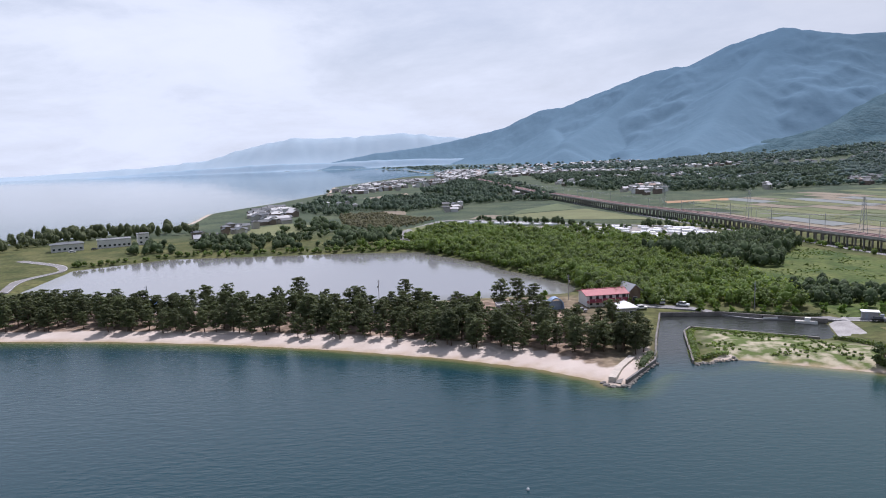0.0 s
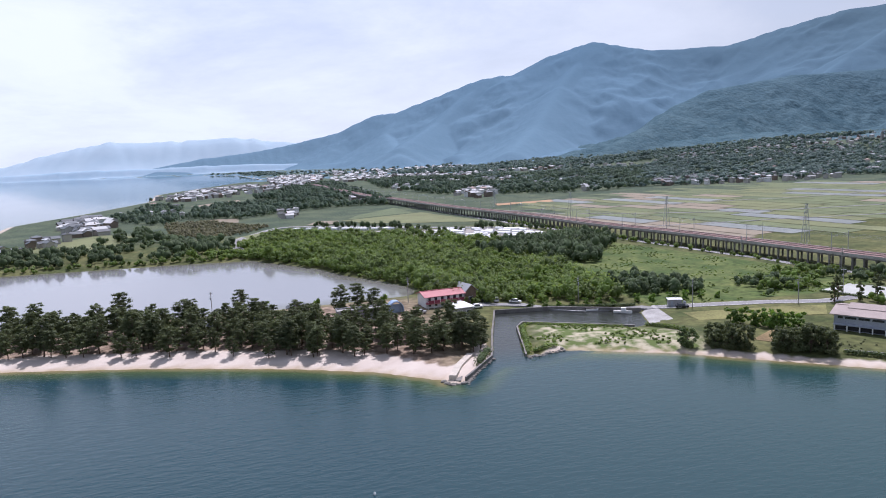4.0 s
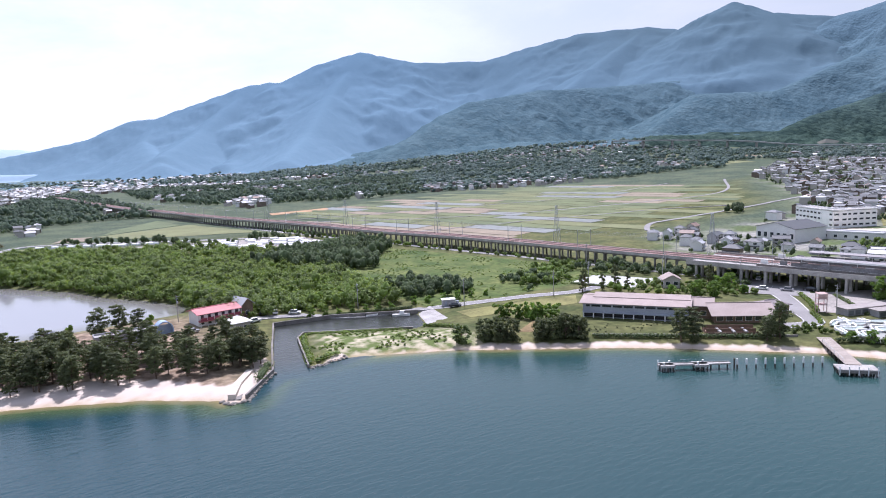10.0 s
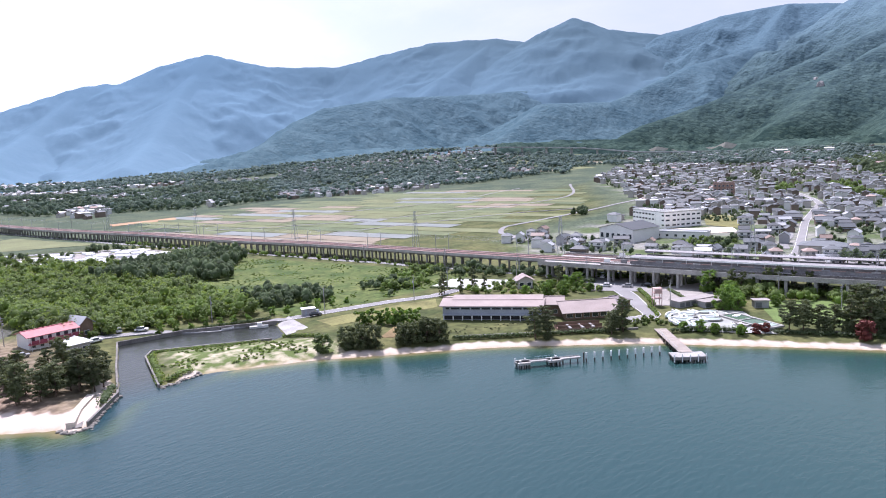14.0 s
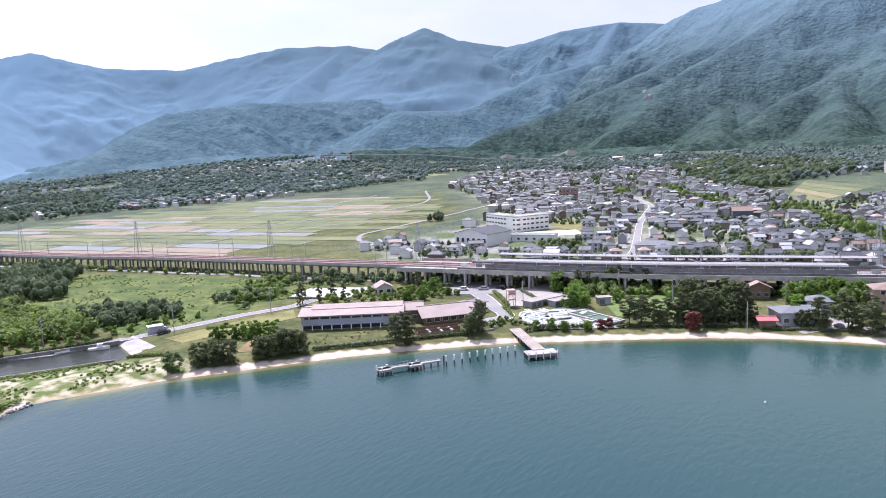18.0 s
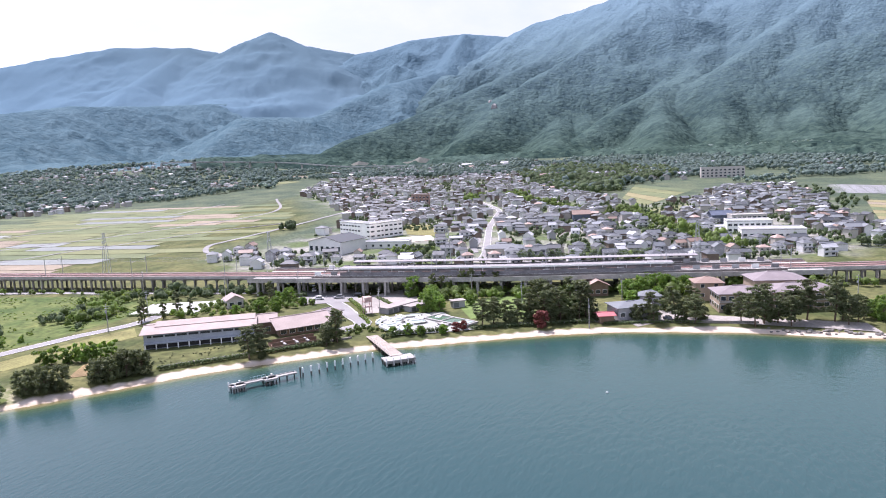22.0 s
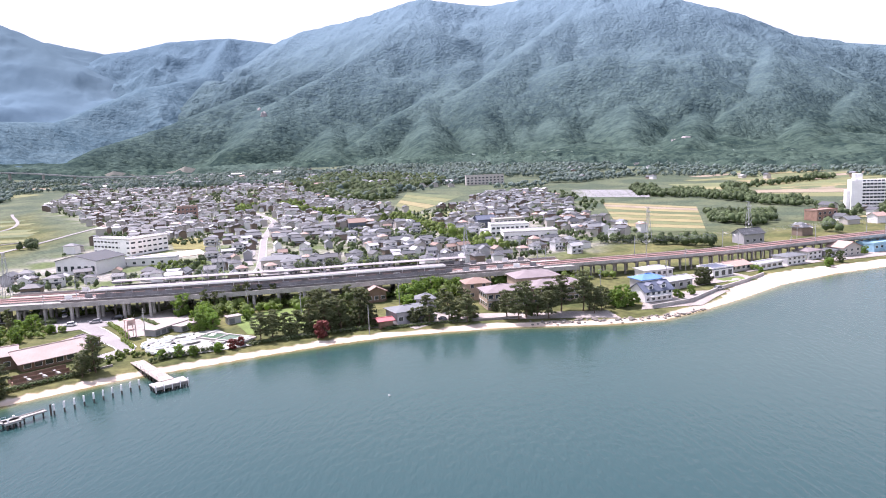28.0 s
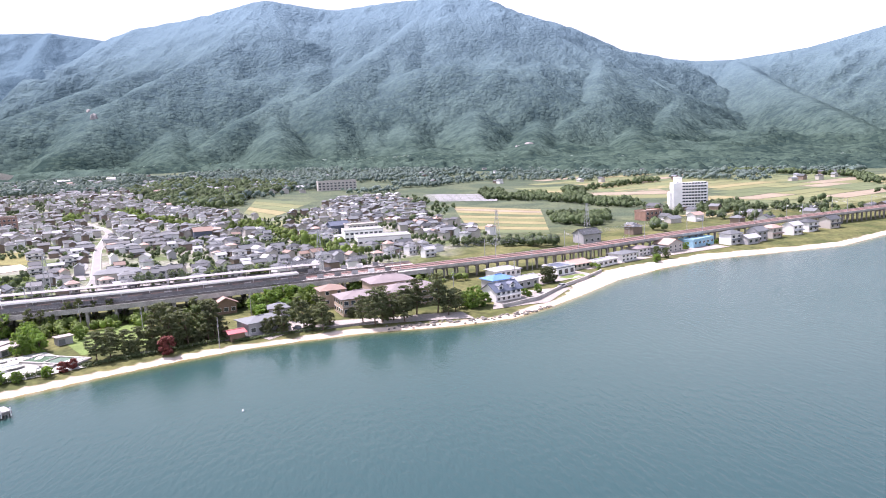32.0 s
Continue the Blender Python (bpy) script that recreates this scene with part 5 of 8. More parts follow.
def paddies():
    rng = np.random.default_rng(4)
    th = radians(-77)
    ax, ay = (math.cos(th), math.sin(th)), (-math.sin(th), math.cos(th))
    for i in range(-22, 20):
        v0, v1 = i * 19.0, i * 19.0 + 17.6
        u = -900 + rng.uniform(0, 30)
        while u < 500:
            L = rng.uniform(40, 110)
            c = (260 + ax[0] * (u + L / 2) + ay[0] * (v0 + 9), 420 + ax[1] * (u + L / 2) + ay[1] * (v0 + 9))
            q = [(260 + ax[0] * a + ay[0] * b, 420 + ax[1] * a + ay[1] * b) for a, b in ((u, v0), (u + L - 1.4, v0), (u + L - 1.4, v1), (u, v1))]
            if all(inside(np.array([p[0]]), np.array([p[1]]), PADDY)[0] for p in q):
                near = math.hypot(c[0] - 230, c[1] - 330)
                pick = rng.choice(5, p=[0.32, 0.17, 0.23, 0.13, 0.15] if near > 90 else [0.15, 0.1, 0.2, 0.35, 0.2])
                field(q, int(pick))
            u += L
    field([(200, 664), (205, 690), (268, 694), (262, 668)], 5)
    for i in range(10):
        a, b = i / 10, (i + 0.92) / 10
        p, q, r, s = (447, -72), (428, -120), (586, -156), (648, -88)
        lerp = lambda m, n, t: (m[0] + (n[0] - m[0]) * t, m[1] + (n[1] - m[1]) * t)
        field([lerp(p, s, a), lerp(q, r, a), lerp(q, r, b), lerp(p, s, b)], (1, 6, 0, 6, 2, 6, 1, 6, 3, 6)[i])
    for i in range(5):
        field([(675 + i * 36, -212 + i * 4), (640 + i * 44, -300 - i * 22), (680 + i * 44, -318 - i * 22), (708 + i * 36, -208 + i * 4)], (2, 3, 1, 2, 0)[i])
    # broad fields towards the resort tower
    right = [(452, -175), (540, -235), (600, -270), (675, -296), (770, -200), (940, -200), (1170, -325), (1054, -470), (1040, -620), (800, -760), (560, -520), (470, -330)]
    th = radians(-62)
    ax, ay = (math.cos(th), math.sin(th)), (-math.sin(th), math.cos(th))
    for i in range(-14, 14):
        u = -520 + rng.uniform(0, 40)
        while u < 520:
            L = rng.uniform(60, 150)
            q = [(720 + ax[0] * a + ay[0] * b, -380 + ax[1] * a + ay[1] * b) for a, b in ((u, i * 27), (u + L - 2, i * 27), (u + L - 2, i * 27 + 25), (u, i * 27 + 25))]
            if all(inside(np.array([p[0]]), np.array([p[1]]), right)[0] for p in q):
                field(q, int(rng.choice([0, 1, 2, 3, 6], p=[0.25, 0.2, 0.3, 0.17, 0.08])))
            u += L
    for i in range(5):
        a, b = i / 5, (i + 0.94) / 5
        lerp = lambda m, n, t: (m[0] + (n[0] - m[0]) * t, m[1] + (n[1] - m[1]) * t)
        p, q, r, w = (600, 78), (668, 108), (836, 119), (760, 50)
        field([lerp(p, w, a), lerp(q, r, a), lerp(q, r, b), lerp(p, w, b)], (2, 6, 0, 2, 1)[i])
    field([(536, 64), (572, 71), (614, 44), (574, 39)], 2)
    field([(40, 600), (60, 560), (150, 520), (118, 640)], 2)
    field([(60, 650), (45, 608), (112, 645), (104, 720)], 1)
    field([(10, 575), (36, 570), (38, 600), (20, 610)], 3)


def road(name, label, pts, width, material=ASPHALT, lift=0.12, lines=True):
    line = smooth_line(pts, 6)
    r = tagged(new(name, ribbon(line, -width / 2, width / 2, lambda x, y: gz(x, y) - 0.6, lambda x, y: gz(x, y) + lift).mesh(name, material)), label, "road", kind="structure")
    if lines:
        for o in (-width / 2 + 0.3, width / 2 - 0.3):
            part("edge_line", ribbon(line, o - 0.07, o + 0.07, lambda x, y: gz(x, y) + lift - 0.05, lambda x, y: gz(x, y) + lift + 0.012), WHITE, r)
    return r


def yard(name, label, poly, material, lift=0.15):
    me = drape(poly, 5, lift, name, material)
    return tagged(new(name, me), label, "ground", kind="structure")


PALE_ROAD = mat("pale worn asphalt", (0.235, 0.23, 0.225), 0.9, vary=0.15, scale=0.1, fine=2)
road("harbour_road", "grey harbour road with white edge lines", [(62, 236), (78, 231), (96, 219), (113, 214.5), (122, 208), (153, 199), (170, 194), (196, 196), (214, 190)], 5.0, PALE_ROAD)
road("viaduct_road", "narrow pale road along the viaduct foot", [(120, 720), (160, 500), (180, 410), (200, 325), (213, 258), (224, 207), (232, 176), (238, 150)], 4.0, PALE_ROAD)
road("drive", "curving grey drive with white lines", [(184, 118), (191, 114.5), (196.5, 118), (203, 126), (214, 137), (223, 148), (232, 158)], 6.0, PALE_ROAD)
road("town_road", "straight pale town street", [(322, 122), (340, 126), (400, 146), (454, 164), (520, 182), (571, 198), (640, 240)], 4.6, PALE_ROAD, 0.3)
road("farm_road", "pale farm road between fields", [(300, 278), (320, 284), (324, 300), (352, 322), (390, 326), (457, 332), (549, 343), (633, 345)], 3.4, PALE_ROAD, 0.35, False)
road("town_road", "narrow pale town lane", [(344, 133), (365, 142), (393, 150), (430, 172), (469, 192)], 3.6, PALE_ROAD, 0.3, False)
road("farm_road", "pale farm road between fields", [(196, 560), (300, 480), (420, 440), (560, 430), (700, 530)], 2.8, PALE_ROAD, 0.35, False)
road("pond_road", "curving pale road behind the pond", [(-260, 400), (-218, 372), (-216, 330), (-205, 300)], 5, PALE_ROAD)
road("village_road", "curving pale road into the marsh", [(-34, 440), (-40, 478), (-27, 531), (-7, 567), (40, 545), (95, 505), (150, 470)], 6, PALE_ROAD, 0.2)
yard("tennis_court", "pale grey open court with worn surface", [(182, 209), (189, 184), (212, 190), (200, 215)], mat("pale court surface", (0.40, 0.41, 0.37), 0.9, vary=0.12, scale=0.15, fine=2))
yard("car_park", "grey asphalt car park with white bays", [(212, 152), (223, 134), (245, 150), (230, 168)], PALE_ROAD)
yard("gravel_lot", "worn pale concrete lot", [(205, 121), (226, 138), (252, 126), (216, 104)], GRAVEL)
yard("hotel_terrace", "pale worn terrace between hotel and shore", [(223, 18), (223.5, -36), (231, -33), (230, 15)], GRAVEL, 0.2)
yard("lodge_verge", "rough olive yellow grass behind the lodge garden", [(121, 198), (120, 187), (158, 178), (167, 189)], mat("dry olive grass", (0.17, 0.165, 0.06), 0.95, vary=0.35, scale=0.12, fine=1.5), 0.1)
yard("lodge_lawn", "rough brown lawn between dark conifers", [(121, 163), (131, 169), (137, 167), (125, 159)], mat("dry brown grass", (0.2, 0.145, 0.07), 0.95, vary=0.3, scale=0.2, fine=1.8), 0.1)
yard("park_lawn", "bright green lawn of the shore park", [(208, 83), (231, 99), (247, 77), (217, 62)], mat("mown lawn", (0.12, 0.175, 0.048), 0.95, vary=0.25, scale=0.12, fine=1.4), 0.1)
yard("house_lawn", "small clipped lawn before the beach houses", [(274, -87), (282, -82), (287, -93), (281, -99)], mat("mown lawn", (0.12, 0.175, 0.048)), 0.25)
yard("hotel_forecourt", "pale paved forecourt beside the hotel", [(228, 16), (214, 30), (224, 42), (240, 34)], GRAVEL)
yard("school_yard", "pale sand school yard", [(362, 206), (392, 178), (410, 190), (384, 226)], SAND, 0.3)
yard("town_lot", "dry grass lot beside the school", [(413, 208), (407, 184), (464, 210), (463, 236)], mat("dry olive grass", (0.17, 0.165, 0.06)), 0.3)
yard("beach_lane", "pale concrete seaside lane", [(232, -44), (240, -66), (262, -82), (256, -50)], GRAVEL)
yard("house_yard", "pale gravel yard between beach houses", [(262, -60), (284, -99), (299, -92), (282, -52)], GRAVEL, 0.2)
yard("house_yard", "pale gravel yard between beach houses", [(296, -100), (318, -140), (328, -134), (308, -95)], GRAVEL, 0.2)
yard("house_yard", "pale gravel yard between beach houses", [(318, -142), (336, -190), (350, -186), (330, -138)], GRAVEL, 0.2)
yard("slipway", "pale concrete slipway running into the harbour", [(107, 193.5), (112, 208.4), (119, 213), (114.5, 192.5)], CONCRETE)
yard("camp_ground", "bare sandy camp ground", [(30, 512), (128, 398), (166, 385), (160, 462)], GRAVEL)
road("farm_road", "pale farm road between fields", [(206, 420), (290, 410), (420, 380), (470, 352)], 2.2, PALE_ROAD, 0.35, False)
road("farm_road", "pale farm road between fields", [(190, 600), (330, 560), (480, 530), (640, 560)], 2.4, PALE_ROAD, 0.35, False)
yard("station_square", "pale station forecourt", [(300, 110), (318, 60), (332, 64), (316, 120)], PALE_ROAD, 0.3)
paddies()


def expressway():
    """The raised road along the mountain foot, on columns, with raw cuttings behind it."""
    rows = [(44.5, 1520, 0.5), (48, 1505, 0.41), (51, 1490, 0.27), (54, 1480, 0.1), (57, 1470, -0.25), (59, 1465, -0.42), (64, 1450, -0.55), (72, 1400, -0.75), (80, 1380, -0.95), (90, 1400, -1.1), (100, 1450, -1.15)]
    line = smooth_line([(*polar(a, r), EYE + r * math.tan(radians(e))) for a, r, e in rows], 25)
    top = {(p[0], p[1]): p[2] for p in line}
    flat = [(p[0], p[1]) for p in line]
    o = thing("expressway", flat[0][0], flat[0][1], 0, 0, "pale raised expressway along the mountain foot", "road", kind="structure")
    x0, y0 = flat[0]
    loc = [(x - x0, y - y0) for x, y in flat]
    high = {(x - x0, y - y0): top[(x, y)] for x, y in flat}
    part("deck", ribbon(loc, -6, 6, lambda x, y: high[(x, y)] - 1.6, lambda x, y: high[(x, y)]), CONCRETE, o)
    for w in (-6, 5.7):
        part("parapet", ribbon(loc, w, w + 0.3, lambda x, y: high[(x, y)] - 1.6, lambda x, y: high[(x, y)] + 1.1), WALLS_PALE, o)
    for i, (x, y) in enumerate(loc):
        if i % 2 == 0:
            part("column", Shape().box(x, y, -5, 3, 4, high[(x, y)] + 3.6, i * 2), CONCRETE, o)
    for a, w, h in ((54.2, 90, 10), (57.4, 60, 8), (59.6, 60, 15), (64.6, 60, 19), (66.2, 50, 8)):
        x, y = polar(a, 1525)
        s = Shape()
        n = 6
        p = [(-w + 2 * w * i / n, -14, -30) for i in range(n + 1)] + [(-w + 2 * w * i / n, 10, 2 + h * (1 - abs(2 * i / n - 1.0)) ** 0.8 * (0.8 + 0.2 * math.sin(i * 2.3))) for i in range(n + 1)] + [(-w + 2 * w * i / n, 40, -30) for i in range(n + 1)]
        s.add(p, [(r * (n + 1) + i, r * (n + 1) + i + 1, (r + 1) * (n + 1) + i + 1, (r + 1) * (n + 1) + i) for r in range(2) for i in range(n)])
        tagged(new("hill_cutting", s.mesh("hill_cutting", mat("raw tan earth", (0.36, 0.34, 0.28), 0.95, vary=0.25, scale=0.06, fine=0.6))), "raw tan earth cutting above the expressway", "slope", kind="structure").matrix_world = pose(x, y, EYE - 16, 0, 0, -a)
    for a, r, w in ((68.4, 1330, 18), (71.5, 1330, 14)):
        x, y = polar(a, r)
        d = thing("depot", x, y, ground_z(x, y).item(), -a, "long low white depot building below the expressway", "building", "depots")
        part("wall", Shape().box(0, 0, -2, w, 14, 8), WALLS_PALE, d)
        part("roof", Shape().gable(0, 0, 6, w, 14, 1.6, 0.5), WALLS_PALE, d)
        part("door", Shape().box(0, -7.05, 0, 6, 0.2, 4.2), STEEL, d)


WALLS_PALE = mat("pale grey concrete paint", (0.52, 0.52, 0.51), 0.8, vary=0.15, scale=0.1, fine=1.5)
expressway()


def solar_farm():
    c = [(820, -73), (758, -149), (671, -136), (712, -75)]
    panel = mat("dull blue grey solar glass", (0.24, 0.245, 0.25), 0.55, vary=0.2, scale=0.3, fine=2)
    for i in range(9):
        t = (i + 0.5) / 9
        a = (c[3][0] + (c[0][0] - c[3][0]) * t, c[3][1] + (c[0][1] - c[3][1]) * t)
        b = (c[2][0] + (c[1][0] - c[2][0]) * t, c[2][1] + (c[1][1] - c[2][1]) * t)
        m = ((a[0] + b[0]) / 2, (a[1] + b[1]) / 2)
        L = math.hypot(b[0] - a[0], b[1] - a[1])
        o = thing("solar_row", m[0], m[1], gz(*m), heading(a, b), "long row of grey solar panels on steel legs", "solar panels", "solar rows")
        n = 8
        for k in range(n):
            x = -L / 2 + (k + 0.5) * L / n
            part("panel", Shape().add([(x - L / n * 0.47, -1.1, 0.35), (x + L / n * 0.47, -1.1, 0.35), (x + L / n * 0.47, 1.1, 0.85), (x - L / n * 0.47, 1.1, 0.85), (x - L / n * 0.47, -1.1, 0.45), (x + L / n * 0.47, -1.1, 0.45), (x + L / n * 0.47, 1.1, 0.95), (x - L / n * 0.47, 1.1, 0.95)],
                 [(3, 2, 1, 0), (4, 5, 6, 7), (0, 1, 5, 4), (1, 2, 6, 5), (2, 3, 7, 6), (3, 0, 4, 7)]), panel, o)
            part("leg", Shape().box(x, 0.6, -0.8, 0.2, 0.2, 1.5), STEEL, o)


solar_farm()


def bay_lines():
    c = thing("parking_bays", 226, 146, gz(226, 146) + 0.17, -62, "white painted parking bay lines", "marking")
    for i in range(11):
        part("bay_line", Shape().box(-12 + i * 2.5, 6, 0, 0.14, 4.6, 0.012), WHITE, c)
        part("bay_line", Shape().box(-12 + i * 2.5, 14, 0, 0.14, 4.6, 0.012), WHITE, c)


bay_lines()


# ---- houses ----
ROOFS = [mat("dark grey roof tiles", (0.07, 0.078, 0.084), 0.6, vary=0.25, scale=0.4, fine=5, rand=0.9),
         mat("mid grey roof tiles", (0.135, 0.148, 0.155), 0.65, vary=0.25, scale=0.4, fine=5, rand=0.9),
         mat("brown roof tiles", (0.21, 0.15, 0.12), 0.6, vary=0.25, scale=0.4, fine=5, rand=0.8),
         mat("pale metal roofing", (0.38, 0.39, 0.40), 0.45, vary=0.15, scale=0.3, fine=3, rand=0.6),
         mat("pale terracotta tiles", (0.34, 0.25, 0.21), 0.65, vary=0.2, scale=0.4, fine=5, rand=0.5)]
WALLS = [mat("cream render", (0.43, 0.41, 0.375), 0.85, vary=0.12, scale=0.3, fine=3, rand=0.5),
         mat("white siding", (0.66, 0.66, 0.65), 0.7, vary=0.1, scale=0.3, fine=3, rand=0.3),
         mat("brown timber walls", (0.19, 0.15, 0.12), 0.85, vary=0.25, scale=0.4, fine=4, rand=0.7),
         mat("grey siding", (0.33, 0.33, 0.34), 0.75, vary=0.15, scale=0.3, fine=3, rand=0.5)]
WINDOW = glass_mat()
ROOF_WORDS = ["dark grey tiled", "grey tiled", "brown tiled", "pale metal", "terracotta tiled"]
WALL_WORDS = ["cream walls", "white siding", "brown timber walls", "grey siding"]


def house(seed, w, d, h, roof, wall, hip=False, porch=True):
    rng = np.random.default_rng(seed)
    o = thing("house", 0, 0, -60, 0, f"Japanese house with {ROOF_WORDS[roof]} roof and {WALL_WORDS[wall]}", "house", "village houses")
    rise = d * rng.uniform(0.22, 0.3)
    s = Shape().box(0, 0, -1.2, w, d, h + 1.2)
    if not hip:
        s.gable_wall(0, 0, h, w, d, rise)
    part("wall", s, WALLS[wall], o)
    r = Shape()
    (r.hip if hip else r.gable)(0, 0, h, w, d, rise, 0.6)
    top = part("roof", r, ROOFS[roof], o)
    part("ridge", Shape().box(0, 0, h + rise + 0.05, (w - d if hip else w) + 0.9, 0.35, 0.28), ROOFS[0], top)
    n = 0
    for z in (1.0, 3.7):
        if z + 1.3 > h:
            continue
        for x in (-w * 0.28, w * 0.2):
            wd = rng.uniform(1.4, 2.2)
            part("window", Shape().box(x, -d / 2 - 0.02, z, wd, 0.08, 1.2), WINDOW, o)
            n += 1
    part("window", Shape().box(w / 2 + 0.02, 0.4, 3.7 if h > 5 else 1.0, 0.08, 1.5, 1.1), WINDOW, o)
    part("door", Shape().box(w * 0.42, -d / 2 - 0.02, 0, 0.9, 0.08, 2.0), WALLS[2], o)
    if porch:
        part("porch_roof", Shape().add([(-w / 2, -d / 2, 2.9), (w / 2, -d / 2, 2.9), (w / 2, -d / 2 - 1.5, 2.45), (-w / 2, -d / 2 - 1.5, 2.45), (-w / 2, -d / 2, 3.05), (w / 2, -d / 2, 3.05), (w / 2, -d / 2 - 1.5, 2.6), (-w / 2, -d / 2 - 1.5, 2.6)],
                                       [(3, 2, 1, 0), (4, 5, 6, 7), (0, 1, 5, 4), (1, 2, 6, 5), (2, 3, 7, 6), (3, 0, 4, 7)]), ROOFS[roof], o)
    return o


HOUSES = [house(60, 11, 7.5, 5.6, 0, 0), house(61, 9.5, 7.5, 5.6, 1, 1, True), house(62, 12, 8, 4.4, 0, 2, True), house(63, 9, 7, 5.7, 2, 0), house(64, 8.5, 7, 5.8, 1, 3, False, False),
          house(65, 10, 8, 5.4, 0, 1, True), house(66, 13, 8, 4.0, 1, 2), house(67, 9, 7.5, 5.6, 4, 0, True), house(68, 10, 6.5, 3.4, 3, 3, False, False), house(69, 9, 7, 5.6, 3, 1, False)]
PROTOTYPES += HOUSES


def small_house(w, d, h, roof, wall, hip):
    o = thing("house", 0, 0, -60, 0, f"small Japanese house with {ROOF_WORDS[roof]} roof and {WALL_WORDS[wall]}", "house", "upper town houses")
    s = Shape().box(0, 0, -1.5, w, d, h + 1.5)
    if not hip:
        s.gable_wall(0, 0, h, w, d, d * 0.25)
    part("wall", s, WALLS[wall], o)
    r = Shape()
    (r.hip if hip else r.gable)(0, 0, h, w, d, d * 0.25, 0.6)
    part("roof", r, ROOFS[roof], o)
    return o


LIGHT = [small_house(9, 6.4, 4.8, 0, 0, True), small_house(8, 6, 5.0, 1, 3, False), small_house(9.5, 6.6, 3.6, 0, 2, True), small_house(7.5, 6, 5.0, 1, 1, True), small_house(8, 6, 4.8, 3, 0, False), small_house(8.5, 6, 4.8, 2, 0, True)]
PROTOTYPES += LIGHT


def far_houses(name, label, spots, rng, angle=24, scale=1.0, pale=0.0):
    """Houses too far to tell apart, in one mesh of walls and one of roofs."""
    spots = np.asarray(spots)
    Z = ground_z(spots[:, 0], spots[:, 1])
    boxes = {k: Shape() for k in ("w0", "w1", "w2", "r0", "r1", "r3", "r4", "r5")}
    for (x, y), z in zip(spots, Z):
        w, d, h = rng.uniform(6.5, 11) * scale, rng.uniform(5.5, 7.5) * scale, rng.choice([3.2, 4.6, 5.4])
        a = angle + (90 if rng.uniform() < 0.4 else 0) + rng.normal() * 7
        s = Shape().box(0, 0, -1.5, w, d, h + 1.5).gable_wall(0, 0, h, w, d, d * 0.25)
        r = Shape()
        (r.hip if rng.uniform() < 0.5 else r.gable)(0, 0, h, w, d, d * 0.25, 0.6)
        m = pose(x, y, z, 0, 0, a)
        wall, top = rng.choice(["w0", "w1", "w2"], p=[0.48, 0.24, 0.28]), rng.choice(["r0", "r1", "r1", "r3", "r4"], p=[0.45, 0.22, 0.22, 0.08, 0.03])
        if rng.uniform() < pale:
            top = "r5"
        boxes[wall].add([m @ Vector(p) for p in s.v], s.f)
        boxes[top].add([m @ Vector(p) for p in r.v], r.f)
    o = tagged(new(name), label, "houses", kind="stuff")
    look_up = {"w0": WALLS[0], "w1": WALLS[1], "w2": WALLS[2], "r0": ROOFS[0], "r1": ROOFS[1], "r3": ROOFS[3], "r4": ROOFS[4], "r5": WALLS_PALE}
    for k, s in boxes.items():
        if s.v:
            q = part("walls" if k[0] == "w" else "roofs", s, look_up[k], o)
            q["kind"] = "stuff"


NO_HOUSE = [[(322, 180), (322, 265), (425, 270), (430, 165)], [(593, 77), (666, 112), (840, 124), (764, 46), (684, 40)], [(407, 183), (413, 210), (465, 240), (470, 208)], [(318, 183), (370, 192), (356, 156), (326, 144)], [(531, 66), (571, 73), (620, 44), (572, 36)], [(325, 76), (352, 66), (346, 42), (334, 42)], [(365, 96), (392, 104), (400, 84), (372, 76)], [(450, 118), (478, 128), (486, 108), (458, 98)], [(400, -40), (395, 8), (490, 20), (505, -30)]]
BELTS = [[(735, 238), (648, 194), (614, 163), (568, 134)], [(520, 96), (543, 86), (517, 68), (457, 42), (396, 18), (366, 2)], [(640, 250), (690, 270), (720, 262)]]
STREET = [(322, 122), (340, 126), (400, 146), (454, 164), (520, 182), (571, 198), (640, 240)]


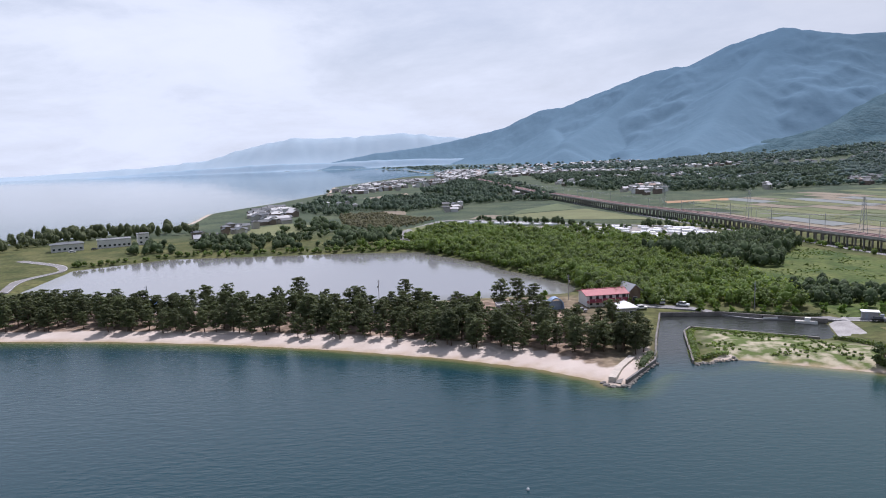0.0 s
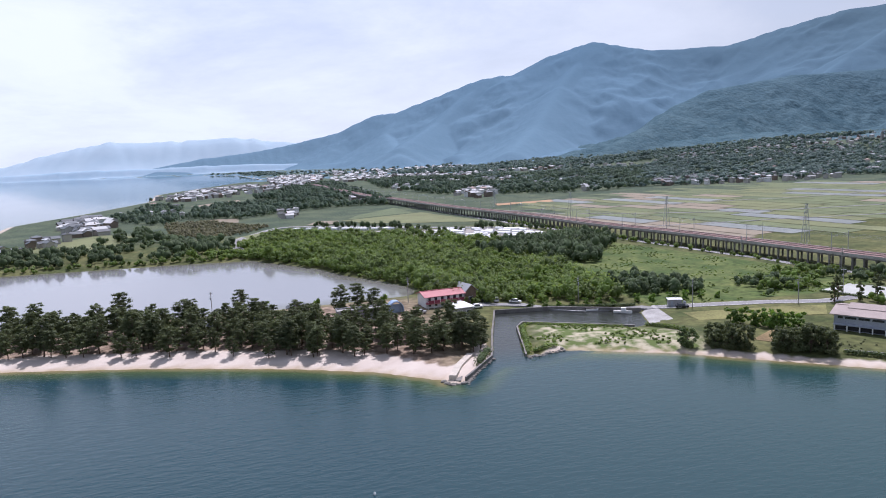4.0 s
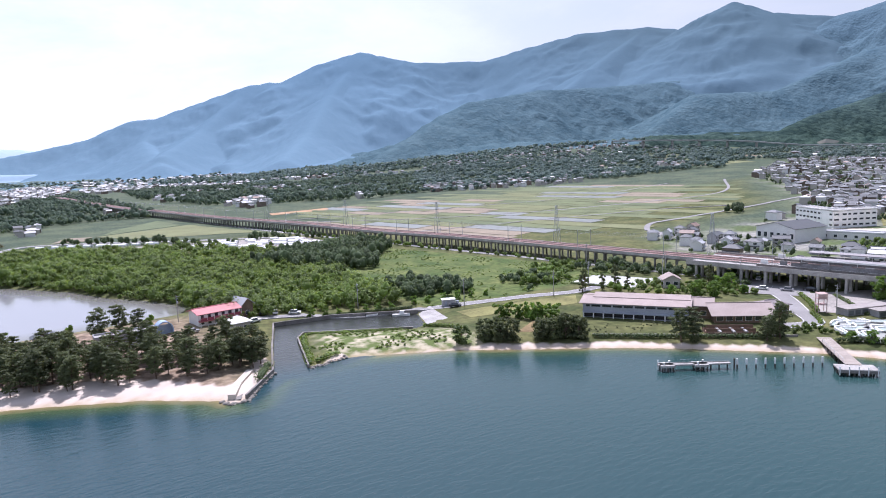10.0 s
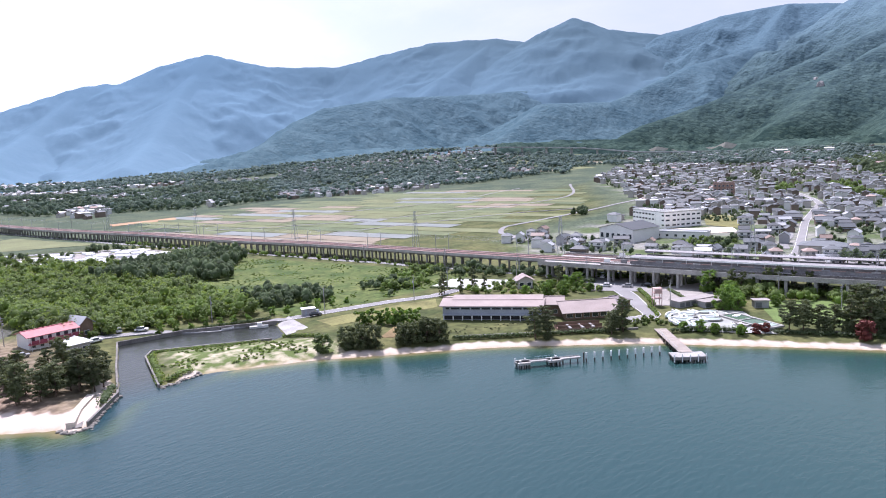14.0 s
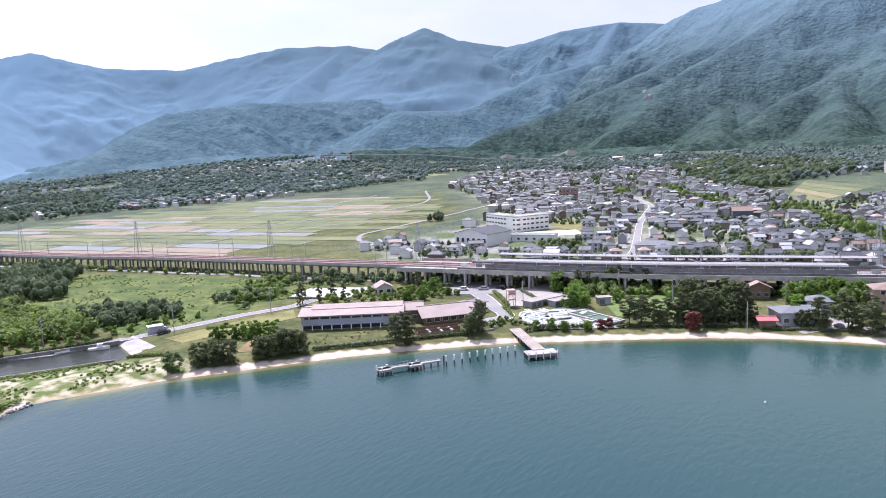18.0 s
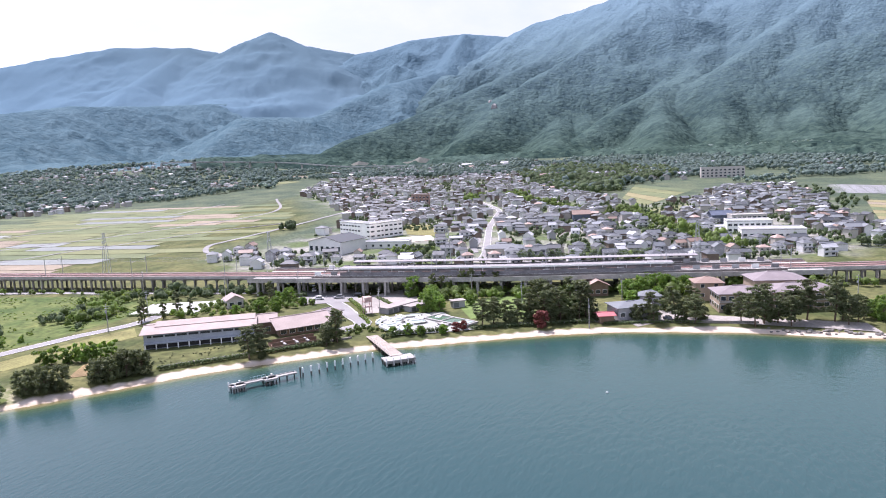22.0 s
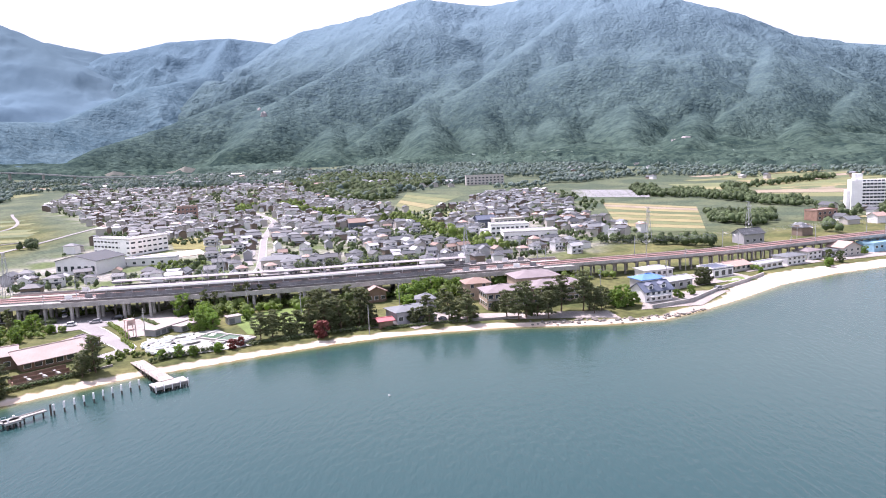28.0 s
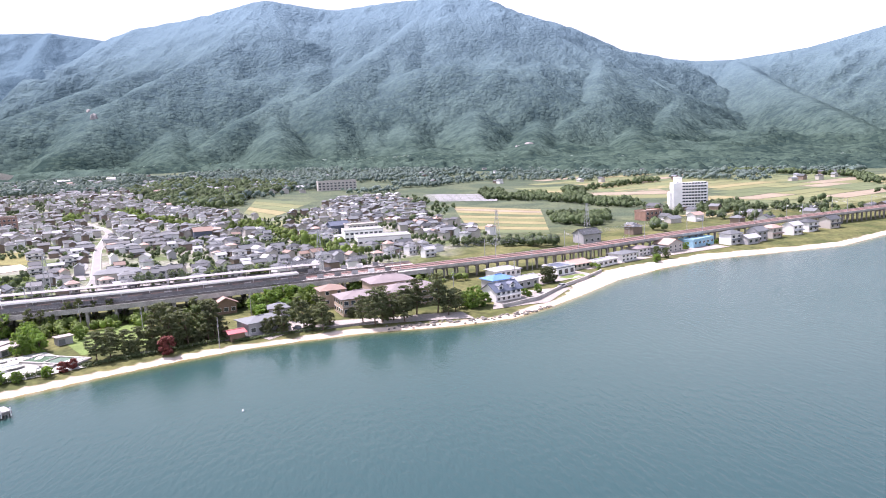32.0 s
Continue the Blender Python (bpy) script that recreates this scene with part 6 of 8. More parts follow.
def town():
    rng = np.random.default_rng(21)
    spots = scatter(TOWN, 9.3, rng, 0.36)
    d, _ = seg_dist(spots[:, 0], spots[:, 1], STREET)
    ok = d > 6
    dl, _ = seg_dist(spots[:, 0], spots[:, 1], LINE)
    ok &= dl > 24
    for z in NO_HOUSE:
        ok &= ~inside(spots[:, 0], spots[:, 1], z)
    for b in BELTS:
        ok &= seg_dist(spots[:, 0], spots[:, 1], b)[0] > 9
    # the village thins out towards the fields
    edge = signed(spots[:, 0], spots[:, 1], TOWN)
    ok &= rng.uniform(size=len(spots)) < np.clip(0.45 + edge / 60, 0.4, 0.9) * np.where(fbm(spots[:, 0] / 48, spots[:, 1] / 48, 2, 77) > 0.36, 1.0, 0.3) * np.where(spots[:, 0] > 560, 0.8, 1.0)
    spots = spots[ok]
    order = np.argsort(np.hypot(spots[:, 0], spots[:, 1]))
    near, far = spots[order[:225]], spots[order[225:]]
    for x, y in near:
        k = HOUSES[int(rng.choice(len(HOUSES), p=[0.17, 0.13, 0.16, 0.07, 0.1, 0.15, 0.1, 0.03, 0.04, 0.05]))]
        copy_thing(k, pose(x, y, gz(x, y), 0, 0, -65 + int(rng.integers(2)) * 90 + rng.normal() * 8)).scale = (rng.uniform(0.5, 0.78), rng.uniform(0.54, 0.74), rng.uniform(0.55, 0.82))
    for x, y in far[:8]:
        k = LIGHT[int(rng.choice(len(LIGHT), p=[0.3, 0.2, 0.15, 0.15, 0.1, 0.1]))]
        f = rng.uniform(0.8, 1.1)
        copy_thing(k, pose(x, y, gz(x, y), 0, 0, -65 + int(rng.integers(2)) * 90 + rng.normal() * 8)).scale = (f, rng.uniform(0.85, 1.05), rng.uniform(0.85, 1.05))
    far = far[8:]
    far_houses("upper_town", "crowded grey-roofed houses of the upper town", far, rng, 24, 0.68)
    free = scatter(TOWN, 5.4, rng, 0.45)
    gap = np.array([np.min(np.hypot(spots[:, 0] - x, spots[:, 1] - y)) for x, y in free])
    ds, _ = seg_dist(free[:, 0], free[:, 1], STREET)
    green = fbm(free[:, 0] / 30, free[:, 1] / 30, 2, 51)
    gardens = free[(gap > 4.3) & (ds > 6) & (signed(free[:, 0], free[:, 1], TOWN) > 4) & (rng.uniform(size=len(free)) < np.clip((green - 0.25) * 2.6, 0.2, 1.0))]
    gardens = gardens[~inside(gardens[:, 0], gardens[:, 1], [(322, 180), (322, 265), (425, 270), (430, 165)])]
    thicket("garden_trees", "small green garden trees between houses", gardens, rng, WOOD_FAR, 1.6, 4.4, 0.48, 8, 0.42, "trees")
    for b in BELTS:
        belt = [(x + rng.normal() * 4.5, y + rng.normal() * 4.5) for x, y, _ in along(b, 2.2)]
        thicket("tree_belt", "green belt of trees through the town", belt, rng, SHRUB, 3.5, 7.5, 0.5, 26, 0.42, "trees")
    front = np.concatenate([scatter([(326, 76), (350, 66), (344, 44), (336, 44)], 4.2, rng), scatter([(320, 180), (368, 190), (354, 160), (328, 148)], 6.5, rng)])
    thicket("town_shrubs", "green shrubs on open ground in the town", front, rng, SHRUB, 1.5, 4.5, 0.55, 24, 0.36)
    wedge = scatter([(1045, 334), (860, 250), (758, 205), (720, 165), (729, 122), (850, 130), (967, 80), (1100, 110), (1180, 300)], 7.5, rng)
    thicket("town_wood", "dense dark wood above the town", wedge, rng, WOOD_FAR, 6, 10, 0.72, 9, 0.8, "woods", True, 0.8)
    rowt = [(x + rng.normal(), y + rng.normal()) for x, y, _ in along([(318, 100), (332, 60), (345, 20)], 5)] + [(x + rng.normal(), y + rng.normal()) for x, y, _ in along([(392, -52), (372, -108)], 4.5)]
    thicket("hedgerow", "row of dark trees beside the viaduct", rowt, rng, WOOD_FAR, 4.5, 7, 0.42, 40, 0.5, "trees")


town()


def countryside():
    rng = np.random.default_rng(33)
    # woods that close the plain towards the mountains
    upper = [(640, 690), (830, 672), (1000, 700), (985, 490), (1030, 345), (900, 240), (770, 185), (745, 122), (830, 130), (860, 70), (800, 20), (900, -70), (1000, -170), (1180, -230),
             (1320, -145), (1700, 300), (1500, 1200), (1000, 1500), (560, 1100), (520, 830)]
    u = scatter(upper, 8.0, rng)
    u = u[(fbm(u[:, 0] / 90, u[:, 1] / 90, 3, 8) > 0.43) & (signed(u[:, 0], u[:, 1], TOWN) < -4) & (np.hypot(u[:, 0], u[:, 1]) < 1430)]
    u = u[~inside(u[:, 0], u[:, 1], [(850, -60), (770, -165), (655, -150), (700, -60)])]
    thicket("hill_woods", "broad dark green woods on the hill foot", u, rng, WOOD_HAZE, 5, 8.5, 0.78, 7, 0.9, "woods", True, 0.8)
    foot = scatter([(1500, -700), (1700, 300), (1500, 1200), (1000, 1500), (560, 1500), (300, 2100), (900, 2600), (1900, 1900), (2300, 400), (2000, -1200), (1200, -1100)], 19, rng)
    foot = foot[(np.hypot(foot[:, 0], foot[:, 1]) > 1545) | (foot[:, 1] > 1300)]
    thicket("foot_woods", "continuous woods at the mountain foot", foot, rng, WOOD_HAZE, 9, 14, 0.85, 3, 2.6, "woods", True)
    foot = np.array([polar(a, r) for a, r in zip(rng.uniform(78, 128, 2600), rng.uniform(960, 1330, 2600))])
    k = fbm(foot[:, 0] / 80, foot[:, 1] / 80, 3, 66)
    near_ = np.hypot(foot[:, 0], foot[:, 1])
    thicket("foot_clumps", "clumps of dark trees between fields and mountain", foot[(k > 0.6 - (near_ - 960) / 1500) & (signed(foot[:, 0], foot[:, 1], TOWN) < -6)], rng, WOOD_HAZE, 5, 8.5, 0.8, 6, 1.0, "woods", True, 0.8)
    far_houses("foot_hamlet", "scattered pale farmhouses below the mountain", foot[(k < 0.44)][::14], rng, 20, 0.9)
    edge = np.concatenate([scatter([(470, -20), (560, -45), (545, -56), (430, -84), (402, -60), (415, -48)], 12, rng), scatter([(560, 30), (760, 30), (790, -40), (640, -56), (560, -50)], 15, rng)])
    far_houses("field_edge_houses", "grey-roofed houses along the field edge", edge, rng, 24, 0.7)
    thicket("field_edge_trees", "green garden trees along the field edge", scatter([(470, -20), (760, 20), (790, -60), (640, -90), (545, -60), (430, -86), (402, -60)], 11, rng), rng, WOOD_FAR, 2.5, 5.5, 0.55, 12, 0.5, "trees")
    belts = [[(766, -180), (700, -206), (610, -246), (556, -240), (572, -216), (640, -192), (700, -164)], [(540, -150), (516, -186), (480, -180), (446, -152), (480, -136)], [(668, -170), (790, -160), (800, -140), (700, -130)],
             [(506, -258), (482, -280), (500, -300), (540, -312), (536, -284)], [(395, -52), (400, -62), (372, -112), (366, -106)], [(430, 310), (445, 322), (436, 330), (425, 318)]]
    for b in belts:
        thicket("tree_belt", "dark belt of trees between fields", scatter(b, 5.4, rng), rng, WOOD_FAR, 5, 8, 0.55, 16, 0.55, "trees")
    # the shore plain: clumped woods, a brown reed thicket, pale sheds and a bright village on the far shore
    west = scatter([(-105, 706), (-92, 888), (-61, 970), (-10, 1332), (87, 1576), (116, 979), (104, 767), (66, 775), (13, 748), (-48, 674)], 7.2, rng)
    k = fbm(west[:, 0] / 60, west[:, 1] / 60, 3, 2)
    away = (signed(west[:, 0], west[:, 1], [(-21, 717), (13, 733), (4, 642), (-15, 650)]) < 0) & (signed(west[:, 0], west[:, 1], [(65, 924), (107, 957), (85, 806), (62, 796)]) < 0)
    thicket("plain_woods", "mixed dark trees over the shore plain", west[(k > 0.36) & away], rng, WOOD_PLAIN_HAZE, 5, 9.5, 0.62, 9, 0.8, "woods", True, 0.8)
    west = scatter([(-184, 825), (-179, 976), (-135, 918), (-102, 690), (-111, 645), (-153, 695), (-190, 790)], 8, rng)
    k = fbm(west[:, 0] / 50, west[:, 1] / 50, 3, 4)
    thicket("plain_woods", "clumps of round trees behind the fishing sheds", west[k > 0.44], rng, WOOD_PLAIN_HAZE, 4, 8, 0.65, 12, 0.7, "woods", True, 0.8)
    far_houses("shore_village", "scattered shore houses among trees", np.concatenate([west[k < 0.36][::4], scatter([(-20, 712), (12, 728), (4, 648), (-14, 655)], 13, rng), scatter([(70, 915), (102, 945), (82, 815), (66, 805)], 22, rng)]), rng, 10, 0.7, 0.25)
    dry = scatter([(-111, 645), (-79, 665), (-44, 618), (-18, 580), (-38, 532), (-61, 507), (-93, 559)], 4.2, rng)
    thicket("reed_thicket", "brown dry reed and scrub thicket", dry, rng, REED_DRY, 1.6, 3.2, 0.8, 12, 0.5, "bushes", True, 0.8)
    near_shore = scatter([(-142, 615), (-120, 585), (-92, 533), (-60, 499), (-40, 505), (-39, 470), (-100, 492), (-130, 500)], 9, rng)
    k = fbm(near_shore[:, 0] / 24, near_shore[:, 1] / 24, 2, 9)
    thicket("far_bank_trees", "rounded dark trees between pond and reeds", near_shore[k > 0.48], rng, WOOD_FAR, 4, 8.5, 0.6, 26, 0.5)
    for q, kind in (([(-128, 938), (-76, 1041), (-68, 975), (-105, 896)], 3), ([(-81, 690), (-51, 688), (-48, 640), (-70, 643)], 3), ([(-150, 590), (-190, 500), (-120, 480), (-105, 560)], 2), ([(-20, 545), (-42, 505), (-30, 470), (5, 560)], 2)):
        field(q, kind)
    pts = scatter([(-206, 1150), (-172, 1440), (-110, 1590), (-21, 1556), (-18, 1293), (-80, 1161), (-127, 1087), (-165, 1035)], 14, rng)
    far_houses("shore_village", "pale roofed village strung along the far shore", pts[fbm(pts[:, 0] / 40, pts[:, 1] / 40, 2, 3) > 0.38], rng, 10, 0.9, 0.45)
    thicket("shore_trees", "small dark trees between the shore houses", scatter([(-212, 1080), (-172, 1440), (-110, 1590), (-60, 1250), (-165, 1035)], 30, rng), rng, WOOD_PLAIN_HAZE, 4, 7, 0.7, 9, 0.8, "trees", True, 0.8)
    pts = scatter([(-36, 1494), (-73, 2167), (0, 2500), (110, 2300), (74, 1794), (28, 1419)], 19, rng)
    far_houses("shore_town", "distant white and grey shore town", pts, rng, 15, 0.95, 0.5)
    pts = scatter([(90, 1600), (110, 1980), (640, 1850), (620, 1480), (500, 1400), (330, 1600), (170, 1580)], 26, rng)
    far_houses("plain_town", "pale houses and sheds across the open plain", pts[fbm(pts[:, 0] / 80, pts[:, 1] / 80, 2, 6) > 0.4], rng, 15, 1.15, 0.55)
    # inland of the viaduct: one belt of woods with a hamlet in it, then a pale open plain
    east = scatter([(150, 1168), (165, 1560), (300, 1560), (476, 1277), (600, 1100), (440, 800), (350, 770), (310, 797), (263, 830), (225, 800), (207, 872), (178, 964)], 8.2, rng)
    k = fbm(east[:, 0] / 90, east[:, 1] / 90, 3, 14)
    away = signed(east[:, 0], east[:, 1], [(202, 877), (270, 1020), (289, 962), (250, 800), (215, 770)]) < 0
    thicket("valley_woods", "dark woods beyond the fields", east[(k > 0.4) & away], rng, WOOD_PLAIN_HAZE, 6, 10, 0.62, 8, 0.95, "woods", True, 0.8)
    far_houses("valley_village", "scattered village houses among woods", np.concatenate([east[k < 0.36][::8], scatter([(205, 870), (270, 1000), (280, 950), (240, 800), (215, 785)], 16, rng)]), rng, 30, 0.85, 0.25)
    pts = scatter([(430, 790), (600, 690), (640, 700), (620, 790), (500, 890)], 15, rng)
    far_houses("field_village", "grey-roofed farm village behind the paddies", pts, rng, 30, 0.72)
    pts = scatter([(520, 850), (640, 720), (900, 720), (1150, 1000), (1150, 1400), (800, 1350)], 30, rng)
    far_houses("hillside_villas", "white and grey villas scattered on the wooded hillside", [p for p in pts if rng.uniform() < 0.4], rng, 20, 0.72)
    pts = scatter([(150, 1950), (100, 2900), (900, 2900), (1000, 2000), (500, 1900)], 48, rng)
    far_houses("plain_town", "distant pale town on the plain", [p for p in pts if rng.uniform() < 0.75], rng, 15, 1.5, 0.6)
    pts = scatter([(60, 1900), (-60, 2500), (-200, 3200), (600, 3400), (1300, 2700), (1100, 1900)], 52, rng)
    thicket("plain_trees", "distant dark tree lines on the plain", [p for p in pts if rng.uniform() < 0.3], rng, WOOD_HAZE, 7, 12, 1.2, 5, 2.2, "woods", True, 0.85)
    head = scatter([(-420, 3640), (-240, 3320), (-110, 2600), (0, 2700), (-100, 3500)], 34, rng)
    thicket("headland_woods", "low dark wooded headland in the lake", head, rng, WOOD_HAZE, 7, 12, 1.2, 4, 2.4, "woods", True)
    pts = scatter([(395, -150), (450, -165), (560, -255), (480, -330), (470, -420), (430, -300)], 19, rng)
    far_houses("tower_village", "scattered low houses near the resort tower", [p for p in pts if rng.uniform() < 0.4], rng, 28)
    pts = scatter([(400, -170), (540, -230), (560, -290), (520, -330), (640, -560), (600, -620), (440, -330)], 11, rng)
    k = fbm(pts[:, 0] / 45, pts[:, 1] / 45, 2, 31)
    thicket("roadside_woods", "dark clumps of trees near the resort tower", pts[k > 0.55], rng, WOOD_FAR, 5, 8.5, 0.55, 14, 0.7, "trees")
    for b in ([(640, -205), (760, -225), (900, -390), (880, -400), (750, -245), (640, -222)], [(700, -560), (860, -640), (1050, -570), (1060, -590), (860, -665), (700, -585)]):
        thicket("tree_belt", "dark belt of trees between fields", scatter(b, 8, rng), rng, WOOD_FAR, 6, 9, 0.55, 8, 0.9, "trees")
    pts = scatter([(900, 240), (1030, 345), (1010, 690), (1250, 700), (1330, 300), (1150, 60), (900, 60)], 28, rng)
    far_houses("woodland_houses", "pale houses half hidden in the hill woods", [p for p in pts if rng.uniform() < 0.6], rng, 20, 1.1)
    pines = scatter([(-335, 500), (-300, 545), (-205, 545), (-200, 520), (-262, 505), (-300, 440), (-285, 400), (-330, 380), (-372, 400)], 9.5, rng)
    thicket("far_shore_pines", "dark row of pines on the far shore", pines, rng, PINE, 7, 11, 0.42, 18, 0.55, "trees")
    low = scatter([(-250, 340), (-215, 300), (-195, 262), (-330, 300), (-330, 380)], 9, rng)
    thicket("spit_pines", "dark pines at the root of the spit", low, rng, PINE, 9, 13, 0.4, 18, 0.55, "trees")
    pts = scatter([(-193, 642), (-215, 720), (-196, 755), (-166, 699), (-146, 597), (-163, 576)], 10.5, rng)
    far_houses("fishing_village", "grey and white fishing sheds by the far shore", pts, rng, 35, 1.05, 0.3)
    pts = scatter([(-190, 480), (-195, 560), (-165, 570), (-150, 500)], 14, rng)
    far_houses("fishing_village", "low shore houses beside the pine row", pts, rng, 35, 0.75, 0.2)
    strip = [(x + rng.normal() * 1.5, y + rng.normal() * 1.5) for x, y, _ in along([(16, 560), (60, 520), (110, 462), (140, 480), (168, 440)], 6)]
    thicket("camp_trees", "rounded dark trees round the camp ground", strip, rng, WOOD_FAR, 4, 6, 0.5, 20, 0.55, "trees")
    under = [(x + rng.normal() * 1.5 - 12, y + rng.normal() * 1.5) for x, y, _ in along([p for p in LINE if -60 < p[1] < 520], 5)]
    under = [p for p in under if not (60 < p[1] < 175)]
    thicket("viaduct_bushes", "dark bushes along the viaduct foot", under, rng, SHRUB, 1.5, 3.6, 0.6, 14, 0.4)
    open_land = scatter([(1010, 690), (990, 480), (1040, 345), (960, 60), (1250, -60), (1360, 300), (1250, 760), (1000, 1060), (760, 1000), (830, 690)], 62, rng)
    for x, y in open_land:
        if fbm(np.array([x / 90]), np.array([y / 90]), 3, 8)[0] < 0.45:
            a = rng.uniform(0, 3.1)
            c, s, w, d = math.cos(a), math.sin(a), rng.uniform(16, 34), rng.uniform(12, 22)
            field([(x + c * p * w - s * q * d, y + s * p * w + c * q * d) for p, q in ((-1, -1), (1, -1), (1, 1), (-1, 1))], int(rng.choice([0, 2, 3, 1])))
    # the villa hillside: woods in clumps, small white and grey houses between them
    hill = np.array([polar(a, r) for a, r in zip(rng.uniform(15, 53, 7500), np.sqrt(rng.uniform(900 ** 2, 2080 ** 2, 7500)))])
    hill = hill[(signed(hill[:, 0], hill[:, 1], PADDY) < -12) & (signed(hill[:, 0], hill[:, 1], TOWN) < -8)]
    k = fbm(hill[:, 0] / 130, hill[:, 1] / 130, 3, 19)
    thicket("hillside_woods", "haze-tinted woods scattered over the villa hillside", hill[k > 0.46], rng, WOOD_HAZE, 4.5, 8, 1.05, 5, 1.3, "woods", True, 0.8)
    far_houses("hillside_hamlet", "small white and grey villas among hillside woods", hill[(k <= 0.48) & (k > 0.36)][::9], rng, 20, 0.8)
    tents()


def tents():
    rng = np.random.default_rng(3)
    sheet = mat("white plastic sheeting", (0.80, 0.80, 0.78), 0.5, vary=0.06, scale=0.3, fine=2)
    def greenhouse(w, d):
        g = thing("plastic_greenhouse", 0, 0, -60, 0, "low white plastic greenhouse on sandy ground", "greenhouse", "white greenhouses")
        arc = [(d / 2 * math.cos(t), 1.1 + 1.1 * math.sin(t)) for t in np.linspace(0, math.pi, 9)]
        prof = [(d / 2, 0)] + arc + [(-d / 2, 0)]
        s = Shape()
        n = len(prof)
        s.add([(x, y, z) for x in (-w / 2, w / 2) for y, z in prof], [(i, i + 1, n + i + 1, n + i) for i in range(n - 1)] + [tuple(range(n))[::-1], tuple(range(n, 2 * n))])
        part("sheet", s, sheet, g, smooth=False)
        part("door", Shape().box(w / 2 + 0.02, 0, 0, 0.06, 1.4, 1.8), STEEL, g)
        for x in np.linspace(-w / 2 + 0.5, w / 2 - 0.5, 4):
            part("hoop", Shape().add([(x + dx, y * 1.015, z * 1.015) for dx in (-0.05, 0.05) for y, z in prof], [(i, i + 1, n + i + 1, n + i) for i in range(n - 1)]), STEEL, g)
        return g
    kinds = [greenhouse(9, 4.6), greenhouse(13, 5.2), greenhouse(7, 4)]
    PROTOTYPES.extend(kinds)
    spots = [(x, y) for x, y, _ in along([(2, 543), (34, 524), (60, 508), (96, 492)], 11)]
    spots += [tuple(p) for p in scatter([(80, 448), (128, 396), (163, 392), (160, 430), (148, 466), (104, 484)], 10.5, rng, 0.4)]
    for x, y in spots:
        copy_thing(kinds[int(rng.integers(3))], pose(x, y, gz(x, y) + 0.1, 0, 0, -35 + rng.normal() * 16)).scale = (0.75, 0.72, 0.8)


countryside()


# ---- buildings of their own ----
def inward(a, b, d):
    """The point d behind the middle of the front a-b, and the front's heading."""
    h = heading(a, b)
    return (a[0] + b[0]) / 2 - math.sin(radians(h)) * d, (a[1] + b[1]) / 2 + math.cos(radians(h)) * d, h


def windows(o, w, d, floors, count, z0, fh, ww, wh, sides="fb", frame_mat=WHITE):
    """Rows of framed windows on the named fronts: f and b (front, back), l and r (the ends)."""
    for f in range(floors):
        z = z0 + f * fh
        for s in sides:
            n = count if s in "fb" else max(2, int(count * d / w))
            span = w if s in "fb" else d
            for i in range(n):
                t = -span / 2 + (i + 0.5) * span / n
                x, y, a = {"f": (t, -d / 2, 0), "b": (t, d / 2, 0), "l": (-w / 2, t, 90), "r": (w / 2, t, 90)}[s]
                fr = part("window", Shape().box(x, y, z - 0.08, ww + 0.16, 0.16, wh + 0.16, a), frame_mat, o)
                part("pane", Shape().box(x, y, z, ww, 0.22, wh, a), WINDOW, fr)


def block(name, label, a, b, depth, h, wall, roof=None, kind="hip", rise=2.0, floors=2, count=6, fh=3.0, z0=1.0, ww=1.5, wh=1.3, sides="fr", over=0.7, category="building", extra=None, base=None):
    x, y, rz = inward(a, b, depth / 2)
    w = math.hypot(b[0] - a[0], b[1] - a[1])
    z = gz(x, y) if base is None else base
    o = thing(name, x, y, z, rz, label, category)
    s = Shape().box(0, 0, -1.0, w, depth, h + 1.0)
    if kind == "gable":
        s.gable_wall(0, 0, h, w, depth, rise)
    part("wall", s, wall, o)
    if kind == "hip":
        part("roof", Shape().hip(0, 0, h, w, depth, rise, over), roof, o)
        part("ridge", Shape().box(0, 0, h + rise + 0.08, max(w - depth, 0.4), 0.4, 0.25), roof, o)
    elif kind == "gable":
        part("roof", Shape().gable(0, 0, h, w, depth, rise, over), roof, o)
        part("ridge", Shape().box(0, 0, h + rise + 0.12, w + 2 * over, 0.4, 0.2), roof, o)
    elif kind == "side":
        q = Shape().gable(0, 0, h, depth, w, rise, over)
        part("roof", Shape().add([(-p[1], p[0], p[2]) for p in q.v], q.f), roof, o)
        q = Shape().gable_wall(0, 0, h, depth, w, rise)
        v = [(-p[1], p[0], p[2]) for p in q.v]
        part("gable_end", Shape().add(v[:6], q.f[:5]), wall, o)
        part("gable_end", Shape().add(v[6:], [tuple(i - 6 for i in f) for f in q.f[5:]]), wall, o)
    else:
        part("roof", Shape().box(0, 0, h, w + 0.3, depth + 0.3, 0.35), roof or wall, o)
        pr = Shape()
        for dx, dy, sx, sy in ((0, depth / 2, w + 0.3, 0.25), (0, -depth / 2, w + 0.3, 0.25), (w / 2, 0, 0.25, depth), (-w / 2, 0, 0.25, depth)):
            pr.box(dx, dy, h + 0.352, sx, sy, 0.5)
        part("parapet", pr, wall, o)
    if floors:
        windows(o, w, depth, floors, count, z0, fh, ww, wh, sides)
    if extra:
        extra(o, w, depth, h)
    return o


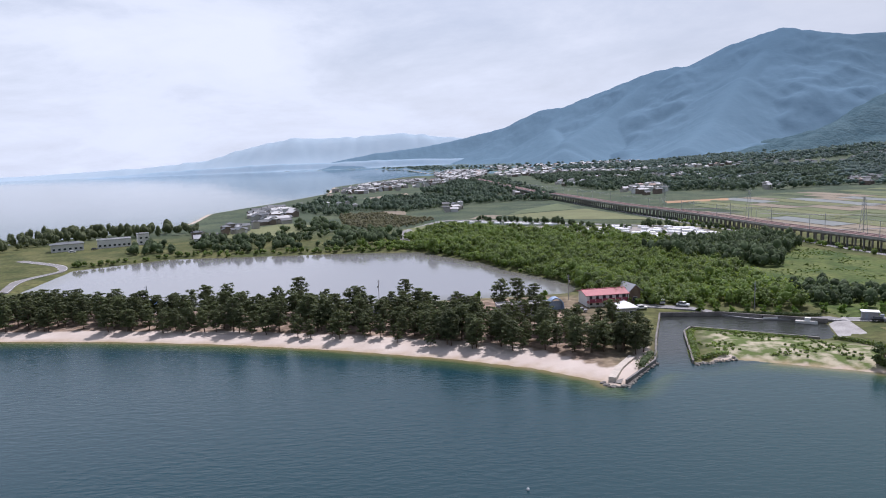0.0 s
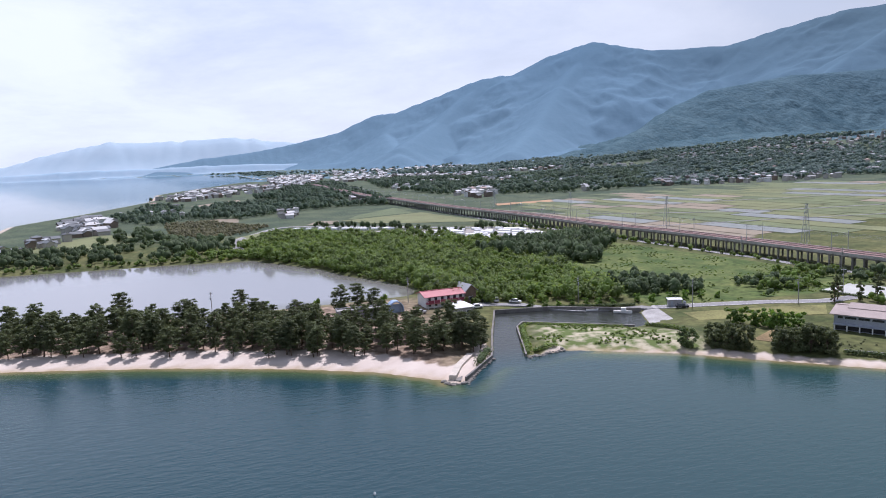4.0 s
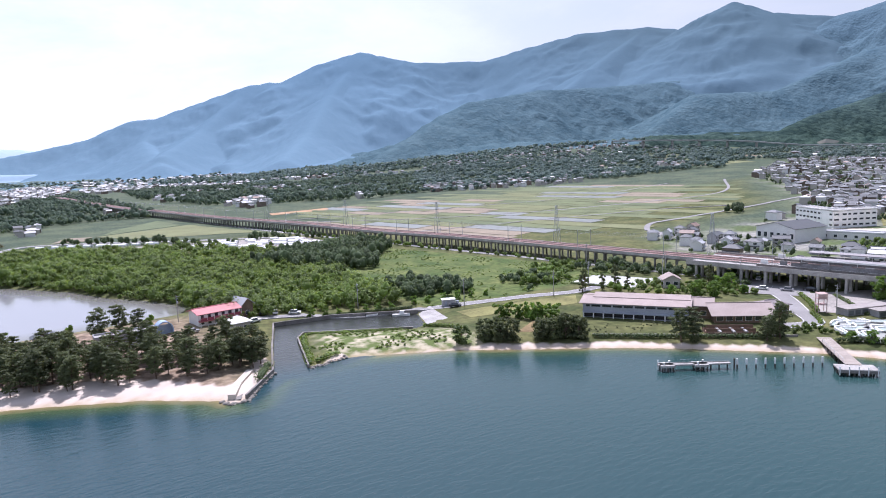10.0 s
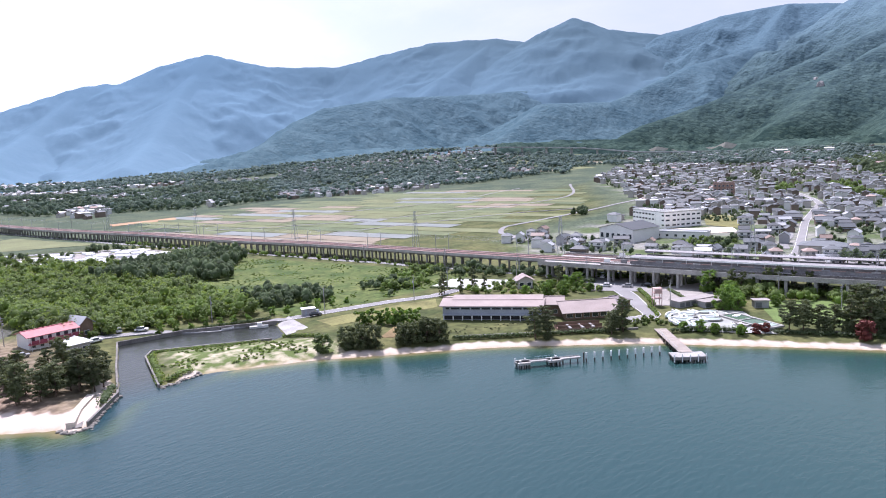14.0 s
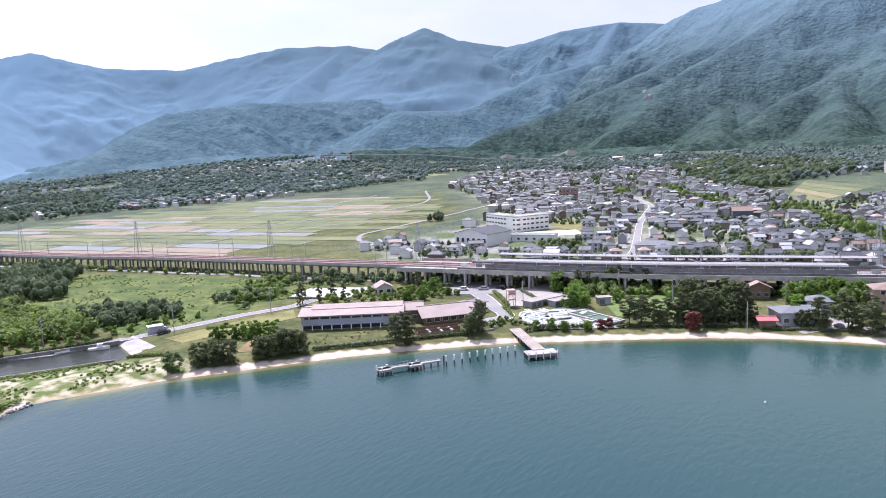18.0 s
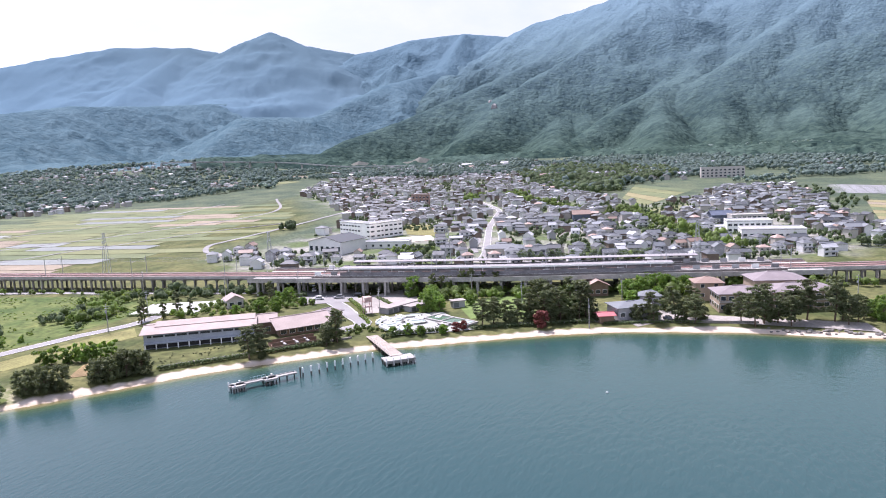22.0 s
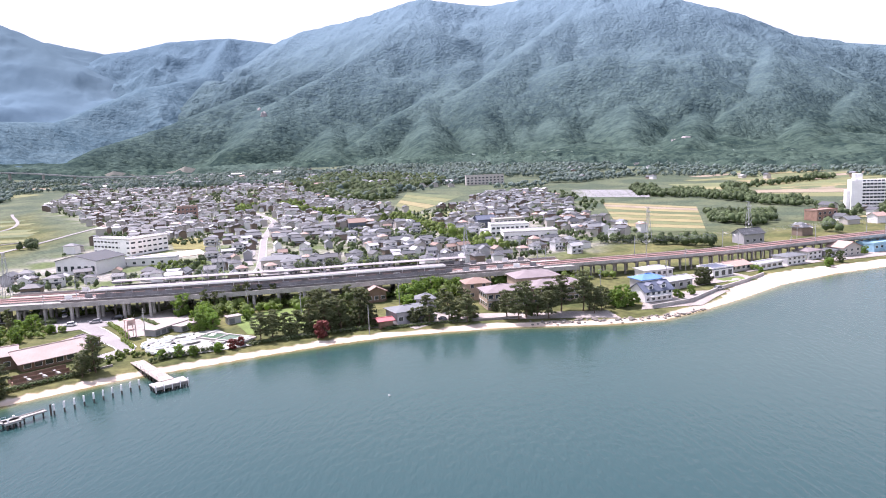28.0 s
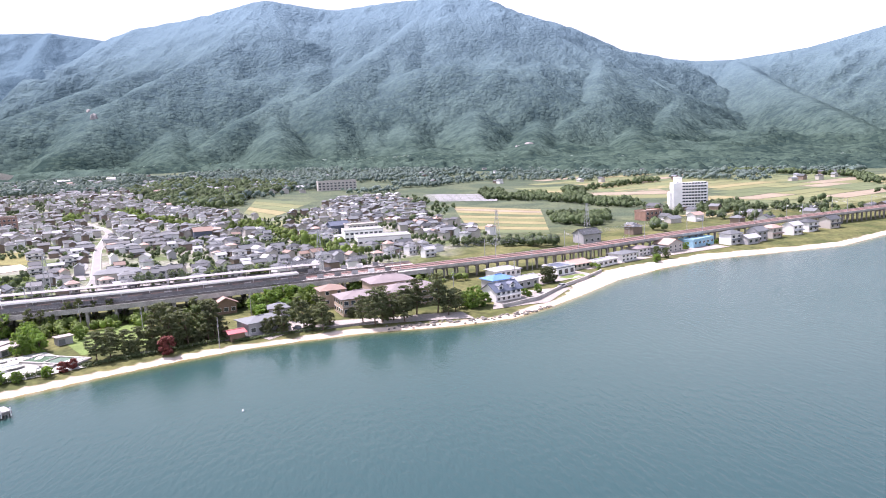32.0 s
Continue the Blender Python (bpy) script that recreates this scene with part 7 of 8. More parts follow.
PINK = mat("faded pink roofing", (0.315, 0.26, 0.235), 0.75, vary=0.14, scale=0.25, fine=3)
ROSE = mat("dull rose tiles", (0.205, 0.178, 0.18), 0.7, vary=0.15, scale=0.3, fine=4)
TAN = mat("tan brick wall", (0.34, 0.27, 0.205), 0.85, vary=0.15, scale=0.4, fine=5)
BLUEGREY = mat("blue grey cladding", (0.33, 0.36, 0.41), 0.7, vary=0.15, scale=0.2, fine=3)
RED = mat("red painted roofing", (0.40, 0.13, 0.135), 0.55, vary=0.15, scale=0.3, fine=3)
MAROON = mat("dark red trim", (0.25, 0.05, 0.08), 0.6, vary=0.2)
BLUE_ROOF = mat("bright blue roofing", (0.10, 0.22, 0.48), 0.5, vary=0.15, scale=0.3, fine=3)
TIMBER = mat("weathered brown timber", (0.17, 0.12, 0.085), 0.85, vary=0.25, scale=0.5, fine=5)
TERRACOTTA = mat("terracotta brick terrace", (0.26, 0.165, 0.125), 0.85, vary=0.25, scale=0.5, fine=4)
NAVY = mat("dark slate roofing", (0.09, 0.11, 0.15), 0.5, vary=0.2, scale=0.4, fine=4)
POOL = mat("pale green pool lining", (0.33, 0.40, 0.36), 0.4, vary=0.15, scale=0.25, fine=1.5)


def lodge_extra(o, w, d, h):
    part("floor_band", Shape().box(0, -d / 2 - 0.5, 1.45, w, 1.0, 0.3), BLUEGREY, o)
    # a black panel on the solid wall paints the shade behind the pillars
    part("undercroft", Shape().box(0, -d / 2 - 0.05, 0.1, w - 0.6, 0.3, 1.3), DARK, o)
    for i in range(11):
        part("pillar", Shape().box(-w / 2 + 0.4 + i * (w - 0.8) / 10, -d / 2 - 0.8, -0.8, 0.3, 0.3, 2.25), WHITE, o)
    part("ribbon_window", Shape().box(-1, -d / 2 - 0.06, 3.3, w - 4, 0.16, 0.6), WINDOW, o)
    part("upper_roof", Shape().gable(1.5, 1.5, h + 1.0, w - 3, d * 0.5, 0.7, 0.5), PINK, o)
    part("clerestory", Shape().box(1.5, 1.5, h, w - 3, d * 0.5, 1.1), BLUEGREY, o)
    for i in range(9):
        part("mullion", Shape().box(-w / 2 + 2.5 + i * (w - 5) / 8, -d / 2 - 0.1, 3.2, 0.5, 0.2, 0.8), BLUEGREY, o)


block("lodge", "long lakeside lodge with faded pink roof and shade painted behind its pillars", (147.5, 163.7), (166.5, 138.3), 14, 4.5, BLUEGREY, PINK, "gable", 1.1, 0, 0, over=1.0, extra=lodge_extra)
block("lodge_wing", "low lodge wing with wide faded pink roof", (171.5, 132.6), (184.5, 122.5), 12, 2.6, TIMBER, PINK, "gable", 2.0, 1, 6, 3, 0.6, 1.8, 2.0, "f", over=1.3)
block("lodge_link", "small link building with pink roof", (168.5, 144), (174.5, 136), 9, 4.0, TIMBER, PINK, "gable", 1.5, 1, 2, sides="f")
block("lodge_porch", "small entrance pavilion with brown roof", (188, 128.5), (197, 125.5), 6, 3.0, TIMBER, ROSE, "hip", 1.1, 1, 3, sides="f", wh=1.5)
block("pink_house", "small house with pink gable roof", (199, 176.5), (203.5, 172.8), 6.5, 3.3, WALLS[0], PINK, "side", 1.5, 1, 2, sides="fr", category="house")
# hotel and its neighbours
def hotel_extra(o, w, d, h):
    part("floor_band", Shape().box(0, -d / 2 - 0.12, 3.1, w, 0.3, 0.4), WALLS[0], o)


block("hotel_west_wing", "tan brick hotel wing with rose tiled hip roof", (234.8, 7.5), (239.3, -6.8), 11, 5.8, TAN, ROSE, "hip", 1.7, 2, 6, 2.8, 1.0, 1.5, 1.3, "fl", extra=hotel_extra)
block("hotel_east_wing", "tan brick hotel wing with rose tiled hip roof", (239.9, -8.6), (247.4, -27.5), 12, 6.0, TAN, ROSE, "hip", 1.8, 2, 8, 2.8, 1.0, 1.5, 1.3, "fr", extra=hotel_extra)
block("hotel_hall", "taller rear hall of the hotel with rose roof", (252, -3), (257, -19), 12, 7.2, TAN, ROSE, "hip", 2.0, 0, 0)
block("hotel_annex", "square tan annex with grey brown roof", (249.5, 15.5), (252, 7), 8, 6.2, TAN, ROOFS[2], "hip", 1.6, 2, 2, 3.2, 1.5, 1.2, 1.2, "f")
block("beach_house", "low grey house with pale flat hip roof", (217.5, 36.5), (224, 26.5), 9, 3.8, WALLS[3], ROOFS[1], "hip", 1.0, 1, 4, sides="fr", category="house")
block("red_terrace", "small red terrace roof on posts", (213.5, 41.5), (215.5, 37.5), 5, 2.4, TIMBER, RED, "gable", 0.5, 0, category="shelter")
block("orange_house", "old house with orange tiled roof", (250, 53), (253, 46), 8, 4.0, TIMBER, ROOFS[4], "side", 1.8, 1, 3, sides="f", category="house")
block("garden_cottage", "small grey cottage under trees", (240, 33), (241, 26), 6, 3.2, WALLS[3], ROOFS[1], "hip", 1.4, 1, 2, sides="f", category="house")


def dormer_extra(o, w, d, h):
    for x in (-w * 0.26, w * 0.2):
        part("dormer", Shape().box(x, -d * 0.3, h + 0.3, 1.9, 2.2, 1.5), WHITE, o)
        q = Shape().gable(0, 0, 0, 2.4, 1.9, 0.7, 0.25)
        part("dormer_roof", Shape().add([(x - p[1], -d * 0.3 + p[0], h + 1.8 + p[2]) for p in q.v], q.f), NAVY, o)
        part("dormer_window", Shape().box(x, -d * 0.3 - 1.12, h + 0.6, 1.2, 0.08, 0.9), WINDOW, o)
    part("balcony", Shape().box(0, -d / 2 - 0.8, 2.1, w * 0.8, 1.6, 0.25), WHITE, o)


block("dormer_house", "white beach house with dark slate roof and dormers", (241, -47), (246.5, -57.5), 8, 4.0, WALLS[1], NAVY, "gable", 2.4, 2, 5, 1.95, 0.6, 1.2, 0.9, "fr", extra=dormer_extra, category="house")
block("blue_roofed_house", "wide house with bright blue roof", (262, -50), (266.5, -60), 8, 3.8, WALLS[3], BLUE_ROOF, "hip", 1.5, 1, 5, 3, 1.8, 1.3, 1.2, "f", category="house")
block("white_hall", "low white hall with pale roof", (286, -56), (291, -68), 8, 3.0, WALLS[1], ROOFS[3], "hip", 1.2, 1, 5, sides="f")
block("grey_shed", "low shed with pale metal roof", (262, -60), (268, -70), 7, 3.4, WALLS[3], ROOFS[3], "gable", 0.9, 1, 3, sides="f", category="shed")
block("black_house", "modern white house with flat black roof", (284.5, -82.5), (290, -92), 9, 3.2, WALLS[1], NAVY, "flat", 0, 1, 3, 3, 0.6, 2.0, 2.0, "fr", category="house")
block("coral_house", "low house with coral pink roof", (296, -93), (302, -103), 9, 2.5, WALLS[0], ROOFS[4], "gable", 1.3, 1, 4, sides="f", category="house")
block("garage_row", "long low white garage building", (299, -106), (307, -118), 6, 2.2, WALLS[1], ROOFS[3], "flat", 0, 1, 4, sides="f", ww=2.2, wh=1.6)
block("white_beach_house", "white house with grey hip roof", (309.5, -121), (315.5, -131), 8, 3.6, WALLS[1], ROOFS[1], "hip", 1.1, 2, 4, 1.75, 0.6, 1.3, 0.9, "f", category="house")
block("rose_beach_house", "white house with rose pink roof", (322.5, -135), (327.5, -143), 8, 3.7, WALLS[1], ROSE, "hip", 1.1, 2, 3, 1.75, 0.6, 1.3, 0.9, "f", category="house")
block("grey_beach_house", "grey low beach house", (327, -145), (331, -152), 8, 2.9, WALLS[3], ROOFS[1], "hip", 1.0, 1, 3, sides="f", category="house")
block("beige_gabled_house", "beige house with steep pink gable", (329, -153), (334, -163), 9, 4.2, WALLS[0], ROOFS[4], "side", 2.2, 2, 3, 1.75, 0.6, 1.2, 0.9, "f", category="house")
block("blue_boathouse", "pale blue flat-roofed boathouse", (338, -171), (347, -187), 9, 3.7, mat("pale blue cladding", (0.24, 0.42, 0.52), 0.6, vary=0.15), None, "flat", 0, 1, 5, 3, 1.9, 1.6, 1.0, "f")
for i, (x, y) in enumerate(((352, -196), (357, -214), (366, -228), (374, -246), (384, -262), (350, -205), (392, -282))):
    copy_thing(HOUSES[(1, 4, 7, 9, 5, 8, 0)[i]], pose(x - 6, y, gz(x - 6, y), 0, 0, -65))
# village landmarks
block("gymnasium", "white school gymnasium with dark gable roof", (331.6, 231), (329, 207.5), 23, 6.8, WALLS[1], ROOFS[0], "side", 2.8, 1, 6, 3, 1.6, 2.0, 2.6, "f", over=0.6)
block("school_building", "long white three-storey school building", (406, 256), (389, 223), 9, 9.4, WHITE, CONCRETE, "flat", 0, 3, 10, 3.0, 1.2, 2.4, 1.0, "fr")
block("school_building", "white three-storey school block with stair end", (389, 223), (413, 211.5), 10, 9.6, WHITE, CONCRETE, "flat", 0, 3, 7, 3.0, 1.2, 2.4, 1.0, "fr")
block("school_shed", "long pale school shed", (352, 208), (358, 180), 8, 3.4, WALLS[1], ROOFS[3], "flat", 0, 1, 6, sides="f")
block("care_home", "white flat-roofed care home with terraces", (412, 2), (416, -30), 16, 4.6, WALLS[1], CONCRETE, "flat", 0, 1, 9, 3.3, 1.1, 2.0, 1.4, "fr")
block("care_home_wing", "white stepped upper block of the care home", (436, 10), (440, -14), 14, 6.6, WHITE, CONCRETE, "flat", 0, 2, 8, 3.1, 1.0, 2.0, 1.3, "fr")
block("care_home_hall", "pale rear hall of the care home", (470, 8), (476, -12), 12, 6.0, WALLS[0], CONCRETE, "flat", 0, 2, 7, 3.2, 1.0, 2.0, 1.3, "f")
block("navy_house", "dark navy house in the village", (478, 20), (482, 8), 10, 6, NAVY, NAVY, "gable", 2.4, 1, 4, sides="f", category="house")
block("navy_house", "dark navy house in the village", (484, 112), (488, 101), 9, 6, NAVY, ROOFS[2], "gable", 2.4, 1, 4, sides="f", category="house")
block("long_flats", "pale distant flats on the hillside", (925, 52), (934, 2), 14, 12, WALLS[0], CONCRETE, "flat", 0, 3, 10, 3.6, 1.2, 2.6, 1.8, "f")
block("red_brick_flats", "dark red brick block in the village", (600, 296), (606, 280), 12, 11, TERRACOTTA, CONCRETE, "flat", 0, 3, 5, 3.4, 1.2, 1.8, 1.5, "f")
block("brick_villa", "orange brick villa with terrace", (466, -200), (474, -216), 10, 6.4, TERRACOTTA, ROOFS[4], "flat", 0, 2, 4, 3, 1.0, 1.8, 1.5, "f", category="house")
block("roadside_house", "grey roofed house by the tracks", (374, -124), (379, -136), 9, 5.2, WALLS[3], ROOFS[0], "gable", 2.4, 1, 3, sides="f", category="house")
block("station_house", "low wide station-side building with grey roof", (330, 122), (334, 104), 12, 4.4, WALLS[0], ROOFS[1], "hip", 1.8, 1, 6, sides="f")


def hotel_tower():
    a, b = (527, -249), (521, -277)
    x, y, rz = inward(a, b, 8)
    w, d, n, fh = 27, 12, 9, 2.4
    o = thing("tower_block", x, y, gz(x, y), rz, "tall white resort tower with balcony bands", "tower")
    part("wall", Shape().box(0, 0, -2, w, d, n * fh + 2), WHITE, o)
    part("stair_tower", Shape().box(-w / 2 + 5, 1, 0, 5, 8, n * fh + 4.5), WHITE, o)
    part("side_block", Shape().box(-w / 2 - 1.2, 1, -2, 2.4, 8, n * fh * 0.75), WHITE, o)
    for i in range(n):
        part("balcony", Shape().box(3, -d / 2 - 0.7, i * fh + 0.2, w - 8, 1.4, 1.1), WHITE, o)
        win = part("window_band", Shape().box(3, -d / 2 - 0.02, i * fh + 1.3, w - 8, 0.12, 1.3), WINDOW, o)
        for k in range(9):
            part("mullion", Shape().box(3 - (w - 8) / 2 + k * (w - 8) / 8, -d / 2 - 0.08, i * fh + 1.28, 0.35, 0.2, 1.35), WHITE, win)
    for i in range(6):
        part("stair_window", Shape().box(-w / 2 + 4, -3.52, 2.5 + i * 3.6, 1.2, 0.1, 1.4), WINDOW, o)


hotel_tower()
# spit buildings
def veranda(o, w, d, h):
    part("veranda_floor", Shape().box(0, -d / 2 - 0.8, 2.0, w, 1.6, 0.2), MAROON, o)
    part("veranda_roof", Shape().box(0, -d / 2 - 0.9, 1.7, w + 0.4, 1.9, 0.18), RED, o)
    for i in range(7):
        part("veranda_post", Shape().box(-w / 2 + 0.2 + i * (w - 0.4) / 6, -d / 2 - 1.5, 0, 0.14, 0.14, 3.9), WHITE, o)
    part("railing", Shape().box(0, -d / 2 - 1.52, 2.2, w, 0.06, 0.8), MAROON, o)


block("red_roofed_inn", "two-storey lakeside inn with red roof and veranda", (43.5, 234.5), (57.8, 237), 8.5, 4.1, WALLS[1], RED, "gable", 1.1, 2, 6, 2.05, 0.6, 1.3, 1.2, "fr", extra=veranda)
block("dark_shed", "dark timber shed with white gable", (58.8, 238), (63, 239.5), 7, 4.8, TIMBER, ROOFS[3], "side", 1.8, 1, 1, sides="f", category="shed")
block("white_boathouse", "small boathouse with white hip roof", (50.5, 218.5), (56.5, 219.5), 6, 3.2, WALLS[3], WHITE, "hip", 1.7, 1, 2, 2, 0.6, 1.6, 1.6, "f", category="shed")
block("flat_cafe", "low grey flat-roofed beach cafe", (12, 223), (29, 224), 5, 3.2, WALLS[3], CONCRETE, "flat", 0, 1, 6, 3, 0.8, 1.6, 1.4, "f")
block("camp_hut", "small white camp hut under pines", (-32, 226), (-27, 225), 4, 2.6, WALLS[1], ROOFS[3], "gable", 1.0, 1, 2, sides="f", category="hut")
block("camp_hut", "small blue-roofed camp hut under pines", (-122, 246), (-112, 246), 5, 3.2, WALLS[1], BLUE_ROOF, "gable", 1.2, 1, 3, sides="f", category="hut")
block("camp_hut", "small blue-roofed camp hut under pines", (-14, 226), (-9, 226), 4, 2.8, WALLS[1], BLUE_ROOF, "gable", 1.0, 1, 2, sides="f", category="hut")
block("camp_hut", "small grey camp hut by the pond", (-4, 240), (3, 240), 4, 3.0, WALLS[3], ROOFS[0], "side", 1.4, 1, 2, sides="f", category="hut")
block("shore_office", "long white building on the far shore", (-240, 452), (-222, 462), 8, 5.0, WALLS[1], ROOFS[3], "flat", 0, 1, 7, sides="f")
block("shore_office", "white flat building on the far shore", (-262, 436), (-246, 446), 8, 4.6, WALLS[1], ROOFS[1], "hip", 1.2, 1, 6, sides="f")
block("shore_block", "tall narrow white block on the far shore", (-219, 466), (-213, 470), 6, 7.0, WALLS[1], CONCRETE, "flat", 0, 2, 2, sides="f")
block("pond_house", "small white house behind the pond", (-177, 458), (-168, 462), 7, 4.0, WALLS[1], ROOFS[3], "gable", 2.0, 1, 3, sides="f", category="house")


def arch():
    SHELL = mat("pale blue sheet metal", (0.30, 0.40, 0.55), 0.45, vary=0.2, scale=0.4, fine=3)
    o = thing("blue_arch", 32, 231, gz(32, 231), 8, "blue curved arch shelter at the inn yard", "shelter")
    n = 14
    for k, (r0, r1, y0, y1) in enumerate(((2.5, 2.8, -1.6, 1.6),)):
        p = []
        for i in range(n + 1):
            t = math.pi * i / n
            p += [(r * math.cos(t), y, 1.2 + r * 1.15 * math.sin(t)) for r, y in ((r0, y0), (r1, y0), (r1, y1), (r0, y1))]
        f = [(4 * i + j, 4 * i + 4 + j, 4 * i + 4 + (j + 1) % 4, 4 * i + (j + 1) % 4) for i in range(n) for j in range(4)]
        part("hood", Shape().add(p, f), SHELL, o)
    part("side_wall", Shape().box(-2.65, 0, 0, 0.3, 3.2, 1.3), SHELL, o)
    part("side_wall", Shape().box(2.65, 0, 0, 0.3, 3.2, 1.3), SHELL, o)
    part("glazing", Shape().box(0, 0.6, 0, 4.8, 0.15, 3.0), mat("pale blue glazing", (0.35, 0.45, 0.58), 0.3, vary=0.2), o)


arch()


# ---- harbour, jetty and shore things ----
def stone(rng, r):
    """A rough boulder: a squashed, dented ball."""
    s = Shape()
    rings, n = 4, 7
    p = [(0, 0, r * 0.7)]
    for i in range(1, rings):
        t = math.pi * i / rings
        for j in range(n):
            q = r * rng.uniform(0.75, 1.15)
            a = 2 * math.pi * (j + 0.5 * (i % 2)) / n
            p.append((math.sin(t) * math.cos(a) * q, math.sin(t) * math.sin(a) * q, math.cos(t) * q * 0.7))
    p.append((0, 0, -r * 0.7))
    f = [(0, 1 + j, 1 + (j + 1) % n) for j in range(n)]
    for i in range(rings - 2):
        for j in range(n):
            a, b = 1 + i * n + j, 1 + i * n + (j + 1) % n
            f += [(a, a + n, b + n, b)]
    e = len(p) - 1
    f += [(e, 1 + (rings - 2) * n + (j + 1) % n, 1 + (rings - 2) * n + j) for j in range(n)]
    return s.add(p, f)


ROCK = mat("wet grey shore rock", (0.17, 0.16, 0.14), 0.8, vary=0.35, scale=0.6, fine=4, rand=0.6)


def rubble(label, line, gap, spread, lo, hi, seed):
    rng = np.random.default_rng(seed)
    kinds = [stone(rng, 1.0).mesh("stone", ROCK) for _ in range(5)]
    x0, y0, _ = along(line, 1)[0]
    o = thing("shore_rubble", x0, y0, 0, 0, label, "rocks")
    for x, y, _ in along(line, gap):
        for _ in range(2):
            px, py = x + rng.normal() * spread, y + rng.normal() * spread
            q = part("stone", kinds[int(rng.integers(5))], ROCK, o, at=(px - x0, py - y0, max(gz(px, py), -0.3) + 0.1))
            r = rng.uniform(lo, hi)
            q.scale = (r, r * rng.uniform(0.7, 1.2), r * rng.uniform(0.6, 0.9))
            q.rotation_euler.z = rng.uniform(0, 6.28)
    return o


rubble("dark wet stones round the groyne end", [(33, 160), (34.5, 157.2), (38.5, 157.2), (44, 166), (49.5, 174)], 1.0, 0.35, 0.35, 0.8, 1)
rubble("dark stones under the island bank", [(59.5, 172.6), (62, 173.5), (66, 174.2), (71, 176)], 0.9, 0.4, 0.3, 0.7, 2)
rubble("pale shore rocks below the hotel", [(219, -8), (221.6, -22), (222, -34), (224.5, -46), (228, -54), (236, -67)], 1.6, 0.9, 0.35, 0.95, 3)


SCAR = mat("pale bare rock", (0.3, 0.285, 0.275), 0.95, vary=0.3, scale=0.05, fine=0.5)
for i, (a, e, w, h) in enumerate(((70.8, 3.8, 10, 26), (104.1, 0.7, 11, 10), (70.5, 4.3, 8, 14), (103.2, 0.5, 6, 7))):
    x, y, z = slope_spot("near_mountain", a, e)
    q = stone(np.random.default_rng(90 + i), 1.0)
    c = tagged(new("rock_outcrop", Shape().add([(p[0] * w, p[1] * 12, p[2] * h + abs(p[0]) * 4) for p in q.v], q.f).mesh("rock_outcrop", SCAR)), "pale bare rock face on the wooded mountain side", "rock", "rock outcrops", "structure")
    c.matrix_world = pose(x, y, z - 5, 0, 0, -a)


def wall_line(name, label, pts, w, z0, z1, material=CONCRETE_OLD):
    return tagged(new(name, ribbon(pts, -w / 2, w / 2, z0, z1).mesh(name, material)), label, "wall", kind="structure")


wall_line("quay_wall", "weathered concrete harbour quay wall", [(38.5, 158.5), (49.6, 174), (56.8, 198), (63, 217), (65.6, 225.2)], 0.5, -2, 1.3)
wall_line("quay_wall", "weathered concrete harbour quay wall", [(65.6, 225.2), (85.6, 223.3), (112.7, 210)], 0.5, -2, 1.4)
wall_line("quay_wall", "low sheet-piled island wall", [(59.2, 173.4), (66.4, 203), (70.2, 208.5)], 0.5, -2, 0.9, CONCRETE_OLD)
wall_line("quay_wall", "low island bank wall", [(70.2, 208.5), (101, 192)], 0.6, -2, 0.8)
wall_line("sea_wall", "low concrete sea wall behind the beach", [(234, -48), (243, -63), (262, -78), (276, -92), (290, -104)], 0.6, -1, 2.6, CONCRETE)
wall_line("garden_wall", "low wall behind the beach", [(206, 66), (215, 44), (221, 18), (225, -4)], 0.5, -0.5, 1.9, CONCRETE_OLD)
wall_line("garden_wall", "retaining wall of the lodge garden", [(135.5, 146.5), (151, 133), (167, 118.5), (177, 110)], 0.5, -0.5, 1.9, CONCRETE_OLD)

g = thing("groyne", 39.5, 167.5, 0, 0, "short sandy concrete groyne at the beach end", "groyne")
part("slab", ribbon([(5, 9.5), (-0.5, 0.5), (-4, -7.5)], -0.9, 0.9, -1.5, 1.5), mat("sand-worn concrete", (0.50, 0.45, 0.38), 0.9, vary=0.15, scale=0.4, fine=3), g)
part("apron", ribbon([(6.5, 9), (1.2, -0.2), (-2.2, -8.8)], -1.8, 0.0, -1.5, 0.4), CONCRETE_OLD, g)

PLANK = mat("grey weathered planks", (0.33, 0.29, 0.25), 0.85, vary=0.25, scale=0.6, fine=5, rand=0.5)
PILE = mat("dark wet timber pile", (0.07, 0.06, 0.05), 0.7, vary=0.3)


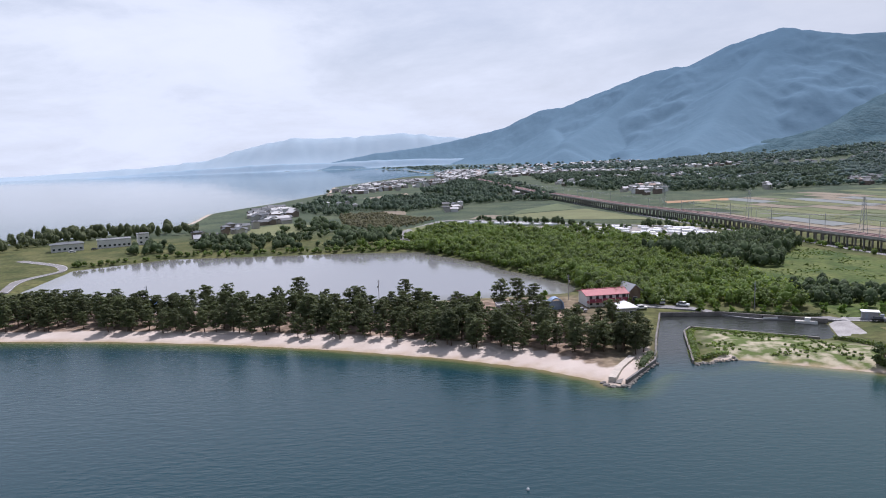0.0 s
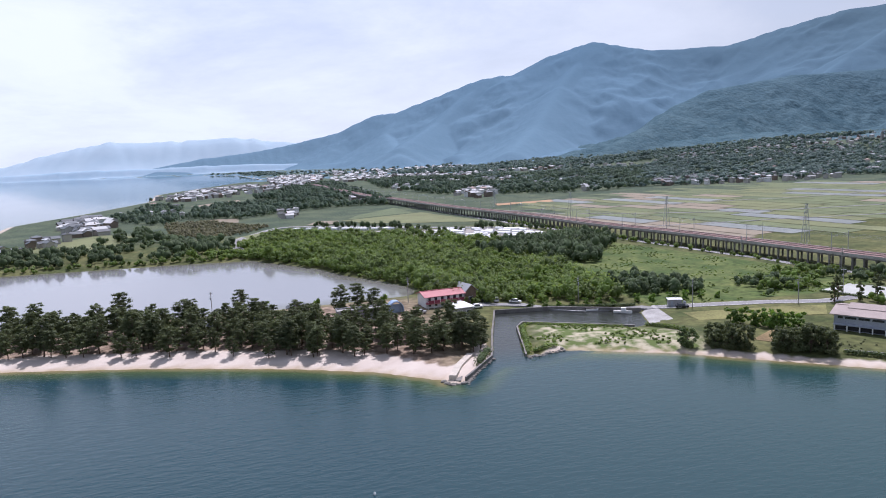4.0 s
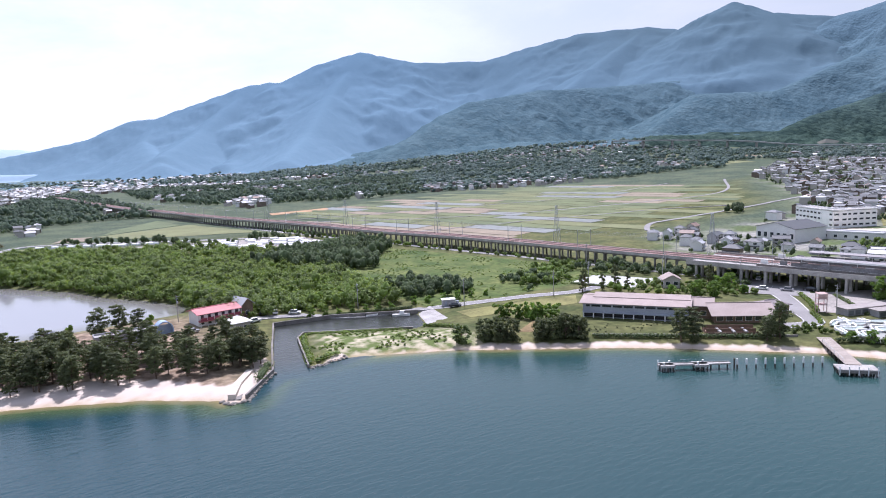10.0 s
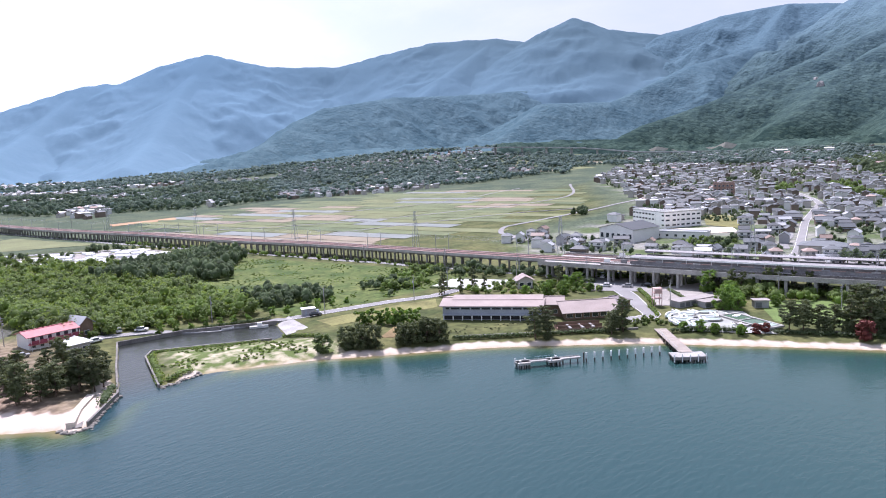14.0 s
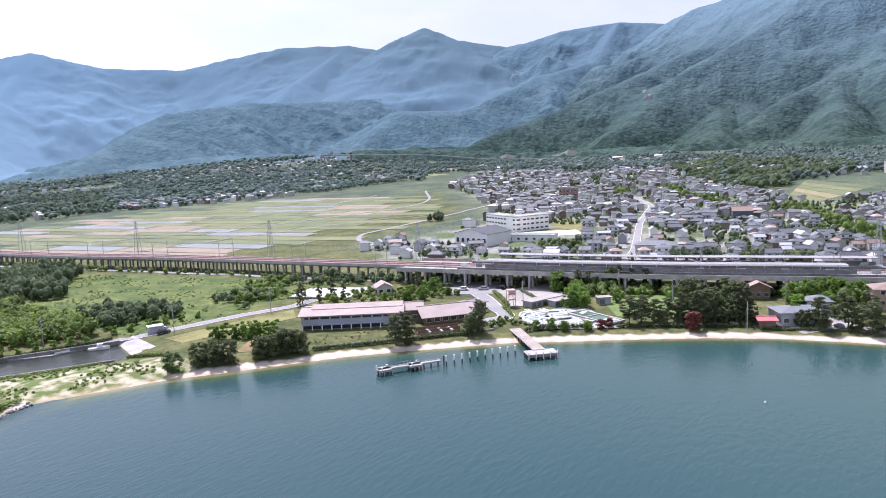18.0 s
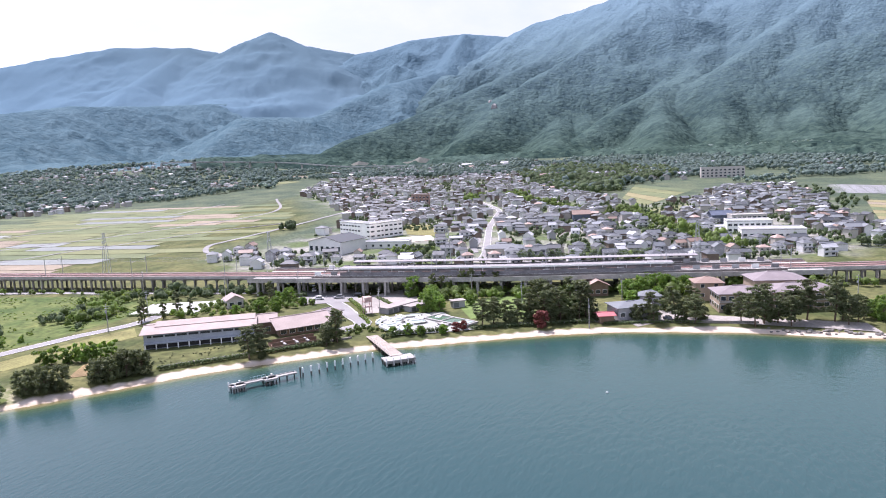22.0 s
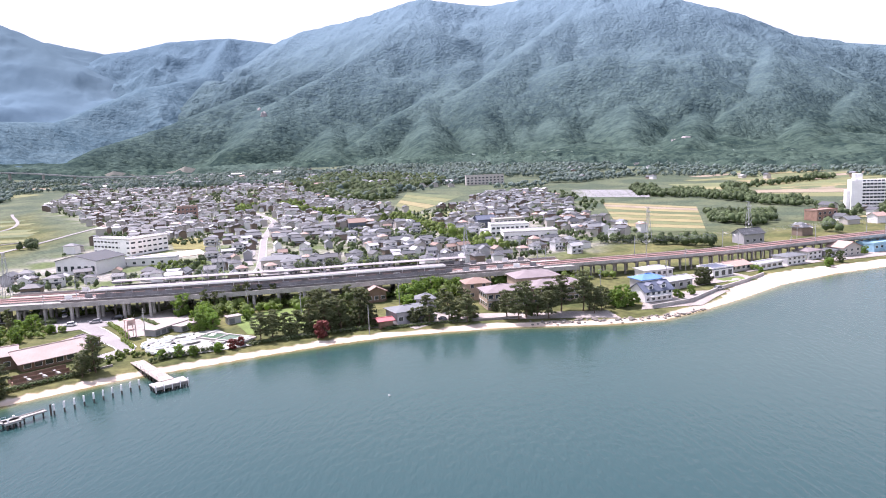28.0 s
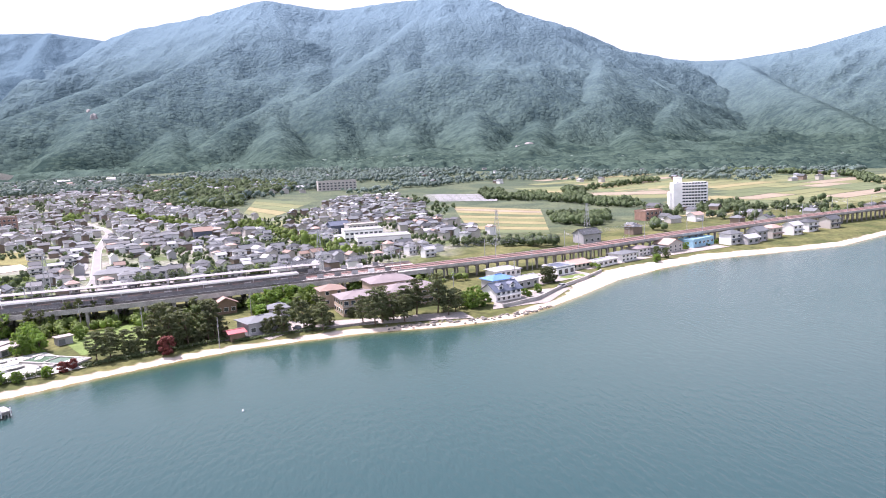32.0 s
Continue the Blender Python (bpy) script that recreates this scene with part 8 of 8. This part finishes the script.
def jetty():
    a, b = Vector((180.5, 105)), Vector((163.2, 87.4))
    o = thing("jetty", b.x, b.y, 0, heading(b, a), "weathered wooden boat jetty on piles", "jetty")
    L = (a - b).length
    part("beam", Shape().box(L / 2, 1.3, 1.25, L, 0.3, 0.4), PILE, o)
    part("beam", Shape().box(L / 2, -1.3, 1.25, L, 0.3, 0.4), PILE, o)
    plank = Shape().box(0, 0, 1.65, 0.42, 3.6, 0.1).mesh("plank", PLANK)
    for i in range(int(L / 0.46)):
        part("plank", plank, PLANK, o, at=(0.25 + i * 0.46, 0, 0))
    for i in range(8):
        for s in (-1.3, 1.3):
            part("support_post", Shape().rod((i * 3.0 + 0.5, s, -3), (i * 3.0 + 0.5, s, 1.5), 0.2, n=8), PILE, o)
    deck = Shape().box(-1.6, 0, 1.3, 4.4, 8.6, 0.28)
    part("landing_deck", deck, CONCRETE, o, "pale concrete landing")
    part("rim", Shape().box(-3.75, 0, 0.75, 0.25, 8.6, 0.6).box(0.4, 3.2, 0.75, 0.3, 2.2, 0.6), CONCRETE_OLD, o)
    for i in range(6):
        for x in (-3.5, -1.4, 0.3):
            part("support_post", Shape().rod((x, -3.9 + i * 1.56, -3), (x, -3.9 + i * 1.56, 1.3), 0.2, n=8), PILE, o)
    for i in range(5):
        part("fender_post", Shape().rod((-3.8, -4 + i * 2, 0.2), (-3.8, -4 + i * 2, 2.3), 0.13, n=8), WHITE, o)
    rail = Shape()
    for i in range(6):
        rail.rod((2 + i * 3.4, 1.7, 1.7), (2 + i * 3.4, 1.7, 2.6), 0.05, n=5)
    rail.rod((2, 1.7, 2.6), (19, 1.7, 2.6), 0.04, n=5)
    part("railing", rail, STEEL, o)


def piles():
    for i in range(10):
        t = i / 9
        x, y = 144.4 + (161.5 - 144.4) * t, 105.1 + (93.9 - 105.1) * t
        p = thing("mooring_pile", x, y, 0, 0, "white-topped dark mooring pile in the water", "support_post", "mooring piles")
        part("shaft", Shape().rod((0, 0, -3), (0, 0, 1.0), 0.2, n=9), PILE, p)
        part("cap", Shape().rod((0, 0, 1.0), (0.04 * (i % 3 - 1), 0, 2.5), 0.24, 0.22, 9), WHITE, p)
        if i == 0:
            part("shaft", Shape().rod((-0.7, 0.3, -3), (-0.7, 0.3, 2.7), 0.2, n=9), PILE, p)


def platform():
    o = thing("mooring_platform", 136, 111.2, 0, heading((128.6, 116), (143.5, 106.4)), "pale concrete mooring platform with two dolphins", "platform")
    part("walkway", Shape().box(0, 0, 1.15, 17.6, 1.3, 0.35), CONCRETE, o)
    part("kerb", Shape().box(0, 0.6, 1.5, 17.6, 0.12, 0.2), CONCRETE, o)
    for x in (-6.6, 1.6):
        d = part("dolphin", Shape().box(x, 0, 1.0, 3.4, 3.2, 0.5), CONCRETE, o)
        for dx in (-1.3, 0, 1.3):
            for dy in (-1.3, 1.3):
                part("support_post", Shape().rod((x + dx, dy, -3), (x + dx, dy, 1.0), 0.2, n=8), PILE, d)
        part("bollard", Shape().rod((x - 0.9, -0.9, 1.5), (x - 0.9, -0.9, 2.1), 0.2, 0.26, 8), WHITE, d)
        part("bollard", Shape().rod((x + 0.9, 0.9, 1.5), (x + 0.9, 0.9, 2.1), 0.2, 0.26, 8), WHITE, d)
    part("fender_post", Shape().rod((-8.6, 0.5, -2), (-8.6, 0.5, 2.4), 0.16, n=8), WHITE, o)
    r = Shape()
    for i in range(5):
        r.rod((-3.2 + i, 0.5, 1.5), (-3.2 + i, 0.5, 2.4), 0.04, n=4)
    r.rod((-3.2, 0.5, 2.4), (0.8, 0.5, 2.4), 0.04, n=4)
    part("railing", r, STEEL, o)
    for x in (4.2, 6.2, 8.2):
        part("support_post", Shape().rod((x, 0, -3), (x, 0, 1.1), 0.18, n=8), PILE, o)


jetty()
piles()
platform()


def boat(seed, L, w, colour, label, x, y, rz):
    o = thing("boat", x, y, 0, rz, label, "boat", "harbour boats")
    n = 9
    p, f = [], []
    for i in range(n):
        t = i / (n - 1)
        ww = w / 2 * (1 - max(0, (t - 0.5) / 0.5) ** 2.2)
        x_ = -L / 2 + L * t
        h = 0.75 + 0.35 * t * t
        p += [(x_, -ww, h), (x_, -ww * 0.72, 0.05), (x_, ww * 0.72, 0.05), (x_, ww, h)]
    for i in range(n - 1):
        f += [(4 * i + j, 4 * i + j + 1, 4 * i + 5 + j, 4 * i + 4 + j) for j in range(3)]
    f += [(0, 3, 2, 1)]
    part("hull", Shape().add(p, f), colour, o)
    part("deck", Shape().add([(q[0], q[1] * 0.96, q[2] - 0.12) for q in p[0::4] + p[3::4][::-1]], [tuple(range(2 * n))]), mat("boat deck", (0.45, 0.44, 0.40), 0.7), o)
    if L > 5:
        c = part("cabin", Shape().box(L * 0.05, 0, 0.8, L * 0.26, w * 0.62, 1.1), WHITE, o)
        part("windscreen", Shape().box(L * 0.05 + L * 0.135, 0, 1.25, 0.06, w * 0.54, 0.5), WINDOW, c)
    part("outboard", Shape().box(-L / 2 - 0.15, 0, 0.2, 0.3, 0.35, 0.9), DARK, o)


boat(1, 6.2, 1.9, WHITE, "white motor boat moored in the harbour", 106.3, 210.4, -36)
boat(2, 4.2, 1.4, WHITE, "small white open boat by the quay", 98, 216.6, -25)


def car(colour, words):
    o = thing("car", 0, 0, -60, 0, f"parked {words} car", "car", "parked cars")
    body = Shape()
    for z0, z1, x0, x1, k0, k1 in ((0.32, 0.85, -2.1, 2.1, 0.80, 0.84), (0.85, 1.45, -1.6, 1.0, 0.80, 0.66)):
        inset = 0.35 if z0 > 0.5 else 0.05
        p = [(x0, -k0, z0), (x1, -k0, z0), (x1, k0, z0), (x0, k0, z0), (x0 + inset * 0.6, -k1, z1), (x1 - inset, -k1, z1), (x1 - inset, k1, z1), (x0 + inset * 0.6, k1, z1)]
        q = Shape().add(p, [(3, 2, 1, 0), (4, 5, 6, 7), (0, 1, 5, 4), (1, 2, 6, 5), (2, 3, 7, 6), (3, 0, 4, 7)])
        part("body" if z0 < 0.5 else "cabin", q, colour if z0 < 0.5 else WINDOW, o)
    part("roof", Shape().box(-0.3, 0, 1.45, 2.0, 1.3, 0.05), colour, o)
    for x in (-1.3, 1.3):
        for y in (-0.8, 0.8):
            wheel = part("wheel", Shape().rod((x, y - 0.1, 0.32), (x, y + 0.1, 0.32), 0.32, n=12), DARK, o)
            part("rim", Shape().rod((x, y - 0.115, 0.32), (x, y + 0.115, 0.32), 0.18, n=8), STEEL, wheel)
    return o


CARS = [car(WHITE, "white compact"), car(mat("silver car paint", (0.45, 0.46, 0.48), 0.3, 0.6), "silver estate"), car(mat("black car paint", (0.03, 0.03, 0.035), 0.25), "black compact")]
PROTOTYPES += CARS
for i, (x, y, a) in enumerate(((76, 233.5, -30), (70, 237.5, 80), (66, 239.5, 80), (61, 231, 10), (40, 227, 5), (24, 228, 90), (19, 229, 90), (14, 229, 90), (124.5, 204, -20), (222, 152, 118), (226, 145, 118), (231.5, 140, 118), (236, 163, 28), (240, 166, 28), (243, 160, 28),
                               (247, 152, 118), (240, 178, -72), (234, 172, -72), (228, 204, -70), (226, 26, 30), (222, 22, 30), (231, 20, 100), (262, -78, -60), (300, 96, 20), (306, 84, 20), (312, 74, 20), (-238, 444, 30), (-246, 432, 30))):
    copy_thing(CARS[i % 3], pose(x, y, gz(x, y) + 0.14, 0, 0, a))


def pole(x, y, h=9.5, rz=0.0):
    o = thing("utility_pole", x, y, gz(x, y), rz, "slim grey concrete utility pole with crossarms", "pole", "utility poles")
    part("shaft", Shape().rod((0, 0, -0.5), (0, 0, h), 0.16, 0.1, 8), CONCRETE, o)
    part("crossarm", Shape().box(0, 0, h - 0.7, 1.7, 0.1, 0.1), STEEL, o)
    part("crossarm", Shape().box(0, 0, h - 1.5, 1.3, 0.1, 0.1), STEEL, o)
    part("transformer", Shape().rod((0.3, 0, h - 3), (0.3, 0, h - 2.2), 0.22, n=8), STEEL, o)


for i, (x, y) in enumerate(((39.2, 247), (97, 226), (128, 203.5), (160, 193), (183, 199.5), (214, 190.5), (222, 196), (206, 116), (238, 94), (230, 72), (209, 44), (246, 40), (258, -34), (276, -62), (232, 168), (219, 240), (208, 290), (302, -76), (334, -132), (-30, 250), (-118, 254))):
    pole(x, y, 9.5, i * 37 % 180)


def float_marker(x, y, label):
    o = thing("buoy", x, y, 0, 0, label, "buoy", "buoys")
    rings, n = 6, 10
    p = [(0.26 * math.sin(math.pi * i / rings) * math.cos(2 * math.pi * j / n), 0.26 * math.sin(math.pi * i / rings) * math.sin(2 * math.pi * j / n), 0.15 + 0.3 * math.cos(math.pi * i / rings)) for i in range(rings + 1) for j in range(n)]
    part("ball", Shape().add(p, [(i * n + j, i * n + (j + 1) % n, (i + 1) * n + (j + 1) % n, (i + 1) * n + j)[::-1] for i in range(rings) for j in range(n)]), WHITE, o, smooth=True)
    part("ring", Shape().rod((0, 0, 0.4), (0, 0, 0.6), 0.06, n=6), STEEL, o)


float_marker(10.1, 108, "small white round buoy on the lake")
float_marker(154.2, 28.6, "small white round buoy on the lake")


def toilet_block():
    o = thing("pump_hut", 124.2, 208.2, gz(124.2, 208.2), -22, "small pale hut with a flat white roof", "hut")
    part("wall", Shape().box(0, 0, 0, 4.4, 2.6, 2.3), WALLS[3], o)
    part("roof", Shape().box(0, 0, 2.3, 5.0, 3.2, 0.2), WHITE, o)
    part("door", Shape().box(-1, -1.32, 0, 0.8, 0.06, 1.9), BLUEGREY, o)
    part("tank", Shape().rod((3.2, 0, 0), (3.2, 0, 1.6), 0.6, n=12), BLUEGREY, o)


toilet_block()


def pool_park():
    """The disused lido: pale deck, basins, low walls."""
    deck = yard("lido_deck", "pale cracked concrete lido deck", [(183, 98), (200, 113), (214, 96), (196, 77)], mat("pale cracked paving", (0.31, 0.32, 0.29), 0.85, vary=0.15, scale=0.3, fine=2), 0.3)
    z = 2.35
    def basin(x, y, rx, ry, rz, label):
        o = thing("pool_basin", x, y, z, rz, label, "pool", "pool basins")
        n = 24
        ring = [(math.cos(2 * math.pi * i / n), math.sin(2 * math.pi * i / n)) for i in range(n)]
        p = [(c * rx * k, s * ry * k, h) for k, h in ((1.0, 0), (1.0, 0.3), (0.94, 0.3), (0.94, 0.08)) for c, s in ring]
        part("rim", Shape().add(p, [(k * n + i, k * n + (i + 1) % n, (k + 1) * n + (i + 1) % n, (k + 1) * n + i) for k in range(3) for i in range(n)]), CONCRETE, o)
        part("floor", Shape().add([(c * rx * 0.95, s * ry * 0.95, 0.1) for c, s in ring], [tuple(range(n))]), POOL, o)
    basin(193.5, 103, 4.6, 3.0, -30, "pale green oval pool basin with concrete rim")
    basin(199.5, 106.5, 3.6, 2.6, 20, "small round pool basin with concrete rim")
    basin(188.5, 98, 3.0, 2.2, 0, "small round pool basin with concrete rim")
    basin(197, 98.5, 4.4, 2.4, -62, "pale curved pool basin with concrete rim")
    basin(205.5, 103, 3.4, 2.0, -40, "small oval pool basin with concrete rim")
    o = thing("long_pool", 202.5, 88, z - 0.3, 67, "long shallow pool with green water and pale rim", "pool")
    for x, y, sx, sy in ((0, 3.2, 19, 0.7), (0, -3.2, 19, 0.7), (9.2, 0, 0.7, 5.7), (-9.2, 0, 0.7, 5.7), (1.5, 0, 0.4, 5.7)):
        part("rim", Shape().box(x, y, 0, sx, sy, 0.55), CONCRETE, o)
    part("pool_water", Shape().box(0, 0, 0, 18, 5.7, 0.3), mat("still green pool water", (0.10, 0.16, 0.11), 0.15, vary=0.2, scale=0.2), o)
    part("pool_steps", Shape().box(-6, 0, 0.05, 4, 5.7, 0.35), POOL, o)
    # white chute walls that curl between the basins
    o = thing("water_slide", 195, 104, z - 0.2, 0, "white curling concrete chute of the disused lido", "slide")
    for pts, r in (([(-9, -2), (-5, 2.5), (-1, 0.5), (3, 3.5), (7, 1), (9, 4)], 0.45), ([(-8, -6), (-4, -3), (-1, -5.5), (3, -3), (6, -6), (10, -3)], 0.4), ([(-3, 5), (1, 6.5), (4, 5.5), (6, 8)], 0.35)):
        run = smooth_line(pts, 0.8)
        part("chute_wall", ribbon(run, 0.5, 0.5 + r, 0, 0.75), WHITE, o)
        part("chute_wall", ribbon(run, -0.5 - r, -0.5, 0, 0.6), WHITE, o)
        part("chute_floor", ribbon(run, -0.5, 0.5, 0, 0.25), POOL, o)
    rng = np.random.default_rng(29)
    for i in range(14):
        x, y = 186 + rng.uniform(0, 24), 82 + rng.uniform(0, 28)
        if not inside(np.array([x]), np.array([y]), [(186, 102), (201, 115), (212, 98), (196, 80)])[0]:
            continue
        o = thing("paving_slab", x, y, gz(x, y) + 0.28, rng.uniform(0, 90), "loose pale concrete slab on the lido deck", "slab", "loose slabs")
        part("slab", Shape().box(0, 0, 0, rng.uniform(1.2, 3.2), rng.uniform(0.8, 1.6), rng.uniform(0.2, 0.6)), (CONCRETE, WHITE, CONCRETE_OLD)[i % 3], o)
    for x, y, w, d, h, a in ((214.5, 112.5, 16, 4.2, 1.8, -17), (216, 106.5, 9, 3.6, 1.6, -20), (222.5, 93.5, 4.4, 3, 2.2, -50)):
        o = thing("lido_shed", x, y, gz(x, y) + 0.2, a, "low pale shed with a flat roof beside the lido", "shed", "lido sheds")
        part("wall", Shape().box(0, 0, -0.5, w, d, h + 0.5), WALLS[3], o)
        part("roof", Shape().box(0, 0, h, w + 0.8, d + 0.8, 0.22), mat("pale brown flat roofing", (0.30, 0.275, 0.255), 0.85, vary=0.15, scale=0.3, fine=2), o)
        for i in range(int(w / 2.5)):
            part("shutter", Shape().box(-w / 2 + 1.3 + i * 2.5, -d / 2 - 0.03, 0, 1.8, 0.1, h * 0.75), ROOFS[1], o)


pool_park()


def lookout():
    o = thing("gate_tower", 205.5, 120.5, gz(205.5, 120.5), -40, "faded pink steel gate tower with railings", "tower")
    m = mat("faded pink steel", (0.48, 0.33, 0.30), 0.6, vary=0.2)
    for sx in (-1.2, 1.2):
        for sy in (-1.2, 1.2):
            part("leg", Shape().rod((sx, sy, 0), (sx, sy, 6.2), 0.12, n=6), m, o)
    for z in (2.6, 4.4, 6.0):
        part("landing", Shape().box(0, 0, z, 2.8, 2.8, 0.15), m, o)
    part("sign_board", Shape().box(0, -1.35, 4.7, 2.6, 0.1, 1.2), m, o)


lookout()


def pergola():
    o = thing("garden_terrace", 166.2, 123.6, gz(166.2, 123.6), -37, "stepped terracotta garden terrace with pale steps", "terrace")
    for i in range(3):
        part("terrace_step", Shape().box(0, -2.6 + i * 2.4, -0.5, 13.5, 2.2, 0.9 + i * 0.5), TERRACOTTA, o)
        part("rail", Shape().box(0, -3.7 + i * 2.4, 0.4 + i * 0.5, 13.5, 0.12, 0.8), TIMBER, o)
    for x in (-3.4, 0.3, 3.6):
        part("ramp", Shape().box(x, 0, 0.95, 0.7, 7.2, 0.5), CONCRETE, o)


pergola()


def hedge(pts, w, h, label, seed, material=LEAF_DARK):
    rng = np.random.default_rng(seed)
    x0, y0 = pts[0]
    cl = [(x - x0, y - y0, gz(x, y) + h * 0.5, w * rng.uniform(0.85, 1.2), h * 0.55) for x, y, _ in along(pts, w * 1.1)]
    o = tagged(new("hedge", leaf_mesh("hedge", rng, cl, 44, 0.24, material, 0.8, 0.5)), label, "hedge")
    o.location = (x0, y0, 0)


hedge([(135, 145), (147, 134.5), (158, 125), (171, 113.5)], 1.1, 1.5, "clipped dark green hedge above the beach", 5)
hedge([(196.5, 78), (201, 70), (206, 60.5), (212, 49), (217, 40)], 1.3, 1.5, "dark tangled bushes above the beach", 21)
hedge([(214, 40), (220, 22), (222, 12)], 1.0, 1.0, "dark low bushes before the hotel garden", 22)
hedge([(234, 175), (240, 160), (246, 150)], 1.5, 2.2, "green bushes along the viaduct foot", 23, SHRUB)
hedge([(206, 122), (216, 131), (224, 139)], 1.0, 1.2, "rough green verge between drive and lot", 24, SHRUB)
hedge([(193, 113), (198, 117), (203, 122)], 0.9, 1.0, "olive scrub beside the drive", 25, SHRUB)
hedge([(180, 100.5), (184, 97), (192, 86)], 1.2, 1.8, "ragged green hedge beside the lido", 6)
hedge([(45, 169.5), (46.5, 172.5), (48.3, 176), (50, 179)], 1.9, 2.4, "round dark shrub beside the groyne", 7)
hedge([(60.5, 176), (63, 184), (66, 196), (68.5, 204)], 1.5, 1.1, "rough grass bank along the island wall", 8, SHRUB)
hedge([(70, 206.5), (84, 200), (98, 192.5)], 1.1, 0.7, "rough grass bank along the island edge", 9, SHRUB)
hedge([(63, 176), (66, 177.5), (70, 178.5)], 1.5, 1.4, "low green scrub on the island point", 10, SHRUB)
hedge([(104, 190), (107, 184), (110, 176)], 1.0, 1.2, "low green scrub beside the slipway", 11, SHRUB)
hedge([(84, 226), (98, 221), (113, 215.5)], 0.9, 1.1, "low dark hedge along the harbour road", 12)
hedge([(181, 207), (185, 195), (188.5, 182.5)], 0.9, 0.9, "dark hedge round the pale court", 13)
hedge([(212, 110), (222, 121), (230, 130)], 0.9, 1.0, "low hedge dividing the worn lot", 15)
hedge([(221, 172), (226, 160), (232, 170)], 1.4, 2.0, "green bank of shrubs by the car park", 14)


def tufts():
    """Grass too small to count before the lodge."""
    rng = np.random.default_rng(17)
    s = scatter([(136, 150), (150, 160), (166, 136), (176, 122), (168, 114), (150, 132)], 1.9, rng)
    s = s[(fbm(s[:, 0] / 6, s[:, 1] / 6, 3, 4) > 0.5)]
    thicket("lodge_grass", "rough yellow green grass before the lodge", s, rng, FIELD_MATS[2], 0.2, 0.45, 0.9, 3, 0.25, "grass")


tufts()


# ---- the models that were copied are taken away ----
for first in PROTOTYPES:
    for o in (*first.children_recursive, first):
        bpy.data.objects.remove(o)
